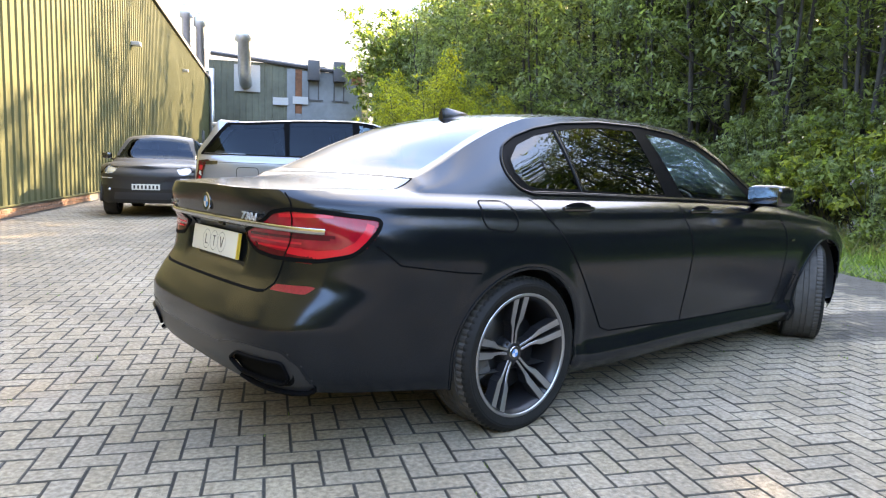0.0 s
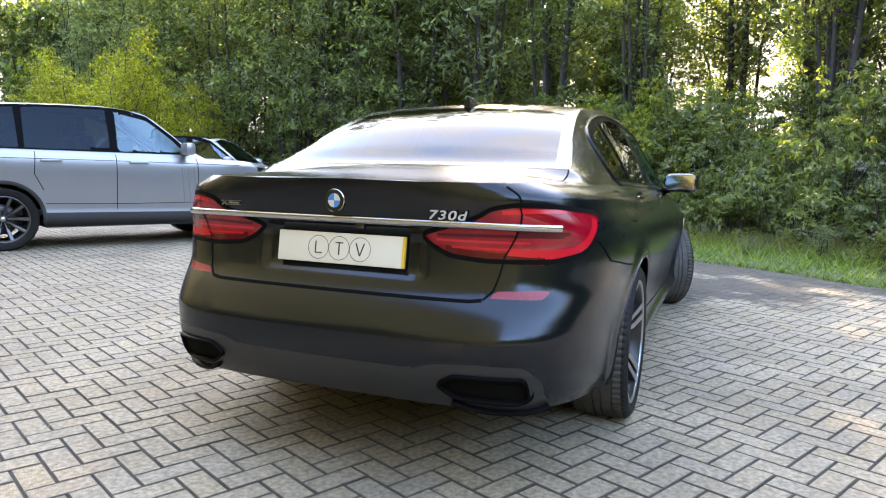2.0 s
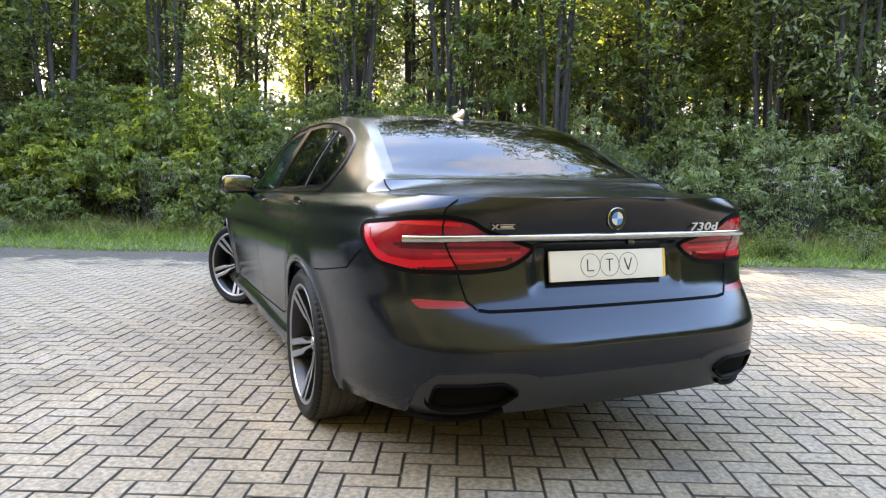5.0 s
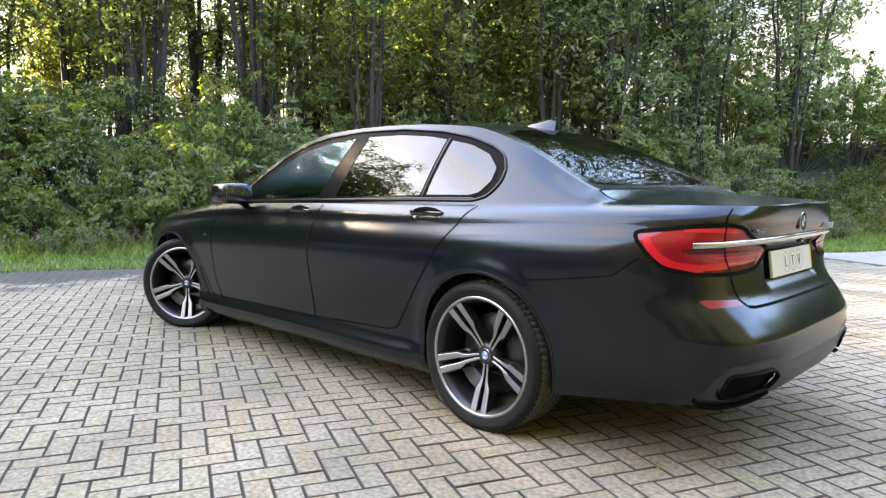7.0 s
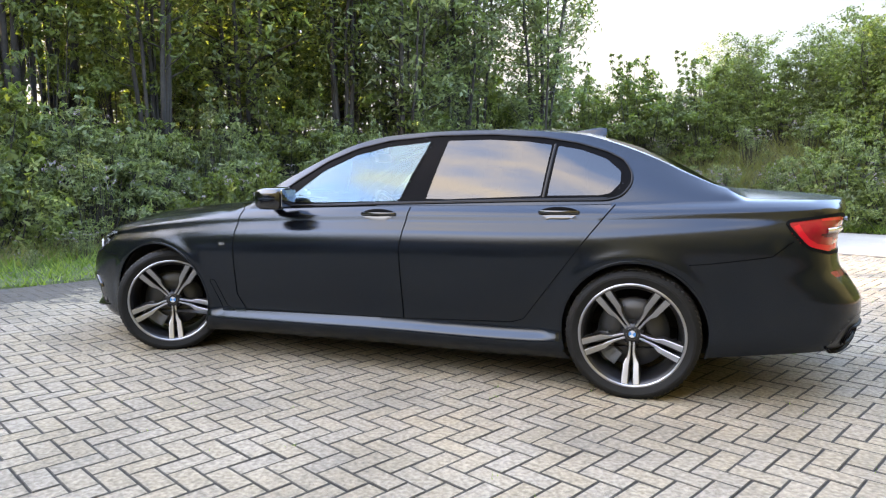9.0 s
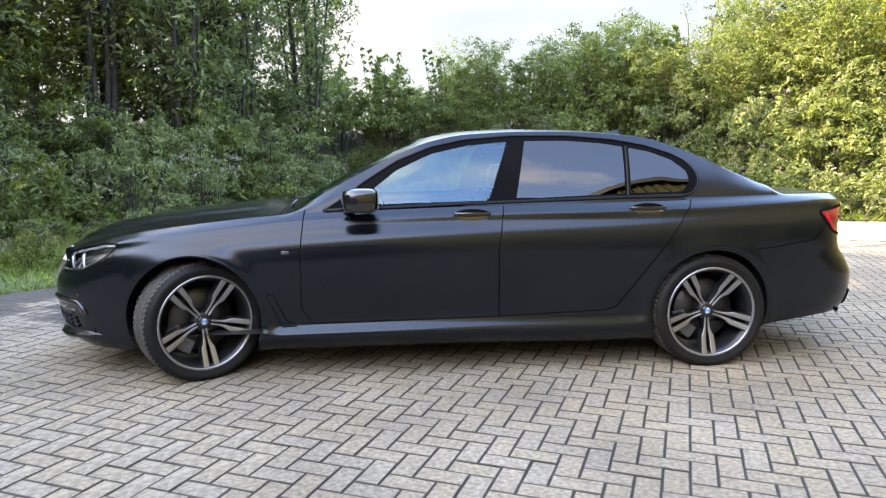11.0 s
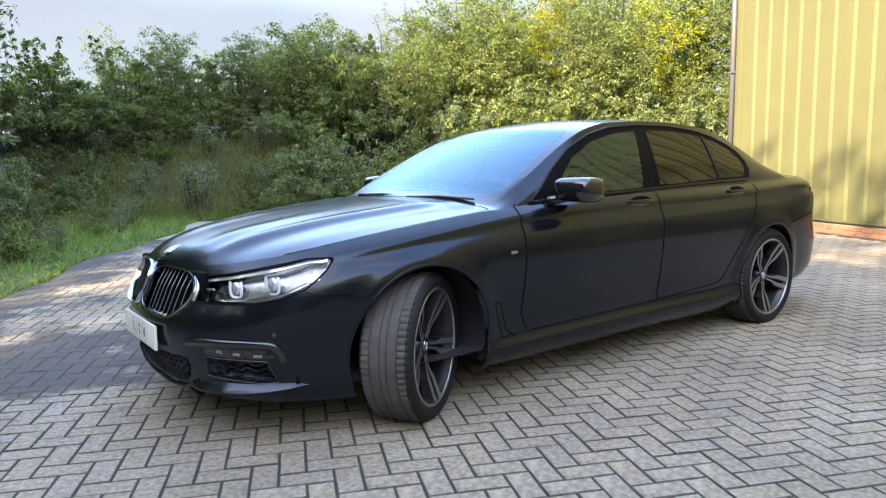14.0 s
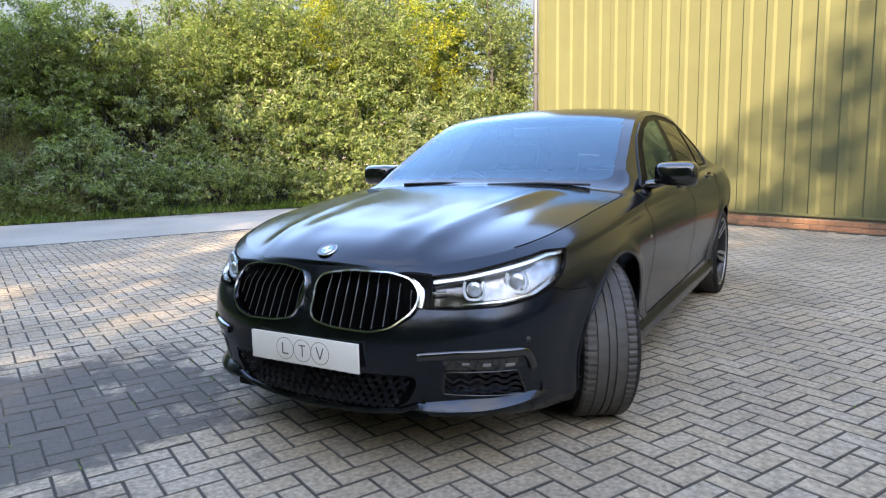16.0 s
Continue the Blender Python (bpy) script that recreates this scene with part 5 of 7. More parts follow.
def ring_poly(cx, cz, r, n=48, squash=1.0):
    return [(cx + r * math.cos(2 * math.pi * k / n), cz + r * squash * math.sin(2 * math.pi * k / n)) for k in range(n)]


M_PILLAR = material("satin_black_pillar", (0.004, 0.004, 0.0045), rough=0.35, spec=0.12)
M_PILLAR.node_tree.nodes["Principled BSDF"].inputs["IOR"].default_value = 1.18
M_TRIM = material("black_window_trim", (0.005, 0.005, 0.006), rough=0.14, spec=0.3)
M_TRIM.node_tree.nodes["Principled BSDF"].inputs["IOR"].default_value = 1.35


M_DRL = material("white_light_guide", (0.62, 0.64, 0.66), rough=0.25)
M_HOUSING = material("satin_silver_housing", (0.24, 0.245, 0.25), rough=0.27, metal=0.9, vary=0.5, scale=34)


# ---- the matt black saloon ----
def saloon():
    car = tagged(empty("saloon_car"), "satin black four-door saloon with front wheels turned", "car")

    def dent(x, y, z, g):
        rear = smoothstep(0.8, 0.95, -g)
        d = smoothstep(0.345, 0.30, np.abs(y)) * smoothstep(0.70, 0.735, z) * (1 - smoothstep(0.868, 0.886, z))
        x = x + rear * 0.020 * d
        # hollow below the lamps, and flared arches
        for cx in (-1.535, 1.535):
            rr = np.hypot(x - cx, z - 0.345)
            y = y + 0.012 * np.exp(-((rr - 0.40) / 0.045) ** 2) * (np.abs(g) < 0.9)
        front = smoothstep(0.85, 0.97, g)
        x = x + front * 0.018 * smoothstep(0.09, 0.0, np.abs(y)) * smoothstep(0.50, 0.58, z) * 0.6
        return x, y

    def crease(x, y, r):
        hood = smoothstep(1.02, 1.3, x) * (1 - smoothstep(2.15, 2.42, x))
        w = 0.50 - 0.10 * (x - 1.1)
        a = np.abs(y)
        ridge = 0.016 * (1 / (1 + np.exp(-(w - a) / 0.012)) - 0.5) + 0.010 * np.exp(-((a - w) / 0.05) ** 2)
        inner = 0.008 * np.exp(-((a - 0.22) / 0.07) ** 2) * smoothstep(1.5, 2.2, x)
        return hood * ridge * smoothstep(0.2, 0.0, a - w - 0.05) + hood * inner

    k = dict(
        ZSH=curve([-2.60, -2.45, -2.0, -1.5, -1.0, 0, 0.5, 1.0, 1.5, 1.97, 2.2, 2.45], [1.044, 1.046, 1.042, 1.024, 1.010, 0.995, 0.98, 0.955, 0.905, 0.84, 0.80, 0.748]),
        ZB=curve([-2.6, -2.3, -1.9, -1.2, 0, 1.2, 2.0, 2.3, 2.5], [0.305, 0.285, 0.24, 0.175, 0.17, 0.165, 0.18, 0.19, 0.20]),
        PROF=curve([0, 0.03, 0.07, 0.10, 0.13, 0.17, 0.20, 0.25, 0.36, 0.50, 0.60, 0.66, 0.70, 0.74, 0.78, 0.82, 0.845, 0.87, 0.89, 0.905, 0.925, 0.94, 1.0],
                   [0.900, 0.938, 0.969, 0.979, 0.976, 0.957, 0.949, 0.951, 0.966, 0.985, 0.996, 1.0, 0.9995, 0.9975, 0.9925, 0.983, 0.9725, 0.959, 0.9485, 0.9435, 0.9415, 0.940, 0.932]),
        PROF2=curve([0, 0.06, 0.14, 0.26, 0.36, 0.50, 0.60, 0.66, 0.70, 0.74, 0.78, 0.82, 0.845, 0.87, 0.89, 0.905, 0.925, 0.94, 1.0],
                    [0.925, 0.945, 0.955, 0.963, 0.972, 0.986, 0.996, 1.0, 0.9995, 0.9975, 0.9925, 0.983, 0.9725, 0.959, 0.9485, 0.9435, 0.9415, 0.940, 0.932]),
        WX=curve([-2.6, -2.2, -1.8, -1.5, -1.0, 0, 0.8, 1.3, 1.6, 2.0, 2.5], [0.90, 0.922, 0.938, 0.945, 0.942, 0.940, 0.938, 0.940, 0.940, 0.93, 0.90]),
        YSH=curve([-2.6, -2.4, -2.0, -1.5, -1.0, 0, 0.5, 1.0, 1.5, 2.0, 2.2, 2.5], [0.735, 0.75, 0.785, 0.815, 0.828, 0.835, 0.83, 0.825, 0.81, 0.80, 0.79, 0.76]),
        AF=curve([0.15, 0.2, 0.3, 0.4, 0.47, 0.51, 0.552, 0.58, 0.62, 0.68, 0.74, 0.8, 0.9], [2.35, 2.45, 2.505, 2.527, 2.534, 2.532, 2.522, 2.510, 2.486, 2.46, 2.43, 2.39, 2.335]),
        AR=curve([0.2, 0.28, 0.34, 0.40, 0.46, 0.52, 0.545, 0.555, 0.58, 0.61, 0.64, 0.66, 0.68, 0.76, 0.86, 0.9, 0.95, 1.0, 1.04], [2.52, 2.60, 2.640, 2.662, 2.672, 2.672, 2.670, 2.665, 2.650, 2.631, 2.609, 2.593, 2.577, 2.550, 2.545, 2.557, 2.572, 2.580, 2.585]),
        ZT=curve([-2.59, -2.4, -2.15, -2.02, -1.95, -1.8, -1.6, -1.4, -1.25, -1.0, -0.7, -0.3, 0, 0.2, 0.4, 0.6, 0.8, 0.95, 1.02, 1.2, 1.5, 1.9, 2.2, 2.35, 2.45],
                 [1.048, 1.068, 1.085, 1.098, 1.120, 1.203, 1.305, 1.383, 1.422, 1.455, 1.470, 1.472, 1.45, 1.405, 1.318, 1.22, 1.115, 1.035, 1.005, 0.99, 0.962, 0.912, 0.855, 0.808, 0.748]),
        ZR=curve([-2.02, -1.95, -1.8, -1.6, -1.4, -1.25, -1.0, -0.6, -0.2, 0, 0.2, 0.4, 0.6, 0.8, 0.95, 1.02], [1.092, 1.110, 1.172, 1.268, 1.348, 1.394, 1.424, 1.440, 1.430, 1.412, 1.364, 1.280, 1.178, 1.070, 0.99, 0.965]),
        YR=curve([-2.02, -1.95, -1.6, -1.3, -1.0, -0.4, 0, 0.2, 0.4, 0.6, 0.8, 0.95, 1.02], [0.70, 0.69, 0.625, 0.585, 0.59, 0.60, 0.62, 0.645, 0.675, 0.71, 0.745, 0.785, 0.80]),
        bow=0.014, gh=(-1.97, 0.97), af_ref=2.46, ar_ref=2.57, round=(10, 2.2, 16, 4), dent=dent, crease=crease)
    sh = Shell(k, 0.0165)
    sx, sr, sf = sh.sx, sh.sr, sh.sf
    S = float(sh.s[-1]) + 0.1
    door_f = [(sx(0.905), 1.1), (sx(0.905), 0.98), (sx(0.925), 0.76), (sx(0.93), 0.42), (sx(0.87), 0.318), (sx(-0.23), 0.338), (sx(-0.22), 0.75), (sx(-0.26), 1.1)]
    door_r = [(sx(-0.26), 1.1), (sx(-0.22), 0.75), (sx(-0.23), 0.338), (sx(-0.88), 0.362), (sx(-0.95), 0.385), (sx(-1.28), 0.83), (sx(-1.47), 1.1)]
    bump_f = [(sx(1.85), 0.1), (sx(1.85), 0.640), (sx(2.03), 0.648), (sx(2.10), 0.672), (sf(0.46), 0.82), (S, 0.82), (S, 0.1)]
    bump_r = [(-0.1, 0.1), (-0.1, 0.655), (sr(0.53), 0.656), (sr(0.575), 0.662), (sr(0.600), 0.69), (sr(0.612), 0.75), (sr(0.618), 0.80), (sr(0.75), 0.80), (sx(-2.29), 0.85), (sx(-2.19), 0.775), (sx(-1.8), 0.722), (sx(-1.7), 0.1)]
    boot = [(-0.1, 0.655), (sr(0.53), 0.656), (sr(0.575), 0.662), (sr(0.600), 0.69), (sr(0.612), 0.75), (sr(0.618), 0.80), (sr(0.646), 0.85), (sr(0.700), 0.945), (sr(0.725), 1.1), (-0.1, 1.1)]
    tail = rounded([(sr(0.33), 0.868), (sr(0.47), 0.908), (sr(0.545), 0.930), (sr(0.61), 0.962), (sr(0.70), 0.976), (sr(0.80), 0.972), (sx(-2.240), 0.946), (sx(-2.262), 0.912), (sx(-2.37), 0.815), (sr(0.76), 0.788), (sr(0.56), 0.786), (sr(0.43), 0.798), (sr(0.36), 0.835)], 0.03)
    refl = rounded([(sr(0.592), 0.668), (sr(0.612), 0.690), (sr(0.758), 0.696), (sr(0.778), 0.691), (sr(0.757), 0.666)], 0.005)
    diffuser = rounded([(-0.1, 0.432), (sr(0.36), 0.434), (sr(0.42), 0.455), (sr(0.47), 0.464), (sr(0.60), 0.470), (sr(0.75), 0.462), (sr(0.800), 0.41), (sr(0.824), 0.32), (sr(0.83), 0.1), (-0.1, 0.1)], 0.03)
    pipe = rounded([(sr(0.752), 0.416), (sr(0.520), 0.422), (sr(0.462), 0.386), (sr(0.535), 0.342), (sr(0.740), 0.327), (sr(0.765), 0.350)], 0.02)
    kidney = rounded([(sf(0.032), 0.58), (sf(0.026), 0.685), (sf(0.050), 0.717), (sf(0.18), 0.733), (sf(0.36), 0.729), (sf(0.440), 0.710), (sf(0.462), 0.668), (sf(0.445), 0.60), (sf(0.375), 0.548), (sf(0.30), 0.531), (sf(0.14), 0.538), (sf(0.06), 0.552)], 0.025)
    head = rounded([(sf(0.474), 0.618), (sf(0.474), 0.720), (sf(0.62), 0.736), (sf(0.76), 0.769), (sx(2.07), 0.797), (sx(1.965), 0.797), (sx(1.99), 0.757), (sx(2.09), 0.675), (sx(2.17), 0.640), (sf(0.72), 0.622), (sf(0.58), 0.616)], 0.014)
    mouth = rounded([(S, 0.372), (sf(0.465), 0.376), (sf(0.475), 0.340), (sf(0.43), 0.265), (sf(0.36), 0.232), (S, 0.212)], 0.02)
    side_in = rounded([(sf(0.575), 0.394), (sf(0.775), 0.380), (sf(0.795), 0.276), (sf(0.560), 0.306)], 0.010)
    fog = rounded([(sf(0.56), 0.440), (sf(0.78), 0.428), (sf(0.785), 0.390), (sf(0.575), 0.402)], 0.006)
    breather = rounded([(sx(1.125), 0.505), (sx(1.09), 0.505), (sx(1.02), 0.345), (sx(0.955), 0.308), (sx(1.045), 0.305)], 0.008)
    cups = [rounded([(sx(c + 0.105), z + 0.008), (sx(c + 0.07), z + 0.034), (sx(c - 0.07), z + 0.034), (sx(c - 0.105), z + 0.008), (sx(c - 0.06), z - 0.026), (sx(c + 0.06), z - 0.026)], 0.02) for c, z in ((-0.069, 0.938), (-1.135, 0.963))]
    arch_r = ring_poly(sx(-1.535), 0.352, 0.378)
    arch_f = ring_poly(sx(1.535), 0.352, 0.384)
    low_regions = [("bumper_front", bump_f), ("bumper_rear", bump_r), ("boot_lid", boot), ("door_front", door_f), ("door_rear", door_r), ("diffuser", diffuser),
                   ("exhaust", pipe), ("reflector", refl), ("tail_lamp", tail), ("void", kidney), ("headlamp", head), ("void", mouth), ("void", side_in),
                   ("fog", fog), ("breather", breather), ("cup", cups[0]), ("cup_rear", cups[1]), ("void", arch_r), ("void", arch_f)]
    dlo = rounded([(0.80, 0.972), (0.0, 1.004), (-1.0, 1.034), (-1.38, 1.040), (-1.455, 1.062), (-1.502, 1.125), (-1.500, 1.185), (-1.452, 1.255), (-1.36, 1.302), (-1.2, 1.352), (-1.0, 1.388), (-0.70, 1.412), (-0.35, 1.412), (-0.05, 1.388), (0.16, 1.342), (0.36, 1.262), (0.55, 1.145), (0.72, 1.020)], 0.03)
    pane_f = rounded([(0.625, 0.998), (0.53, 1.085), (0.37, 1.210), (0.16, 1.306), (-0.05, 1.355), (-0.322, 1.382), (-0.180, 1.020)], 0.016)
    pane_r = rounded([(-0.335, 1.026), (-0.420, 1.386), (-0.69, 1.388), (-0.91, 1.372), (-1.056, 1.350), (-1.024, 1.054)], 0.016)
    pane_q = rounded([(-1.048, 1.056), (-1.080, 1.346), (-1.22, 1.320), (-1.36, 1.268), (-1.446, 1.196), (-1.448, 1.130), (-1.397, 1.072), (-1.34, 1.060)], 0.016)
    screen = rounded([(0.965, -0.1), (0.955, 0.40), (0.915, 0.66), (0.87, 0.70), (0.22, 0.578), (0.235, 0.30), (0.245, -0.1)], 0.03)
    backlight = rounded([(-1.30, -0.1), (-1.32, 0.40), (-1.36, 0.53), (-1.92, 0.628), (-1.945, 0.45), (-1.95, -0.1)], 0.03)
    high_regions = [("bonnet", "any", [(1.045, -0.5), (1.045, 1.2), (2.8, 1.2), (2.8, -0.5)]), ("boot_lid", "any", [(-1.975, -0.5), (-1.985, 0.69), (-2.50, 0.700), (-2.8, 0.68), (-2.8, -0.5)]),
                    ("frame", "side", dlo), ("pane_front", "side", pane_f), ("pane_rear", "side", pane_r), ("pane_quarter", "side", pane_q), ("windscreen", "top", screen), ("rear_glass", "top", backlight)]
    low, high = shell_panels(sh, low_regions, high_regions, rows=54, rs=(24, 26))
    bonnet = high.pop("bonnet")
    lid_top = high.pop("boot_lid")
    skin("body", [both(*low["body"]), both(*high["body"])], M_SATIN, car, "satin black painted body shell")
    skin("bonnet", [both(*bonnet)], M_SATIN, car, "satin black bonnet with two soft creases")
    skin("boot_lid", [both(*low["boot_lid"]), both(*lid_top)], M_SATIN, car, "satin black boot lid")
    skin("front_bumper", [both(*low["bumper_front"])], M_SATIN, car)
    rb = skin("rear_bumper", [both(*low["bumper_rear"])], M_SATIN, car)
    skin("diffuser_trim", [both(*low["diffuser"])], material("dark_grey_satin_trim", (0.014, 0.015, 0.017), rough=0.36, vary=0.08), rb, "dark grey lower bumper trim")
    for fn in (lambda a: a, lambda a: other(*a)):
        side = [fn(low["door_front"]), fn(low["door_rear"])]
        d1 = skin("door", [side[0]], M_SATIN, car, "satin black front door")
        d2 = skin("door", [side[1]], M_SATIN, car, "satin black rear door")
        skin("window_frame", [fn(high["frame"])], M_PILLAR, car, "satin black window surround")
        g = skin("side_window", [fn(high["pane_front"])], M_GLASS, car, "lightly tinted front side window")
        skin("side_window", [fn(high["pane_rear"])], M_GLASS_DARK, car, "dark privacy glass rear side window")
        skin("quarter_window", [fn(high["pane_quarter"])], M_GLASS_DARK, car, "dark privacy glass quarter window")
        tv, tf = fn(low["tail_lamp"])
        tc = [np.array(tv)[list(q)].mean(0) for q in tf]
        tf = [q for q, c in zip(tf, tc) if c[2] > 0.788]
        tl = skin("tail_lamp", [(tv, tf)], M_REDLENS, car, "red wraparound tail lamp")
        for line, w in (([(sr(0.39), 0.868), (sr(0.55), 0.871), (sr(0.80), 0.872)], 0.011),
                        ([(sr(0.415), 0.822), (sr(0.48), 0.808), (sr(0.60), 0.801), (sr(0.74), 0.803), (sr(0.79), 0.808)], 0.026)):
            dim = ribbon(sh.low, line, w, 0.0012)
            strip_part("lamp_band", [dim if fn(low["tail_lamp"])[0][:, 1].mean() > 0 else mirrored(dim)], M_REDDEEP, tl, "deep red lamp band")
        for line in ([(sr(0.385), 0.851), (sr(0.55), 0.850), (sr(0.70), 0.850)], [(sr(0.44), 0.829), (sr(0.60), 0.826), (sr(0.70), 0.828)]):
            led = ribbon(sh.low, line, 0.008, 0.0016)
            strip_part("lamp_bar", [led if fn(low["tail_lamp"])[0][:, 1].mean() > 0 else mirrored(led)], M_REDBAR, tl, "bright red light bar")
        for line, w, mat_ in (([(sr(0.628), 0.818), (sr(0.70), 0.814), (sr(0.76), 0.812), (sx(-2.41), 0.822), (sx(-2.36), 0.850), (sx(-2.315), 0.893), (sx(-2.288), 0.928)], 0.030, M_REDBAR),
                              ([(sr(0.64), 0.950), (sr(0.74), 0.955), (sx(-2.40), 0.955)], 0.014, M_REDBAR), ([(sr(0.66), 0.884), (sr(0.76), 0.882), (sx(-2.42), 0.880)], 0.012, M_REDDEEP)):
            led = ribbon(sh.low, line, w, 0.0014)
            strip_part("light_loop", [led if fn(low["tail_lamp"])[0][:, 1].mean() > 0 else mirrored(led)], mat_, tl, "curved red light guide")
        # black panel set almost flush, in place of the shade in the exhaust hollow
        ev, ef = fn(low["exhaust"])
        mid = np.array(ev).mean(0)
        skin("exhaust_recess", [(mid + (np.array(ev) - mid) * np.array([1, 1.14, 1.25]) + np.array([0.016, 0, 0]) * 1.0, ef)], M_GAP, rb, "dark panel standing for the shaded exhaust hollow")
        skin("reflector", [fn(low["reflector"])], M_REFLECTOR, rb, "red bumper reflector")
        skin("fog_lamp", [fn(low["fog"])], M_GLOSSBLACK, car, "gloss black fog lamp strip")
        skin("air_breather", [fn(low["breather"])], M_SATIN, car, "black wing air breather")
        skin("handle_cup", [fn(low["cup"])], M_GLOSSBLACK, car)
        skin("handle_cup", [fn(low["cup_rear"])], M_GLOSSBLACK, car)
        lens = skin("headlamp", [fn(low["headlamp"])], M_LENS, car, "clear glass headlamp with twin projectors")
        hv, hf = fn(low["headlamp"])
        inner = np.array(hv) - np.array([0.045, 0, 0]) - np.stack([0 * hv[:, 0], np.sign(hv[:, 1]) * 0.020, 0 * hv[:, 0]], 1)
        near = [abs(inner[list(q), 1]).mean() < 0.607 for q in hf]
        skin("headlamp_housing", [(inner, [q for q, a in zip(hf, near) if not a])], M_HOUSING, lens, "silver headlamp housing")
        skin("housing_end", [(inner, [q for q, a in zip(hf, near) if a])], M_GLOSSBLACK, lens, "black inner end of the headlamp")
    skin("windscreen", [both(*high["windscreen"])], M_GLASS, car, "clear windscreen reflecting the sky")
    skin("rear_window", [both(*high["rear_glass"])], M_GLASS_REAR, car, "dark sloping rear window")

    # seams between panels
    seams = [(door_f[1:7], 0.006), ([(sx(-0.26), 0.99), (sx(-0.22), 0.75), (sx(-0.23), 0.338)], 0.006), (door_r[2:6] + [(sx(-1.425), 1.018)], 0.006),
             ([(0.0, 0.655), (sr(0.53), 0.656), (sr(0.572), 0.661)], 0.012), (bump_r[3:7] + [(sr(0.646), 0.85), (sr(0.700), 0.945), (sr(0.722), 1.034)], 0.006),
             (bump_r[8:10] + [(sx(-1.90), 0.732), (sx(-1.80), 0.722)], 0.006),
             ([(sx(1.905), 0.642), (sx(2.03), 0.648), (sx(2.10), 0.672)], 0.004),
             (rounded([(sx(-1.76), 1.015), (sx(-1.76), 0.90), (sx(-1.60), 0.885), (sx(-1.555), 0.93), (sx(-1.60), 1.012)], 0.03), 0.006)]
    pieces = []
    for line, w in seams:
        closed = line is seams[-1][0]
        one = ribbon(sh.low, line, w, 0.0022, closed)
        pieces += [one] if closed else [one, mirrored(one)]
    pieces[-1] = mirrored(pieces[-1])
    hood = ribbon(sh.high, [(sx(1.045), 2.0), (sx(1.045), 1.0), (sx(1.055), 0.35), (sx(1.12), 0.10), (sx(1.5), 0.10), (sx(1.9), 0.10), (sf(0.80), 0.10)], 0.006, 0.0015)
    lid = ribbon(sh.high, [(sx(-1.985), 2.0), (sx(-1.985), 1.0), (sx(-2.2), 1.0), (sx(-2.40), 1.0), (sr(0.86), 0.98)], 0.006, 0.0015)
    pieces += [hood, mirrored(hood), lid, mirrored(lid)]
    tagged(strip_part("panel_gap", pieces, M_GAP, car), kind="stuff")

    # brightwork and trim
    def both_sides(name, piece, mat, label=""):
        strip_part(name, [piece], mat, car, label)
        strip_part(name, [mirrored(piece)], mat, car, label)

    bar = ribbon(sh.low, [(sr(0.0), 0.905), (sr(0.55), 0.905), (sr(0.795), 0.899)], 0.024, 0.001, depth=0.009)
    strip_part("chrome_strip", [bar, mirrored(bar)], M_CHROME, car, "bright chrome strip across the tail")

    def side_surface(x, z):
        s_ = np.interp(x, sh.high(sh.s, 0.0)[:, 0], sh.s)
        z0, z1 = sh.high(s_, 0 * s_)[:, 2], sh.high(s_, 0 * s_ + 1)[:, 2]
        return sh.high(s_, np.clip((z - z0) / np.maximum(z1 - z0, 0.01), 0, 1))

    both_sides("lamp_seal", ribbon(sh.low, tail, 0.016, 0.0030, True), M_GAP)
    both_sides("lamp_seal", ribbon(sh.low, head, 0.008, 0.0012, True), M_GAP)
    both_sides("breather_seal", ribbon(sh.low, breather, 0.005, 0.0012, True), M_GAP)
    both_sides("window_trim", ribbon(side_surface, dlo, 0.013, 0.001, True, depth=0.006), M_TRIM, "gloss black window trim")
    both_sides("belt_strip", ribbon(side_surface, [(0.80, 0.978), (0.0, 1.008), (-1.0, 1.040), (-1.38, 1.048)], 0.013, 0.001, depth=0.006), M_TRIM)
    for pane in (pane_f, pane_r, pane_q):
        both_sides("window_seal", ribbon(side_surface, pane, 0.012, 0.0022, True), M_PILLAR, "black rubber window seal")
    both_sides("quarter_divider", ribbon(side_surface, [(-1.036, 1.05), (-1.070, 1.348)], 0.016, 0.001, depth=0.005), M_TRIM)
    both_sides("exhaust_trim", ribbon(sh.low, pipe, 0.012, 0.0, True, depth=0.012), M_PILLAR, "black exhaust surround")
    both_sides("diffuser_edge", ribbon(sh.low, rounded([(sr(0.36), 0.434), (sr(0.42), 0.455), (sr(0.47), 0.464), (sr(0.60), 0.470), (sr(0.75), 0.462), (sr(0.800), 0.41), (sr(0.822), 0.325)], 0.02)[3:-3], 0.012, 0.0012), M_SATIN)
    both_sides("exhaust_lip", ribbon(sh.low, [(sr(0.52), 0.330), (sr(0.58), 0.310), (sr(0.662), 0.296), (sr(0.759), 0.290), (sr(0.807), 0.296), (sr(0.823), 0.312)], 0.014, 0.0, depth=0.018), M_PILLAR, "black lip under the exhaust")
    both_sides("kidney_frame", ribbon(sh.low, kidney, 0.010, 0.002, True, depth=0.016), M_CHROME, "chrome kidney grille frame")
    both_sides("kidney_cheek", ribbon(sh.low, [(sf(0.444), 0.716), (sf(0.470), 0.675), (sf(0.462), 0.618)], 0.026, 0.0, depth=0.012), M_CHROME, "wide chrome outer edge of the grille frame")
    both_sides("intake_trim", ribbon(sh.low, side_in, 0.006, 0.0, True, depth=0.003), M_GLOSSBLACK)
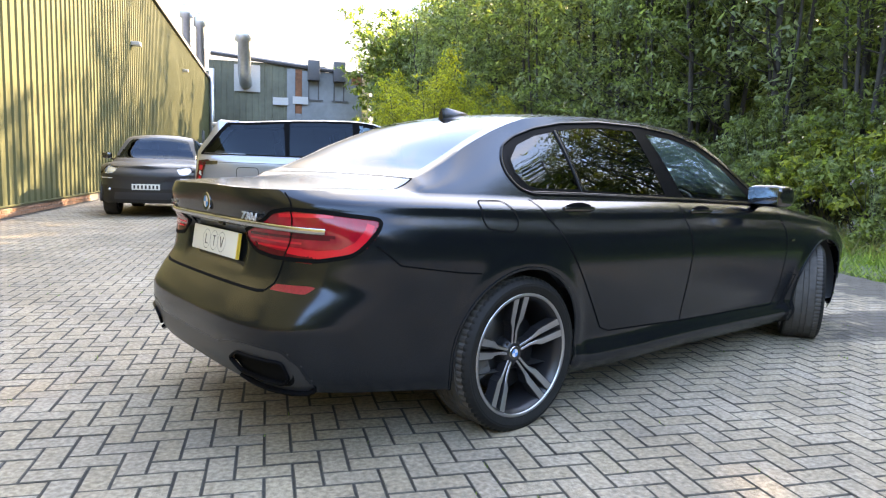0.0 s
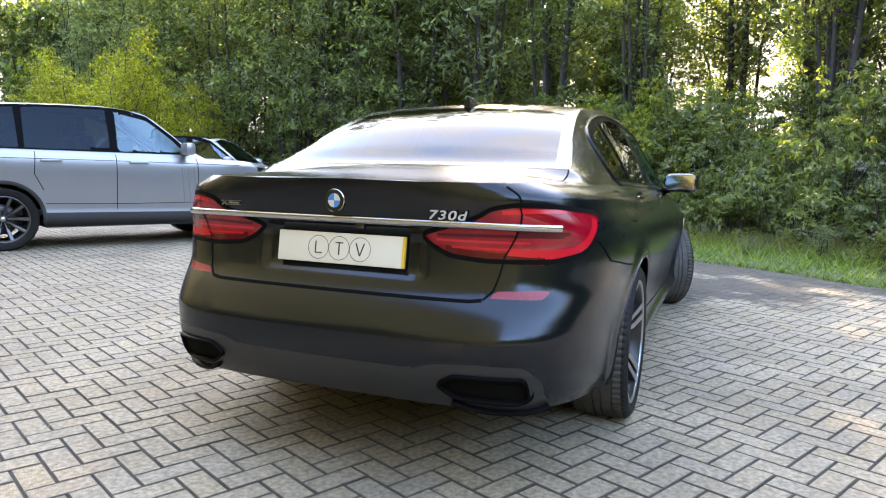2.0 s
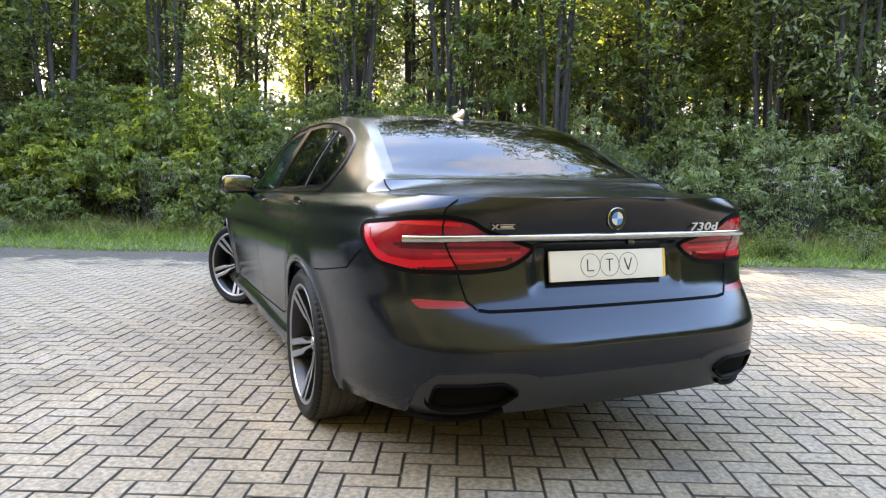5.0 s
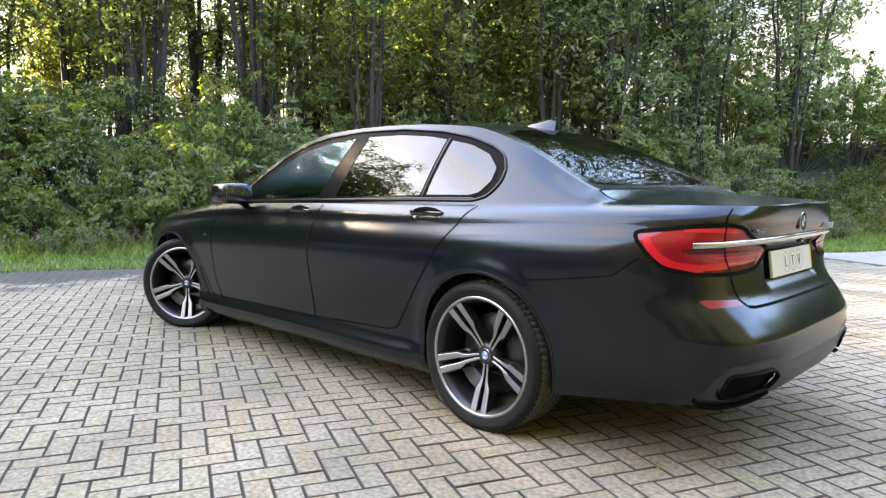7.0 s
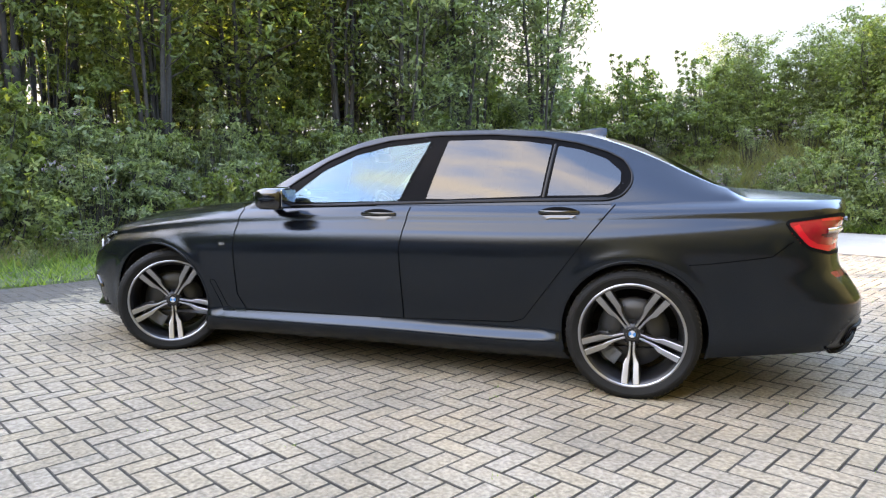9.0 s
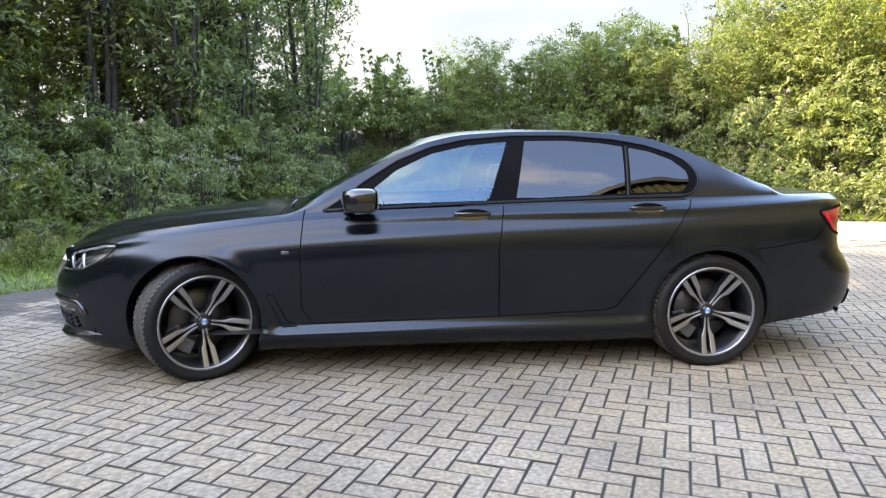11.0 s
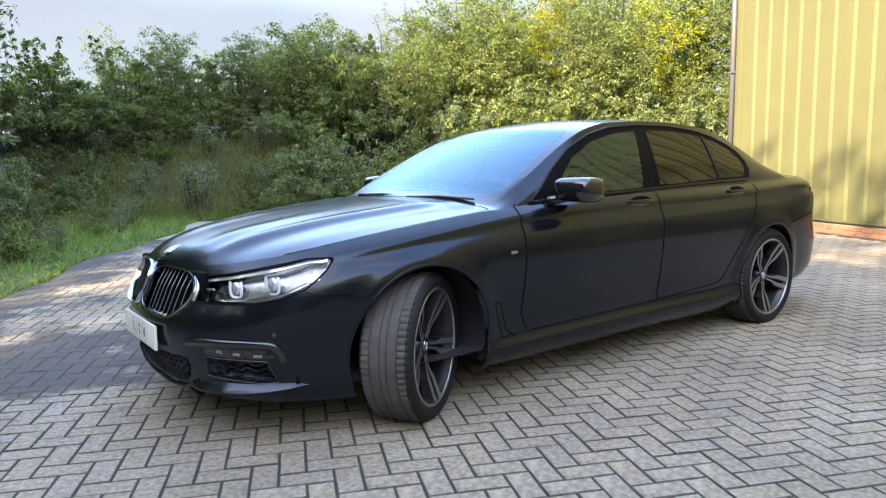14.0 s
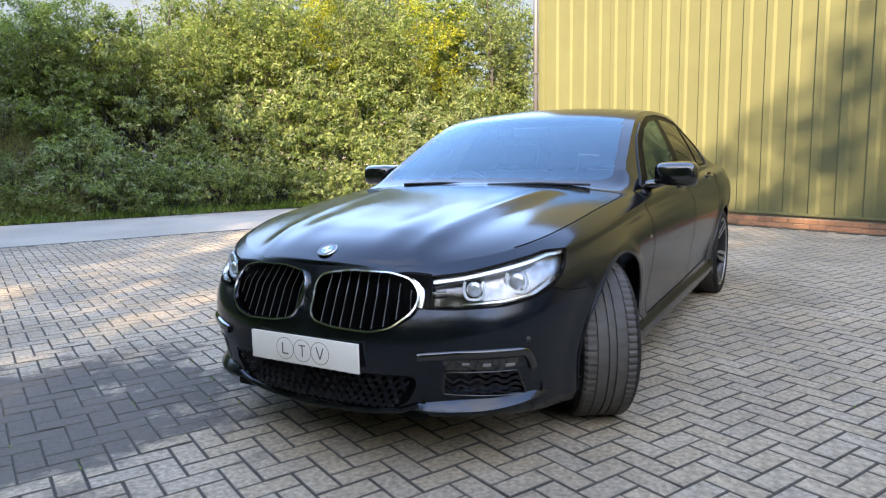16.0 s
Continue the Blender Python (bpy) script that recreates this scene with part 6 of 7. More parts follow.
    both_sides("arch_lip", ribbon(sh.low, [(sx(-1.535) + 0.378 * math.cos(a), 0.352 + 0.378 * math.sin(a)) for a in np.linspace(radians(-18), radians(198), 40)], 0.014, 0.0, depth=0.004), M_SATIN)
    both_sides("arch_lip", ribbon(sh.low, [(sx(1.535) + 0.384 * math.cos(a), 0.352 + 0.384 * math.sin(a)) for a in np.linspace(radians(-20), radians(198), 40)], 0.014, 0.0, depth=0.004), M_SATIN)
    yy = np.linspace(0.43, 0.845, 30)
    k_ = (yy - 0.43) / 0.415
    full = np.maximum(np.sin(np.pi * k_), 0.0) ** 0.5
    lift_ = 0.235 + 0.030 * np.clip((k_ - 0.55) / 0.45, 0, 1) ** 2 + 0.03 * np.clip(0.25 - k_, 0, 1)
    par = [(sf(float(y)), float(z)) for y, z in zip(yy, lift_)]
    P = sh.low(np.array([q[0] for q in par]), lift_)
    N = P - np.array([1.75, 0.30, 0]) * np.array([1, 1, 0]) - np.array([0, 0, 1]) * P[:, 2:]
    N /= np.linalg.norm(N, axis=1)[:, None]
    sect = ((-0.03, 0.080), (0.000, 0.062), (0.034, 0.026), (0.044, 0.010), (0.038, -0.004), (-0.03, -0.014))
    bv = np.stack([P + N * (a * full)[:, None] + np.array([0, 0, 1]) * (b * full)[:, None] for a, b in sect], 1).reshape(-1, 3)
    bf = [(i * 6 + q, i * 6 + q + 1, i * 6 + 7 + q, i * 6 + 6 + q) for i in range(29) for q in range(5)]
    lipf = ribbon(sh.low, [(sf(0.0), 0.204), (sf(0.25), 0.212), (sf(0.40), 0.232), (sf(0.47), 0.262)], 0.018, 0.002, depth=0.012)
    strip_part("front_lip", [lipf, mirrored(lipf)], M_SATIN, car)
    both_sides("splitter_blade", (bv, bf), M_SATIN, "satin black bumper blade")
    both_sides("lamp_brow", ribbon(sh.low, rounded([(sf(0.40), 0.436), (sf(0.50), 0.452), (sf(0.60), 0.460), (sf(0.72), 0.458), (sf(0.790), 0.450), (sf(0.806), 0.40), (sf(0.816), 0.285)], 0.02)[5:-5], 0.032, 0.0, depth=0.014), M_GLOSSBLACK, "gloss black bumper trim above the fog lamps")

    # grille slats and intake mesh
    for sgn in (1, -1):
        for y in np.linspace(0.070, 0.425, 9):
            ztop, zlow = 0.726 - 0.04 * max(0, y - 0.36) / 0.07, 0.540 + 0.07 * max(0, (y - 0.31) / 0.115) ** 1.3
            kink = zlow + 0.62 * (ztop - zlow)
            P = [sh.low(np.array([sf(y)]), np.array([z]))[0] for z in (zlow, kink, ztop)]
            lean = (-0.004, 0.0, -0.014)
            f = [(i * 4 + q, i * 4 + (q + 1) % 4, i * 4 + 4 + (q + 1) % 4, i * 4 + 4 + q) for i in range(2) for q in range(4)]
            v = [(p[0] + dx - 0.006 + c, (p[1] + w) * sgn, p[2]) for p, c in zip(P, lean) for dx, w in ((-0.040, -0.0020), (0.0, -0.0026), (0.0, 0.0026), (-0.040, 0.0020))]
            fin = hang("grille_slat", mesh_of("grille_slat", v, f, M_PILLAR), car, "black grille slat with a bright edge")
            v = [(p[0] + dx - 0.006 + c, (p[1] + w) * sgn, p[2]) for p, c in zip(P, lean) for dx, w in ((0.0, -0.0020), (0.002, -0.0010), (0.002, 0.0010), (0.0, 0.0020))]
            hang("slat_edge", mesh_of("slat_edge", v, f, M_SLAT), fin, "thin chrome slat edge")
    bm = bmesh.new()
    box(bm, 2.36, 2.40, -0.48, 0.48, 0.49, 0.74, bevel=0.02)
    box(bm, 2.40, 2.43, -0.47, 0.47, 0.20, 0.40, bevel=0.01)
    part("radiator_backing", bm, M_GAP, car)
    for sgn in (1, -1):
        part("intake_backing", boxed(2.10, 2.13, 0.50, 0.80, 0.255, 0.41, bevel=0.01, m=Matrix.Scale(sgn, 4, (0, 1, 0))), M_GAP, car)
        for row, z in enumerate(np.linspace(0.300, 0.372, 4)):
            line = [(sf(y), z + 0.006 * (1 if i % 4 < 2 else -1) - 0.09 * (y - 0.68)) for i, y in enumerate(np.linspace(0.565, 0.79, 19))]
            piece = ribbon(sh.low, line, 0.007, -0.022, depth=0.012, step=0.006)
            strip_part("intake_bar", [piece if sgn > 0 else mirrored(piece)], M_MESH, car)
    for row, z in enumerate(np.linspace(0.235, 0.365, 6)):
        ymax = 0.37 + 0.09 * (z - 0.235) / 0.13
        line = [(sf(y), z + 0.007 * (1 if (i + row * 2) % 4 < 2 else -1)) for i, y in enumerate(np.linspace(0.0, ymax, 41))]
        piece = ribbon(sh.low, line, 0.006, -0.030, depth=0.012, step=0.008)
        strip_part("intake_bar", [piece, mirrored(piece)], M_MESH, car)

    # lamps
    for sgn in (1, -1):
        for y, z, r in ((0.635, 0.676, 0.043), (0.755, 0.696, 0.046)):
            base = sh.low(np.array([sf(y)]), np.array([z]))[0]
            c = Vector((base[0] - 0.030, base[1] * sgn - 0.012 * sgn, z))
            mm = Matrix.Translation(c) @ Matrix.Rotation(radians(90), 4, "Y") @ Matrix.Rotation(radians(-18 * sgn), 4, "X")
            v, f = [], []
            for q in range(24):
                a = math.pi * (-0.22 + 1.44 * q / 23)
                for rr, h in ((r * 1.04, 0.0), (r * 1.0, 0.009), (r * 0.84, 0.009), (r * 0.80, 0.0)):
                    v.append((math.copysign(abs(math.sin(a)) ** 0.75, math.sin(a)) * rr, math.copysign(abs(math.cos(a)) ** 0.75, math.cos(a)) * rr * sgn * 0.94, h))
            f = [(q * 4 + i, q * 4 + i + 1, q * 4 + 5 + i, q * 4 + 4 + i) for q in range(23) for i in range(3)]
            hang("light_ring", mesh_of("light_ring", v, f, M_DRL, True), car, "white daytime running ring", mm)
            v, f = [], []
            n = 24
            for i in range(5):
                for q in range(n):
                    a = 2 * math.pi * q / n
                    rr = r * 0.66 * math.cos(i * 0.38)
                    v.append((math.cos(a) * rr, math.sin(a) * rr, r * 0.35 * math.sin(i * 0.38)))
            f = [(i * n + q, i * n + (q + 1) % n, (i + 1) * n + (q + 1) % n, (i + 1) * n + q) for i in range(4) for q in range(n)]
            hang("projector", mesh_of("projector", v, f, M_LED, True), car, "chromed headlamp projector", mm)
        top = ribbon(sh.low, [(sf(0.47), 0.702), (sf(0.62), 0.721), (sf(0.76), 0.753), (sx(2.07), 0.787), (sx(1.99), 0.788)], 0.015, -0.020, depth=0.010)
        strip_part("lamp_reflector", [top if sgn > 0 else mirrored(top)], M_LED, car, "bright strip inside headlamp")
        low_s = ribbon(sh.low, [(sf(0.60), 0.634), (sf(0.72), 0.640), (sx(2.17), 0.655), (sx(2.08), 0.702)], 0.010, -0.026, depth=0.006)
        blade = ribbon(sh.low, [(sf(0.475), 0.668), (sf(0.55), 0.674)], 0.008, -0.022, depth=0.006)
        strip_part("lamp_blade", [blade if sgn > 0 else mirrored(blade)], M_LED, car, "thin chrome blade inside headlamp")
        strip_part("lamp_reflector", [low_s if sgn > 0 else mirrored(low_s)], M_LED, car)
        for k_ in range(3):
            y = 0.635 + k_ * 0.06
            z = 0.415 - 0.14 * (y - 0.69)
            led = ribbon(sh.low, [(sf(y - 0.011), z), (sf(y + 0.011), z - 0.002)], 0.012, 0.0005, depth=0.003, step=0.008)
            strip_part("fog_led", [led if sgn > 0 else mirrored(led)], M_FOG, car, "clear fog lamp optic")

    # exhaust pockets, arch liners, floor
    for sgn in (1, -1):
        v, f = tube([(-2.46, sgn * 0.575, 0.352), (-2.590, sgn * 0.575, 0.352)], [0.036, 0.040], 20, cap=False)
        v = [Vector((p.x + 1.2 * max(0.0, abs(p.y) - 0.575), sgn * 0.575 + (p.y - sgn * 0.575) * 2.4, 0.382 + (p.z - 0.352) * 0.8)) for p in v]
        hang("exhaust_tip", mesh_of("exhaust_tip", v, f, M_BLACKPLASTIC, True), car, "dark oblong exhaust tip")
        for cx in (-1.535, 1.535):
            v, f = lathe([(0.02, 0.46), (0.30, 0.46), (0.380, 0.48), (0.396, 0.52), (0.396, 0.865)], 40)
            v = [(p[0] + cx, p[1] * sgn, max(p[2], -0.09) + 0.352) for p in v]
            hang("arch_liner", mesh_of("arch_liner", v, f, M_BLACKPLASTIC, True), car, "black plastic wheel arch liner")
    bm = bmesh.new()
    box(bm, -2.36, -1.97, -0.60, 0.60, 0.285, 0.34)
    box(bm, -1.10, 1.10, -0.76, 0.76, 0.18, 0.25)
    box(bm, -1.97, -1.10, -0.46, 0.46, 0.20, 0.28)
    box(bm, 1.10, 1.96, -0.46, 0.46, 0.18, 0.26)
    box(bm, 1.96, 2.30, -0.56, 0.56, 0.215, 0.27)
    part("underbody", bm, M_BLACKPLASTIC, car, smooth=False)

    # wheels, the front pair steered to the left
    wheel_parts(car, pose(-1.532, 0.818, 0.340, 0, 36, 0))
    wheel_parts(car, pose(-1.532, -0.818, 0.340, 0, 4, 180))
    wheel_parts(car, Matrix.Translation((1.530, 0.795, 0.340)) @ Matrix.Rotation(radians(33), 4, "Z") @ Matrix.Rotation(radians(40), 4, "Y"))
    wheel_parts(car, Matrix.Translation((1.530, -0.795, 0.340)) @ Matrix.Rotation(radians(28 + 180), 4, "Z") @ Matrix.Rotation(radians(50), 4, "Y"))

    # handles, mirrors, fin, badges
    for sgn in (1, -1):
        for c, z in ((-0.069, 0.938), (-1.135, 0.963)):
            p = sh.low(np.array([sx(c)]), np.array([z + 0.012]))[0]
            # a dark oval on the door stands for the shade inside the cup
            bm = bmesh.new()
            bmesh.ops.create_uvsphere(bm, u_segments=28, v_segments=12, radius=1.0)
            for q in bm.verts:
                q.co = Vector((q.co.x * 0.118, q.co.y * 0.007, q.co.z * 0.040 - 0.006))
            part("handle_recess", bm, M_PILLAR, car, m=Matrix.Translation((p[0], (p[1] - 0.001) * sgn, p[2] - 0.004)))
            bm = boxed(-0.112, 0.112, -0.012, 0.013, -0.013, 0.014, bevel=0.010)
            for q in bm.verts:
                q.co.y -= 1.7 * q.co.x ** 2
                q.co.z *= 1 - 22 * q.co.x ** 2
            part("door_handle", bm, M_GLOSSBLACK, car, "gloss black door handle", m=Matrix.Translation((p[0], (p[1] + 0.022) * sgn, p[2])) @ Matrix.Scale(sgn, 4, (0, 1, 0)))
        bm = bmesh.new()
        bmesh.ops.create_uvsphere(bm, u_segments=28, v_segments=16, radius=1.0)
        for q in bm.verts:
            x, y, z = q.co
            sq = lambda a, n=0.62: math.copysign(abs(a) ** n, a)
            q.co = Vector((sq(x, 0.7) * 0.105 if x > 0 else sq(x, 0.25) * 0.085, sq(y, 0.5) * 0.115, sq(z, 0.5) * 0.066 * (1 + 0.12 * y) - 0.006 * y))
        mm = Matrix.Translation((0.580, 0.968 * sgn, 1.042)) @ Matrix.Scale(sgn, 4, (0, 1, 0)) @ Matrix.Rotation(radians(8), 4, "Z")
        mirror = part("wing_mirror", bm, M_GLOSSBLACK, car, "gloss black wing mirror", m=mm)
        part("mirror_glass", boxed(-0.090, -0.084, -0.098, 0.100, -0.050, 0.050, bevel=0.002), M_CHROME, mirror)
        v, f = tube([(0.68, sgn * 0.80, 0.975), (0.64, sgn * 0.86, 0.985), (0.60, sgn * 0.91, 1.005)], [0.030, 0.026, 0.03], 10)
        hang("mirror_arm", mesh_of("mirror_arm", v, f, M_GLOSSBLACK, True), car)
        p = sh.low(np.array([sx(1.01)]), np.array([0.745]))[0]
        bm = bmesh.new()
        box(bm, -0.022, -0.010, -0.003, 0.002, -0.007, 0.007, bevel=0.001)
        box(bm, -0.008, 0.020, -0.003, 0.0022, -0.008, 0.008, bevel=0.001)
        part("wing_badge", bm, M_CHROME, car, "small chrome wing badge", smooth=False, m=Matrix.Translation((p[0], (p[1] + 0.001) * sgn, p[2])))
    bm = bmesh.new()
    rings = ((0.0, 0.105, -0.115, 0.034), (0.02, 0.08, -0.110, 0.028), (0.045, 0.0, -0.105, 0.014), (0.062, -0.055, -0.10, 0.006))
    loops = []
    for z, xf, xb, w in rings:
        loops.append([bm.verts.new((x, y, z)) for x, y in ((xf, 0), (xf * 0.5 + xb * 0.5, w), (xb, w * 0.6), (xb, -w * 0.6), (xf * 0.5 + xb * 0.5, -w))])
    for a, b in zip(loops[:-1], loops[1:]):
        for i in range(5):
            bm.faces.new((a[i], a[(i + 1) % 5], b[(i + 1) % 5], b[i]))
    bm.faces.new(loops[-1])
    part("roof_fin", bm, M_SATIN, car, "shark fin aerial", m=pose(-1.17, 0, 1.425, 0, -9, 0))
    rear_badge = sh.low(np.array([0.0]), np.array([0.970]))[0]
    roundel(car, Matrix.Translation((rear_badge[0] - 0.004, 0, 0.970)) @ Matrix.Rotation(radians(-90), 4, "Y") @ Matrix.Rotation(radians(-90), 4, "Z"), 0.041)
    nx = 2.375
    sn = float(np.interp(nx, sh.high(sh.s, 0.0)[:, 0], sh.s))
    nz = float(sh.high(np.array([sn]), np.array([2.0]))[0, 2])
    roundel(car, Matrix.Translation((nx, 0, nz + 0.004)) @ Matrix.Rotation(radians(26), 4, "Y"), 0.041)
    plate_parts(car, Matrix.Translation((-2.547, 0, 0.797)) @ Matrix.Rotation(radians(-90), 4, "Y") @ Matrix.Rotation(radians(-90), 4, "Z") @ Matrix.Rotation(radians(-8), 4, "X"), edge=M_PLATE_Y, name="rear_plate")
    plate_parts(car, Matrix.Translation((2.546, 0, 0.435)) @ Matrix.Rotation(radians(90), 4, "Y") @ Matrix.Rotation(radians(90), 4, "Z"), name="front_plate")
    text = bpy.data.curves.new("model_number", "FONT")
    text.body, text.size, text.extrude, text.shear, text.align_x = "730d", 0.050, 0.0025, 0.20, "CENTER"
    text.offset, text.space_character = 0.0004, 1.15
    text.materials.append(M_SILVERTEXT)
    hang("model_number", text, car, "chrome model number 730d", Matrix.Translation((-2.572, -0.424, 0.921)) @ Matrix.Rotation(radians(-90), 4, "Z") @ Matrix.Rotation(radians(90), 4, "X") @ Matrix.Diagonal((1.22, 0.86, 1, 1)))
    bm = bmesh.new()
    for a in (36, -36):
        box(bm, -0.002, 0.002, -0.014, 0.014, -0.002, 0.002, m=Matrix.Translation((0, 0.034, 0)) @ Matrix.Rotation(radians(a), 4, "X"))
    for z in (-0.007, 0.007):
        box(bm, -0.002, 0.002, -0.042, 0.018, z - 0.001, z + 0.001)
    box(bm, -0.002, 0.001, -0.034, 0.014, -0.003, 0.003)
    part("drive_badge", bm, M_ALLOY, car, "small chrome boot badge", smooth=False, m=Matrix.Translation((-2.566, 0.46, 0.945)))
    part("boot_camera", boxed(-0.012, 0.012, -0.016, 0.016, -0.012, 0.010, bevel=0.005), M_GLOSSBLACK, car, m=Matrix.Translation((-2.545, -0.09, 0.884)))
    for y in (0.80,):
        for z, s_ in ((0.463, sf(0.79)),):
            p = sh.low(np.array([s_]), np.array([z]))[0]
            for sgn in (1, -1):
                v, f = tube([(p[0] - 0.01, p[1] * sgn, z + 0.03), (p[0] + 0.004, (p[1] + 0.002) * sgn, z + 0.03)], [0.012, 0.011], 14)
                hang("parking_sensor", mesh_of("parking_sensor", v, f, M_BLACKPLASTIC, True), car)

    # cabin
    part("dashboard", boxed(0.55, 0.98, -0.72, 0.72, 0.62, 0.955, bevel=0.06), M_SEAT, car, "dark dashboard")
    part("cabin_floor", boxed(-1.75, 0.95, -0.74, 0.74, 0.25, 0.30), M_SEAT, car)
    part("parcel_shelf", boxed(-1.98, -1.45, -0.66, 0.66, 0.92, 0.97, bevel=0.01), M_SEAT, car)
    for y in (0.37, -0.37):
        seat(car, 0.0, y)
    part("rear_bench", boxed(-1.18, -0.75, -0.66, 0.66, 0.30, 0.52, bevel=0.06), M_SEAT, car)
    part("rear_backrest", boxed(-0.08, 0.08, -0.66, 0.66, 0.0, 0.56, bevel=0.06), M_SEAT, car, m=Matrix.Translation((-1.17, 0, 0.48)) @ Matrix.Rotation(radians(-20), 4, "Y"))
    for y in (0.38, -0.38):
        part("rear_headrest", boxed(-0.05, 0.05, -0.13, 0.13, 0.57, 0.74, bevel=0.04), M_SEAT, car, m=Matrix.Translation((-1.17, y, 0.48)) @ Matrix.Rotation(radians(-20), 4, "Y"))
    ringv, ringf = tube([(0.0, 0.18 * math.cos(a), 0.18 * math.sin(a)) for a in np.linspace(0, 2 * math.pi, 33)], [0.014] * 33, 8, cap=False)
    hang("steering_wheel", mesh_of("steering_wheel", ringv, ringf, M_SEAT, True), car, "black steering wheel", pose(0.42, -0.37, 0.88, 0, 24, 0))
    part("wheel_hub", boxed(-0.02, 0.02, -0.10, 0.10, -0.05, 0.05, bevel=0.015), M_SEAT, car, m=pose(0.43, -0.37, 0.88, 0, 24, 0))
    part("cabin_mirror", boxed(-0.015, 0.015, -0.12, 0.12, -0.03, 0.03, bevel=0.012), M_SEAT, car, m=pose(0.30, 0, 1.30, 0, 15, 0))
    for y0, y1 in ((0.05, 0.62), (-0.50, 0.02)):
        v, f = tube([(1.035, y0, 0.994), (1.015, (y0 + y1) / 2, 1.004), (1.0, y1, 0.998)], [0.010, 0.008, 0.006], 8)
        hang("wiper", mesh_of("wiper", v, f, M_BLACKPLASTIC, True), car, "black wiper arm")
    return car


saloon()


# ---- parked vehicles ----
M_SILVER = material("silver_metallic_paint", (0.281, 0.289, 0.308), rough=0.28, metal=0.55, coat=0.6, vary=0.03, scale=3)
M_WHITEPAINT = material("white_gloss_paint", (0.459, 0.468, 0.476), rough=0.25, coat=0.7, vary=0.02)
M_GUNMETAL = material("dark_grey_metallic_paint", (0.026, 0.0245, 0.022), rough=0.38, spec=0.22, coat=0.0, vary=0.05)
M_GREYALLOY = material("satin_grey_alloy", (0.10, 0.10, 0.105), rough=0.3, metal=0.7)
M_LAMPDARK = material("smoked_lamp_lens", (0.045, 0.003, 0.005), rough=0.10)


def suv(label, m, paint, roof_paint, wb, front, rear, half, belt, nose, roof, wheel_r, sporty=0.0, plate_bars=True, lamp="slim", dark_sill=True, name="parked_suv"):
    """A parked sport utility: shell with windows, doors, lamps, grille, wheels and mirrors. Nose to +x."""
    car = tagged(empty(name, m), label, "car", group="parked cars")
    xf, xr = wb / 2 + front, -wb / 2 - rear
    hi = roof
    lean = 0.10 * max(0.0, 1 - sporty)
    k = dict(
        ZSH=curve([xr, xr + 0.3, -0.9, 0.3, 0.9, xf - 0.5, xf - 0.2, xf], [belt + 0.01, belt + 0.015, belt, belt - 0.015, belt - 0.035, nose + 0.07, nose + 0.03, nose - 0.02]),
        ZB=curve([xr, xr + 0.4, -wb / 2 + 0.4, 0, wb / 2 - 0.4, xf - 0.2, xf], [0.50, 0.40, 0.29, 0.28, 0.28, 0.28, 0.30]),
        PROF=curve([0, 0.05, 0.16, 0.24, 0.4, 0.6, 0.78, 0.88, 0.94, 1.0], [0.90, 0.955, 0.975, 0.965, 0.975, 0.99, 1.0, 0.995, 0.985, 0.965]),
        WX=curve([xr, -wb / 2, 0, wb / 2, xf], [half - 0.04, half, half - 0.01, half - 0.005, half - 0.06]),
        YSH=curve([xr, -wb / 2, 0, wb / 2, xf], [half - 0.10, half - 0.075, half - 0.07, half - 0.09 - 0.05 * sporty, half - 0.16]),
        AF=curve([0.25, 0.45, 0.7, nose - 0.1, nose, nose + 0.1], [xf - 0.06, xf, xf, xf - 0.02, xf - 0.06 - 0.10 * sporty, xf - 0.14 - 0.1 * sporty]),
        AR=curve([0.35, 0.5, 0.7, 0.95, belt, belt + 0.1], [-xr - 0.08, -xr, -xr, -xr - 0.02, -xr - 0.05, -xr - 0.06]),
        ZT=curve([xr + 0.04, xr + 0.10 + lean * 0.4, xr + 0.2 + lean, xr + 0.32 + lean, xr + 0.45 + lean, -1.2, -0.5, 0.0, 0.28, 0.6, 0.95, 1.08, 1.5, xf - 0.3, xf - 0.1, xf],
                 [belt + 0.02, belt + 0.12 + 0.1 * (1 - sporty), belt + (hi - belt) * 0.62, belt + (hi - belt) * 0.90, hi - 0.075, hi - 0.03, hi, hi - 0.012, hi - 0.075, belt + (hi - belt) * 0.52, belt + 0.075, belt + 0.02, belt - 0.01, nose + 0.075, nose + 0.03, nose - 0.02]),
        ZR=curve([xr + 0.10, xr + 0.2 + lean, xr + 0.32 + lean, xr + 0.45 + lean, -1.2, -0.5, 0.0, 0.28, 0.6, 0.95, 1.08], [belt + 0.10, belt + (hi - belt) * 0.55, belt + (hi - belt) * 0.83, hi - 0.13, hi - 0.08, hi - 0.05, hi - 0.065, hi - 0.125, belt + (hi - belt) * 0.46, belt + 0.045, belt]),
        YR=curve([xr, -1.5, 0, 0.6, 1.08], [half - 0.21 - 0.06 * sporty, half - 0.235 - 0.08 * sporty, half - 0.24 - 0.10 * sporty, half - 0.17 - 0.06 * sporty, half - 0.10]),
        gh=(xr + 0.10, 1.02), af_ref=xf - 0.03, ar_ref=-xr - 0.03, round=(9, 2.6, 16, 4), dent=None, crease=None)
    sh = Shell(k, 0.032)
    sx, sr, sf = sh.sx, sh.sr, sh.sf
    S = float(sh.s[-1]) + 0.1
    a = wb / 2
    r = wheel_r + 0.055
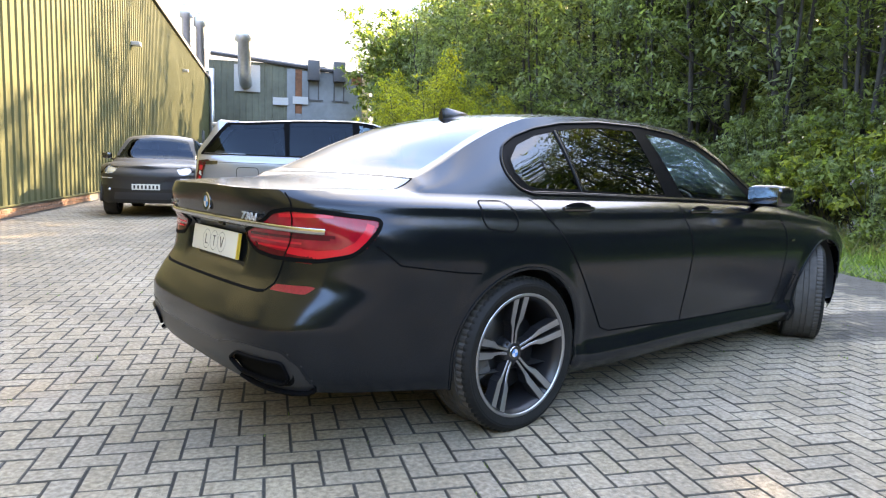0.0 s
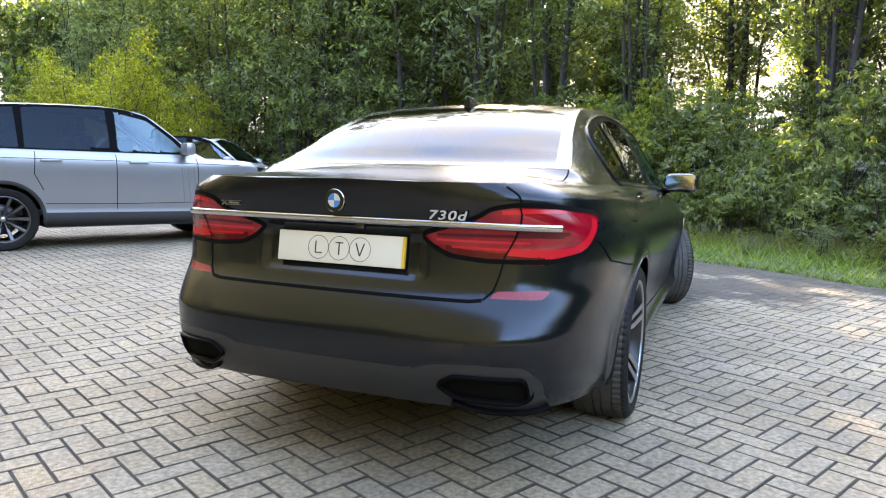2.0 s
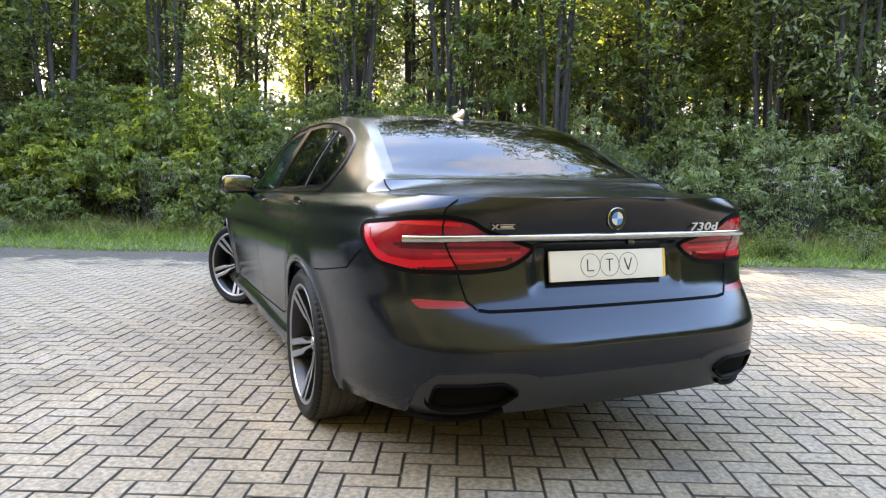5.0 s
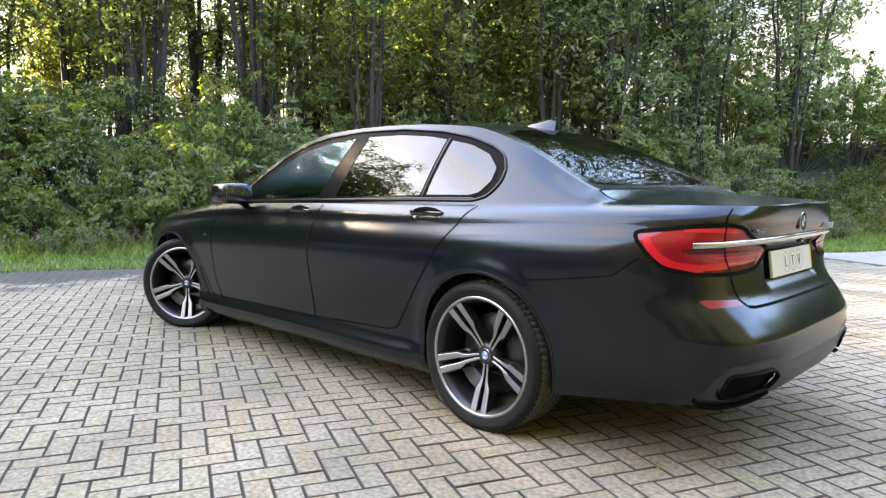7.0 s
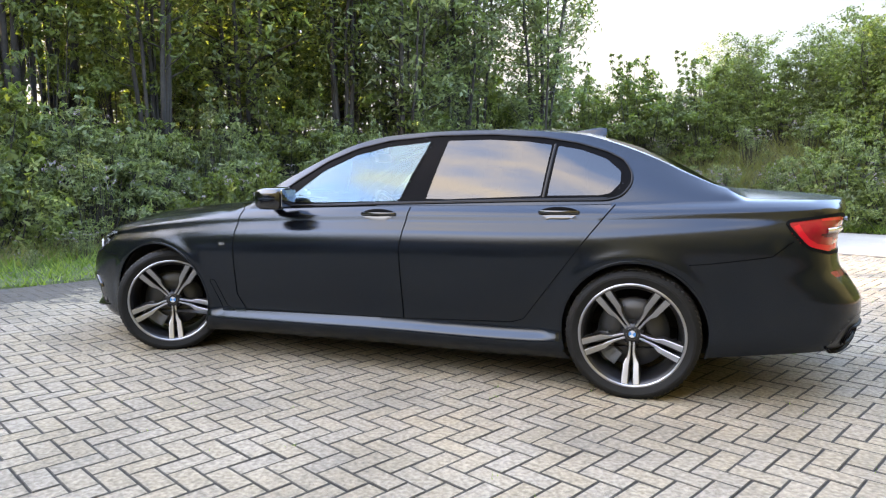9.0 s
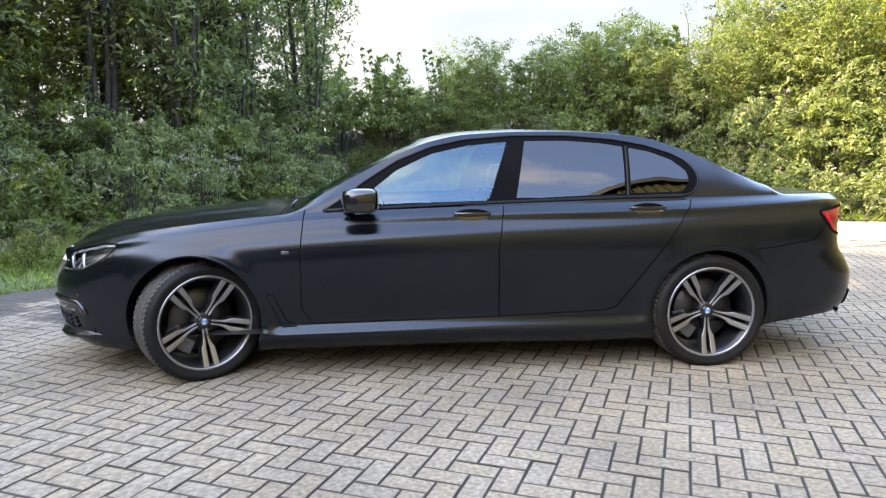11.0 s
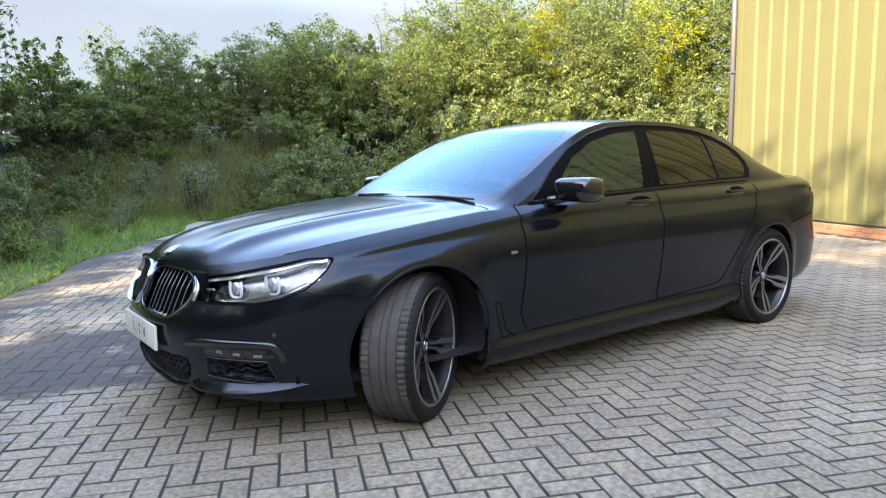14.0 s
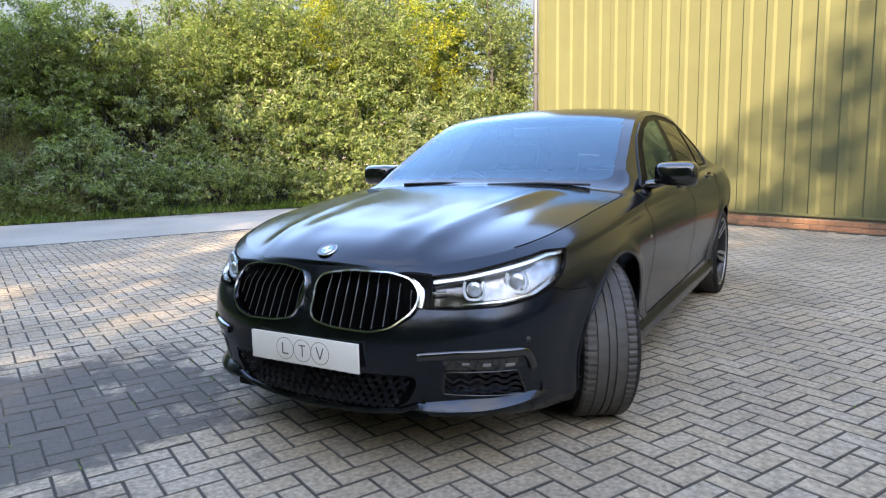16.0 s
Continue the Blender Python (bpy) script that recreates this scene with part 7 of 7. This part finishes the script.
    head = rounded([(sf(half * 0.50), nose - 0.02), (sf(half * 0.90), nose + 0.015), (sx(xf - 0.42), nose + 0.02), (sx(xf - 0.40), nose - 0.06), (sf(half * 0.84), nose - 0.12), (sf(half * 0.50), nose - 0.12)], 0.03)
    grille = rounded([(S, nose - 0.05), (sf(half * 0.47), nose - 0.05), (sf(half * 0.45), nose - 0.20), (S, nose - 0.20)], 0.02)
    if sporty > 0.5:
        head = rounded([(sf(half * 0.56), nose + 0.0), (sf(half * 0.70), nose + 0.055), (sx(xf - 0.40), nose + 0.085), (sx(xf - 0.30), nose - 0.05), (sf(half * 0.90), nose - 0.135), (sf(half * 0.60), nose - 0.115)], 0.07)
        grille = rounded([(S, nose - 0.15), (sf(half * 0.78), nose - 0.15), (sf(half * 0.74), nose - 0.40), (S, nose - 0.42)], 0.03)
    low_in = rounded([(S, 0.50), (sf(half * 0.6), 0.50), (sf(half * 0.62), 0.36), (S, 0.36)], 0.02)
    side_in = rounded([(sf(half * 0.62), nose - 0.22), (sf(half * 0.92), nose - 0.20), (sf(half * 0.92), nose - 0.36), (sf(half * 0.62), nose - 0.34)], 0.02)
    tail = rounded([(sr(half * 0.72), belt - 0.06), (sx(xr + 0.28), belt - 0.04), (sx(xr + 0.20), belt - 0.12), (sx(xr + 0.12), belt - 0.46), (sr(half * 0.74), belt - 0.46)], 0.03)
    sill = [(-0.1, 0.1), (-0.1, 0.61), (sr(half * 0.9), 0.60), (sx(-a - 0.5), 0.52), (sx(-a), 0.47), (sx(a), 0.45), (sx(a + 0.45), 0.42), (sx(a + 0.45), 0.1)]
    low_regions = ([("sill", sill)] if dark_sill else []) + [("grille", grille), ("lower_intake", low_in), ("headlamp", head), ("tail_lamp", tail)] + ([("lower_intake", side_in)] if sporty > 0.5 else []) + [
        ("void", ring_poly(sx(-a), wheel_r + 0.01, r)), ("void", ring_poly(sx(a), wheel_r + 0.01, r))]
    zr = lambda x: float(k["ZR"](x))
    dlo = rounded([(0.90, belt + 0.03), (0.0, belt + 0.03), (-1.2, belt + 0.035), (xr + 0.15, belt + 0.04), (xr + 0.44 + lean, zr(xr + 0.44 + lean) - 0.012), (xr + 0.64, zr(xr + 0.64) - 0.010), (-1.0, zr(-1.0) - 0.008), (-0.3, zr(-0.3) - 0.008), (0.05, zr(0.05) - 0.012), (0.28, zr(0.28) - 0.02), (0.6, zr(0.6) - 0.03)], 0.02)
    b1, b2 = 0.02 - 0.18, -a + 0.36
    pane = lambda x0, x1: rounded([(x0, belt + 0.055), (x0, zr(x0) - 0.032), ((x0 + x1) / 2, zr((x0 + x1) / 2) - 0.030), (x1, zr(x1) - 0.032), (x1, belt + 0.055)], 0.02)
    p_f = rounded([(0.78, belt + 0.05), (0.58, zr(0.58) - 0.075), (0.28, zr(0.28) - 0.07), (b1 + 0.04, zr(b1) - 0.055), (b1 + 0.04, belt + 0.05)], 0.02)
    screen = rounded([(1.00, -0.1), (0.93, half - 0.18 - 0.02 * sporty), (0.34, half - 0.30 - 0.10 * sporty), (0.26, -0.1)], 0.03)
    rearw = rounded([(xr + 0.40, -0.1), (xr + 0.40, half - 0.30), (xr + 0.15, half - 0.26), (xr + 0.15, -0.1)], 0.03)
    high_regions = [("bonnet", "any", [(1.10, -0.5), (1.10, 1.5), (4, 1.5), (4, -0.5)]), ("frame", "side", dlo), ("pane_front", "side", p_f), ("pane_rear", "side", pane(b1 - 0.06, b2 - 0.10)), ("pane_quarter", "side", rounded([(b2 - 0.16, belt + 0.055), (b2 - 0.16, zr(b2 - 0.16) - 0.032), (xr + 0.9, zr(xr + 0.9) - 0.030), (xr + 0.48 + lean, zr(xr + 0.48 + lean) - 0.034), (xr + 0.19, belt + 0.055)], 0.02)),
                    ("windscreen", "top", screen), ("rear_glass", "top", rearw), ("roof", "top", [(0.24, -0.5), (0.24, 1.2), (xr + 0.42, 1.2), (xr + 0.42, -0.5)])]
    low, high = shell_panels(sh, low_regions, high_regions, rows=30, rs=(16, 16))
    skin("body", [both(*low["body"]), both(*high["body"])], paint, car)
    skin("bonnet", [both(*high["bonnet"])], paint, car)
    skin("roof", [both(*high["roof"])], roof_paint, car)
    if "sill" in low:
        skin("sill_cladding", [both(*low["sill"])], M_BLACKPLASTIC, car, "black plastic lower cladding")
    g = skin("grille", [both(*low["grille"])], M_MESH, car, "black front grille")
    skin("lower_intake", [both(*low["lower_intake"])], M_MESH, car)
    for fn in (lambda q: q, lambda q: other(*q)):
        skin("window_frame", [fn(high["frame"])], M_PILLAR, car, "black window pillars")
        skin("side_window", [fn(high["pane_front"])], M_GLASS if sporty < 0.5 else M_GLASS_PARKED, car, "clear front side window" if sporty < 0.5 else "")
        skin("side_window", [fn(high["pane_rear"])], M_GLASS_PARKED, car)
        skin("quarter_window", [fn(high["pane_quarter"])], M_GLASS_PARKED, car)
        lens = skin("headlamp", [fn(low["headlamp"])], M_LENS, car, "clear headlamp")
        hv, hf = fn(low["headlamp"])
        skin("headlamp_housing", [(np.array(hv) * np.array([1, 0.97, 1]) - np.array([0.04, 0, 0]), hf)], M_LED if sporty > 0.5 else M_DARKALLOY, lens)
        skin("tail_lamp", [fn(low["tail_lamp"])], M_LAMPDARK, car, "smoked red tail lamp")
    skin("windscreen", [both(*high["windscreen"])], M_GLASS_PARKED, car)
    skin("rear_window", [both(*high["rear_glass"])], M_GLASS_PARKED, car)
    gaps = []
    for line in ([(sx(0.92), belt - 0.02), (sx(0.93), 0.48)], [(sx(b1), belt - 0.01), (sx(b1), 0.5)], [(sx(b2), belt), (sx(b2 - 0.02), 0.95), (sx(b2 + 0.08), 0.75)]):
        one = ribbon(sh.low, line, 0.010, 0.002)
        gaps += [one, mirrored(one)]
    # flat black strips stand for the shade along two body creases
    crease = ribbon(sh.low, [(sx(a + 0.1), belt - 0.11), (sx(0), belt - 0.09), (sx(xr + 0.35), belt - 0.08)], 0.008, 0.001)
    low_crease_shade = ribbon(sh.low, [(sx(0.86), 0.58), (sx(0), 0.57), (sx(b2 + 0.1), 0.58)], 0.008, 0.001)
    tagged(strip_part("panel_gap", gaps + ([crease, mirrored(crease), low_crease_shade, mirrored(low_crease_shade)] if sporty < 0.5 else []), M_GAP, car), kind="stuff")
    def side_surface(x, z):
        s_ = np.interp(x, sh.high(sh.s, 0.0)[:, 0], sh.s)
        z0, z1 = sh.high(s_, 0 * s_)[:, 2], sh.high(s_, 0 * s_ + 1)[:, 2]
        return sh.high(s_, np.clip((z - z0) / np.maximum(z1 - z0, 0.01), 0, 1))

    edge = ribbon(side_surface, dlo, 0.022, 0.002, True)
    for sgn in (1, -1):
        strip_part("window_edge", [edge if sgn > 0 else mirrored(edge)], M_PILLAR, car, "black window edging")
        for x0, w in ((b1 - 0.01, 0.075), (b2 - 0.13, 0.06)):
            post = ribbon(side_surface, [(x0, belt + 0.05), (x0 - 0.03, zr(x0) - 0.04)], w, 0.003)
            strip_part("window_post", [post if sgn > 0 else mirrored(post)], M_PILLAR, car, "black window post")
        if sporty < 0.5:
            wrap = ribbon(sh.low, [(sx(xr + 0.17), belt - 0.07), (sx(xr + 0.15), belt - 0.25), (sx(xr + 0.13), belt - 0.42)], 0.15, 0.004)
            wrap_ = strip_part("tail_lamp_wrap", [wrap if sgn > 0 else mirrored(wrap)], M_REDDEEP, car, "smoked red tail lamp side")
            for z0, z1, mat_ in ((0.13, 0.20, M_REDBAR), (0.225, 0.275, M_WHITE), (0.30, 0.37, M_REDBAR)):
                cell = ribbon(sh.low, [(sx(xr + 0.165), belt - z0), (sx(xr + 0.155), belt - z1)], 0.07, 0.0065)
                strip_part("lamp_cell", [cell if sgn > 0 else mirrored(cell)], mat_, wrap_)
            fin = ribbon(sh.low, [(sx(xr + 0.16), belt - 0.10), (sx(xr + 0.40), belt - 0.085)], 0.05, 0.004)
            strip_part("tail_lamp_fin", [fin if sgn > 0 else mirrored(fin)], M_GLOSSBLACK, car)
        for c in (b1 + 0.28, b2 + 0.17):
            p = sh.low(np.array([sx(c)]), np.array([belt - 0.105]))[0]
            part("door_handle", boxed(-0.12, 0.12, -0.01, 0.03, -0.016, 0.016, bevel=0.012), paint, car, m=Matrix.Translation((p[0], (p[1] + 0.008) * sgn, p[2])) @ Matrix.Scale(sgn, 4, (0, 1, 0)))
        mm = Matrix.Translation((0.74, (half + 0.10 - 0.08 * sporty) * sgn, belt + 0.10)) @ Matrix.Scale(sgn, 4, (0, 1, 0))
        part("wing_mirror", boxed(-0.06, 0.08, -0.13 + 0.04 * sporty, 0.12 - 0.02 * sporty, -0.085 + 0.02 * sporty, 0.085 - 0.015 * sporty, bevel=0.05), paint if sporty < 0.5 else M_GLOSSBLACK, car, m=mm)
        part("mirror_foot", boxed(-0.05, 0.05, -0.26, -0.08, -0.10, -0.05, bevel=0.02), M_GLOSSBLACK, car, m=mm)
        if sporty < 0.5:
            for q in range(3):
                piece = ribbon(sh.low, [(sx(0.70 + 0.085 * q), belt - 0.16), (sx(0.74 + 0.085 * q), 0.58)], 0.022, 0.001, depth=0.008)
                strip_part("side_vent", [piece if sgn > 0 else mirrored(piece)], paint, car, "raised side vent blade")
            fp = rounded([(sx(-a - 0.52), belt - 0.15), (sx(-a - 0.20), belt - 0.15), (sx(-a - 0.20), belt - 0.33), (sx(-a - 0.52), belt - 0.33)], 0.06)
            piece = ribbon(sh.low, fp, 0.008, 0.001, True)
            strip_part("fuel_flap", [piece if sgn > 0 else mirrored(piece)], M_GAP, car)
        for cx in (-a, a):
            lip = ribbon(sh.low, [(sx(cx) + r * math.cos(q), wheel_r + 0.01 + r * math.sin(q)) for q in np.linspace(radians(-8), radians(188), 40)], 0.045, 0.001, depth=0.008)
            strip_part("arch_lip", [lip if sgn > 0 else mirrored(lip)], M_BLACKPLASTIC if dark_sill else paint, car, "wheel arch edge")
            v, f = lathe([(0.02, half - 0.45), (r - 0.02, half - 0.45), (r + 0.01, half - 0.40), (r + 0.01, half - 0.06)], 28)
            hang("arch_liner", mesh_of("arch_liner", [(p[0] + cx, p[1] * sgn, max(p[2], -0.1) + wheel_r + 0.01) for p in v], f, M_BLACKPLASTIC, True), car)
            wheel_parts(car, Matrix.Translation((cx, sgn * (half - 0.155 - 0.06 * sporty), wheel_r)) @ Matrix.Rotation(radians(0 if sgn > 0 else 180), 4, "Z") @ Matrix.Rotation(radians(17), 4, "Y"), tyre_r=wheel_r, half=0.135, rim_r=wheel_r - 0.105, style="multi", cap="plain", bright=M_GREYALLOY)
    bm = bmesh.new()
    box(bm, xr + 0.25, xf - 0.3, -half + 0.42, half - 0.42, 0.27, 0.42)
    box(bm, -a + r + 0.02, a - r - 0.02, -half + 0.10, half - 0.10, 0.27, 0.36)
    part("underbody", bm, M_BLACKPLASTIC, car, smooth=False)
    part("dashboard", boxed(0.62, 1.02, -half + 0.2, half - 0.2, belt - 0.3, belt - 0.02, bevel=0.06), M_SEAT, car)
    part("cabin_floor", boxed(xr + 0.5, 0.95, -half + 0.2, half - 0.2, 0.43, 0.50), M_SEAT, car)
    part("boot_cover", boxed(xr + 0.25, -1.35, -half + 0.22, half - 0.22, belt - 0.1, belt - 0.04, bevel=0.02), M_SEAT, car)
    for y in (0.42, -0.42):
        s_ = seat(car, -0.05, y)
        s_.location.z = belt - 0.80
        s_ = seat(car, -1.0, y)
        s_.location.z = belt - 0.80
    if plate_bars:
        plate_parts(car, Matrix.Translation((xf + 0.012, 0, nose - (0.30 if sporty < 0.5 else 0.37))) @ Matrix.Rotation(radians(90), 4, "Y") @ Matrix.Rotation(radians(90), 4, "Z"), rings=False, name="front_plate", bars=7)
    if sporty < 0.5:
        bm = boxed(xr + 0.30, xr + 0.70, -half + 0.30, half - 0.30, hi - 0.125, hi - 0.068, bevel=0.02)
        for q in bm.verts:
            q.co.z -= 0.03 + 0.045 * smoothstep(xr + 0.70, xr + 0.26, q.co.x)
        part("roof_spoiler", bm, roof_paint, car, "body-coloured roof spoiler")
    if sporty > 0.5:
        for sgn in (1, -1):
            p = sh.low(np.array([sf(half * 0.70)]), np.array([0.55]))[0]
            v, f = tube([(p[0] - 0.02, p[1] * sgn, 0.55), (p[0] + 0.012, p[1] * sgn, 0.55)], [0.032, 0.030], 16)
            hang("fog_lamp", mesh_of("fog_lamp", v, f, M_LED, True), car)
            strip = ribbon(sh.low, [(sf(half * 0.62), nose - 0.205), (sf(half * 0.93), nose - 0.185)], 0.018, 0.002, depth=0.01)
            strip_part("running_light", [strip if sgn > 0 else mirrored(strip)], M_WHITE, car)
    else:
        for z in (0.09, 0.13, 0.17):
            one = ribbon(sh.low, [(sf(0.0), nose - z), (sf(half * 0.44), nose - z)], 0.016, 0.0, depth=0.012)
            strip_part("grille_bar", [one, mirrored(one)], M_DARKALLOY, car)
        for k_ in range(8):
            y = -0.34 + 0.097 * k_
            sn = float(np.interp(xf - 0.16, sh.high(sh.s, 0.0)[:, 0], sh.s))
            z = float(sh.high(np.array([sn]), np.array([2.0]))[0, 2])
            part("bonnet_mark", boxed(-0.02, 0.02, -0.022, 0.022, -0.004, 0.006), M_DARKALLOY, car, smooth=False, m=Matrix.Translation((xf - 0.15, y, z - 0.012)) @ Matrix.Rotation(radians(12), 4, "Y"))
    return car


def parked(v, u, turn):
    return Matrix.Translation(yard(v, u, 0.0)) @ Matrix.Rotation(YARD + radians(turn), 4, "Z")


suv("silver four-by-four parked with its nose to the verge", parked(-0.54, 7.48, -1.5), M_SILVER, M_SILVER, 2.92, 0.86, 1.20, 0.985, 1.225, 1.095, 1.885, 0.39)
suv("white four-by-four with black grille parked beyond the silver one", parked(2.95, 11.9, -44), M_WHITEPAINT, M_GLOSSBLACK, 2.92, 0.86, 1.05, 0.985, 1.13, 1.04, 1.78, 0.385)
suv("dark grey sports utility parked nose out beside the shed wall", Matrix.Translation((1.34, 13.35, 0)) @ Matrix.Rotation(radians(-115), 4, "Z"), M_GUNMETAL, M_GUNMETAL, 2.81, 0.90, 0.95, 0.99, 1.12, 0.98, 1.72, 0.38, sporty=1.0, dark_sill=False)
suv("silver hatchback parked behind the dark sports utility", Matrix.Translation((5.6, 20.5, 0)) @ Matrix.Rotation(radians(-94), 4, "Z"), M_SILVER, M_SILVER, 2.70, 0.85, 0.85, 0.93, 1.02, 0.90, 1.56, 0.34, sporty=0.8, dark_sill=False, name="parked_car")

# ---- herringbone paving, plinth bricks ----
def block(lx, ly, h=0.014, bev=0.0034):
    """A paver lying on z = 0, top at h, with chamfered arrises."""
    a, b = lx / 2, ly / 2
    v = [(-a, -b, -0.01), (a, -b, -0.01), (a, b, -0.01), (-a, b, -0.01), (-a, -b, h - bev), (a, -b, h - bev), (a, b, h - bev), (-a, b, h - bev),
         (-a + bev, -b + bev, h), (a - bev, -b + bev, h), (a - bev, b - bev, h), (-a + bev, b - bev, h)]
    f = [(8, 9, 10, 11)] + [(k, (k + 1) % 4, 4 + (k + 1) % 4, 4 + k) for k in range(4)] + [(4 + k, 4 + (k + 1) % 4, 8 + (k + 1) % 4, 8 + k) for k in range(4)]
    return np.array(v), f


PW = 0.1045
long_v, block_f = block(2 * PW - 0.007, PW - 0.007)
long_u, _ = block(PW - 0.007, 2 * PW - 0.007)
rng = np.random.default_rng(5)
across_me = mesh_of("paver", long_v, block_f, M_PAVER_ONE)
along_me = mesh_of("paver", long_u, block_f, M_PAVER_ONE)
EDGES = [0] + [1] * 8
TOP_F = [block_f[0]] + block_f[5:]
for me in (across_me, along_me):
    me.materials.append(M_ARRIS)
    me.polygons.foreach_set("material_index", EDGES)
many_v, many_f, count, singles = [], [], 0, 0
for j in range(int((CONC_U1 + 0.1) / PW), int(26 / PW)):
    for i in range(int(WALL_V / PW), int(6.6 / PW)):
        k = (i - j) % 4
        if k == 0:
            c, shape, me = ((i + 1) * PW, (j + 0.5) * PW), long_v, across_me
        elif k == 3:
            c, shape, me = ((i + 0.5) * PW, (j + 1.0) * PW), long_u, along_me
        else:
            continue
        v, u = c
        if u < CONC_U1 + 0.09 or v < WALL_V + 0.15 or v > verge_edge(u) + 0.15:
            continue
        z = -0.011 + 0.0009 * rng.normal() + 0.001 * math.sin(v * 1.7 + u * 0.6) * math.sin(u * 1.1)
        tilt = Euler((0.004 * rng.normal(), 0.004 * rng.normal(), 0.008 * rng.normal()))
        if 0.0 < v < 2.45 and 2.0 < u < 4.55 and singles < 300:
            hang("paver", me, paving_bed, m=Matrix.LocRotScale((v, u, z), tilt, None))
            singles += 1
        else:
            r = np.array(tilt.to_matrix())
            many_v.append(shape @ r.T + np.array([v, u, z]))
            many_f += [tuple(q + 12 * count for q in face) for face in TOP_F]
            count += 1
rest = mesh_of("pavers", np.concatenate(many_v), many_f, M_PAVER)
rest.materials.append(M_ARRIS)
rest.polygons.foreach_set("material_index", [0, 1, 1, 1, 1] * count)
tagged(hang("pavers", rest, paving_bed), kind="stuff")

brick_bm = boxed(-0.1075, 0.1075, -0.012, 0.012, 0, 0.065, bevel=0.004)
brick_me = bpy.data.meshes.new("brick")
brick_bm.to_mesh(brick_me)
brick_bm.free()
brick_me.materials.append(M_REDBRICK)
for row in range(2):
    u = WALL_U0 + 0.11 + 0.11 * row
    while u < 16:
        hang("brick", brick_me, plinth, m=Matrix.Translation((WALL_V + 0.006, u, 0.012 + 0.077 * row)) @ Matrix.Rotation(radians(90), 4, "Z"))
        u += 0.226

# moss and weeds in the joints
tuft_v, tuft_f = [], []
n = 0
for _ in range(420):
    v, u = rng.uniform(-5.5, 4.3), rng.uniform(-7.5, 9)
    v = round(v / PW) * PW
    for _ in range(int(rng.integers(4, 10))):
        p = np.array(yard(v + rng.normal() * 0.004, u + rng.normal() * 0.03, -0.008))
        a, h = rng.random() * 6.28, 0.008 + 0.018 * rng.random()
        d = np.array([math.cos(a), math.sin(a), 0]) * 0.004
        tuft_v += [p + d, p - d, p + np.array([rng.normal() * 0.008, rng.normal() * 0.008, h])]
        tuft_f.append((3 * n, 3 * n + 1, 3 * n + 2))
        n += 1
tagged(new("joint_moss", leaf_mesh("joint_moss", np.array(tuft_v), np.array(tuft_f), M_GRASS)), "moss and tiny weeds in the paving joints", "moss", kind="stuff")
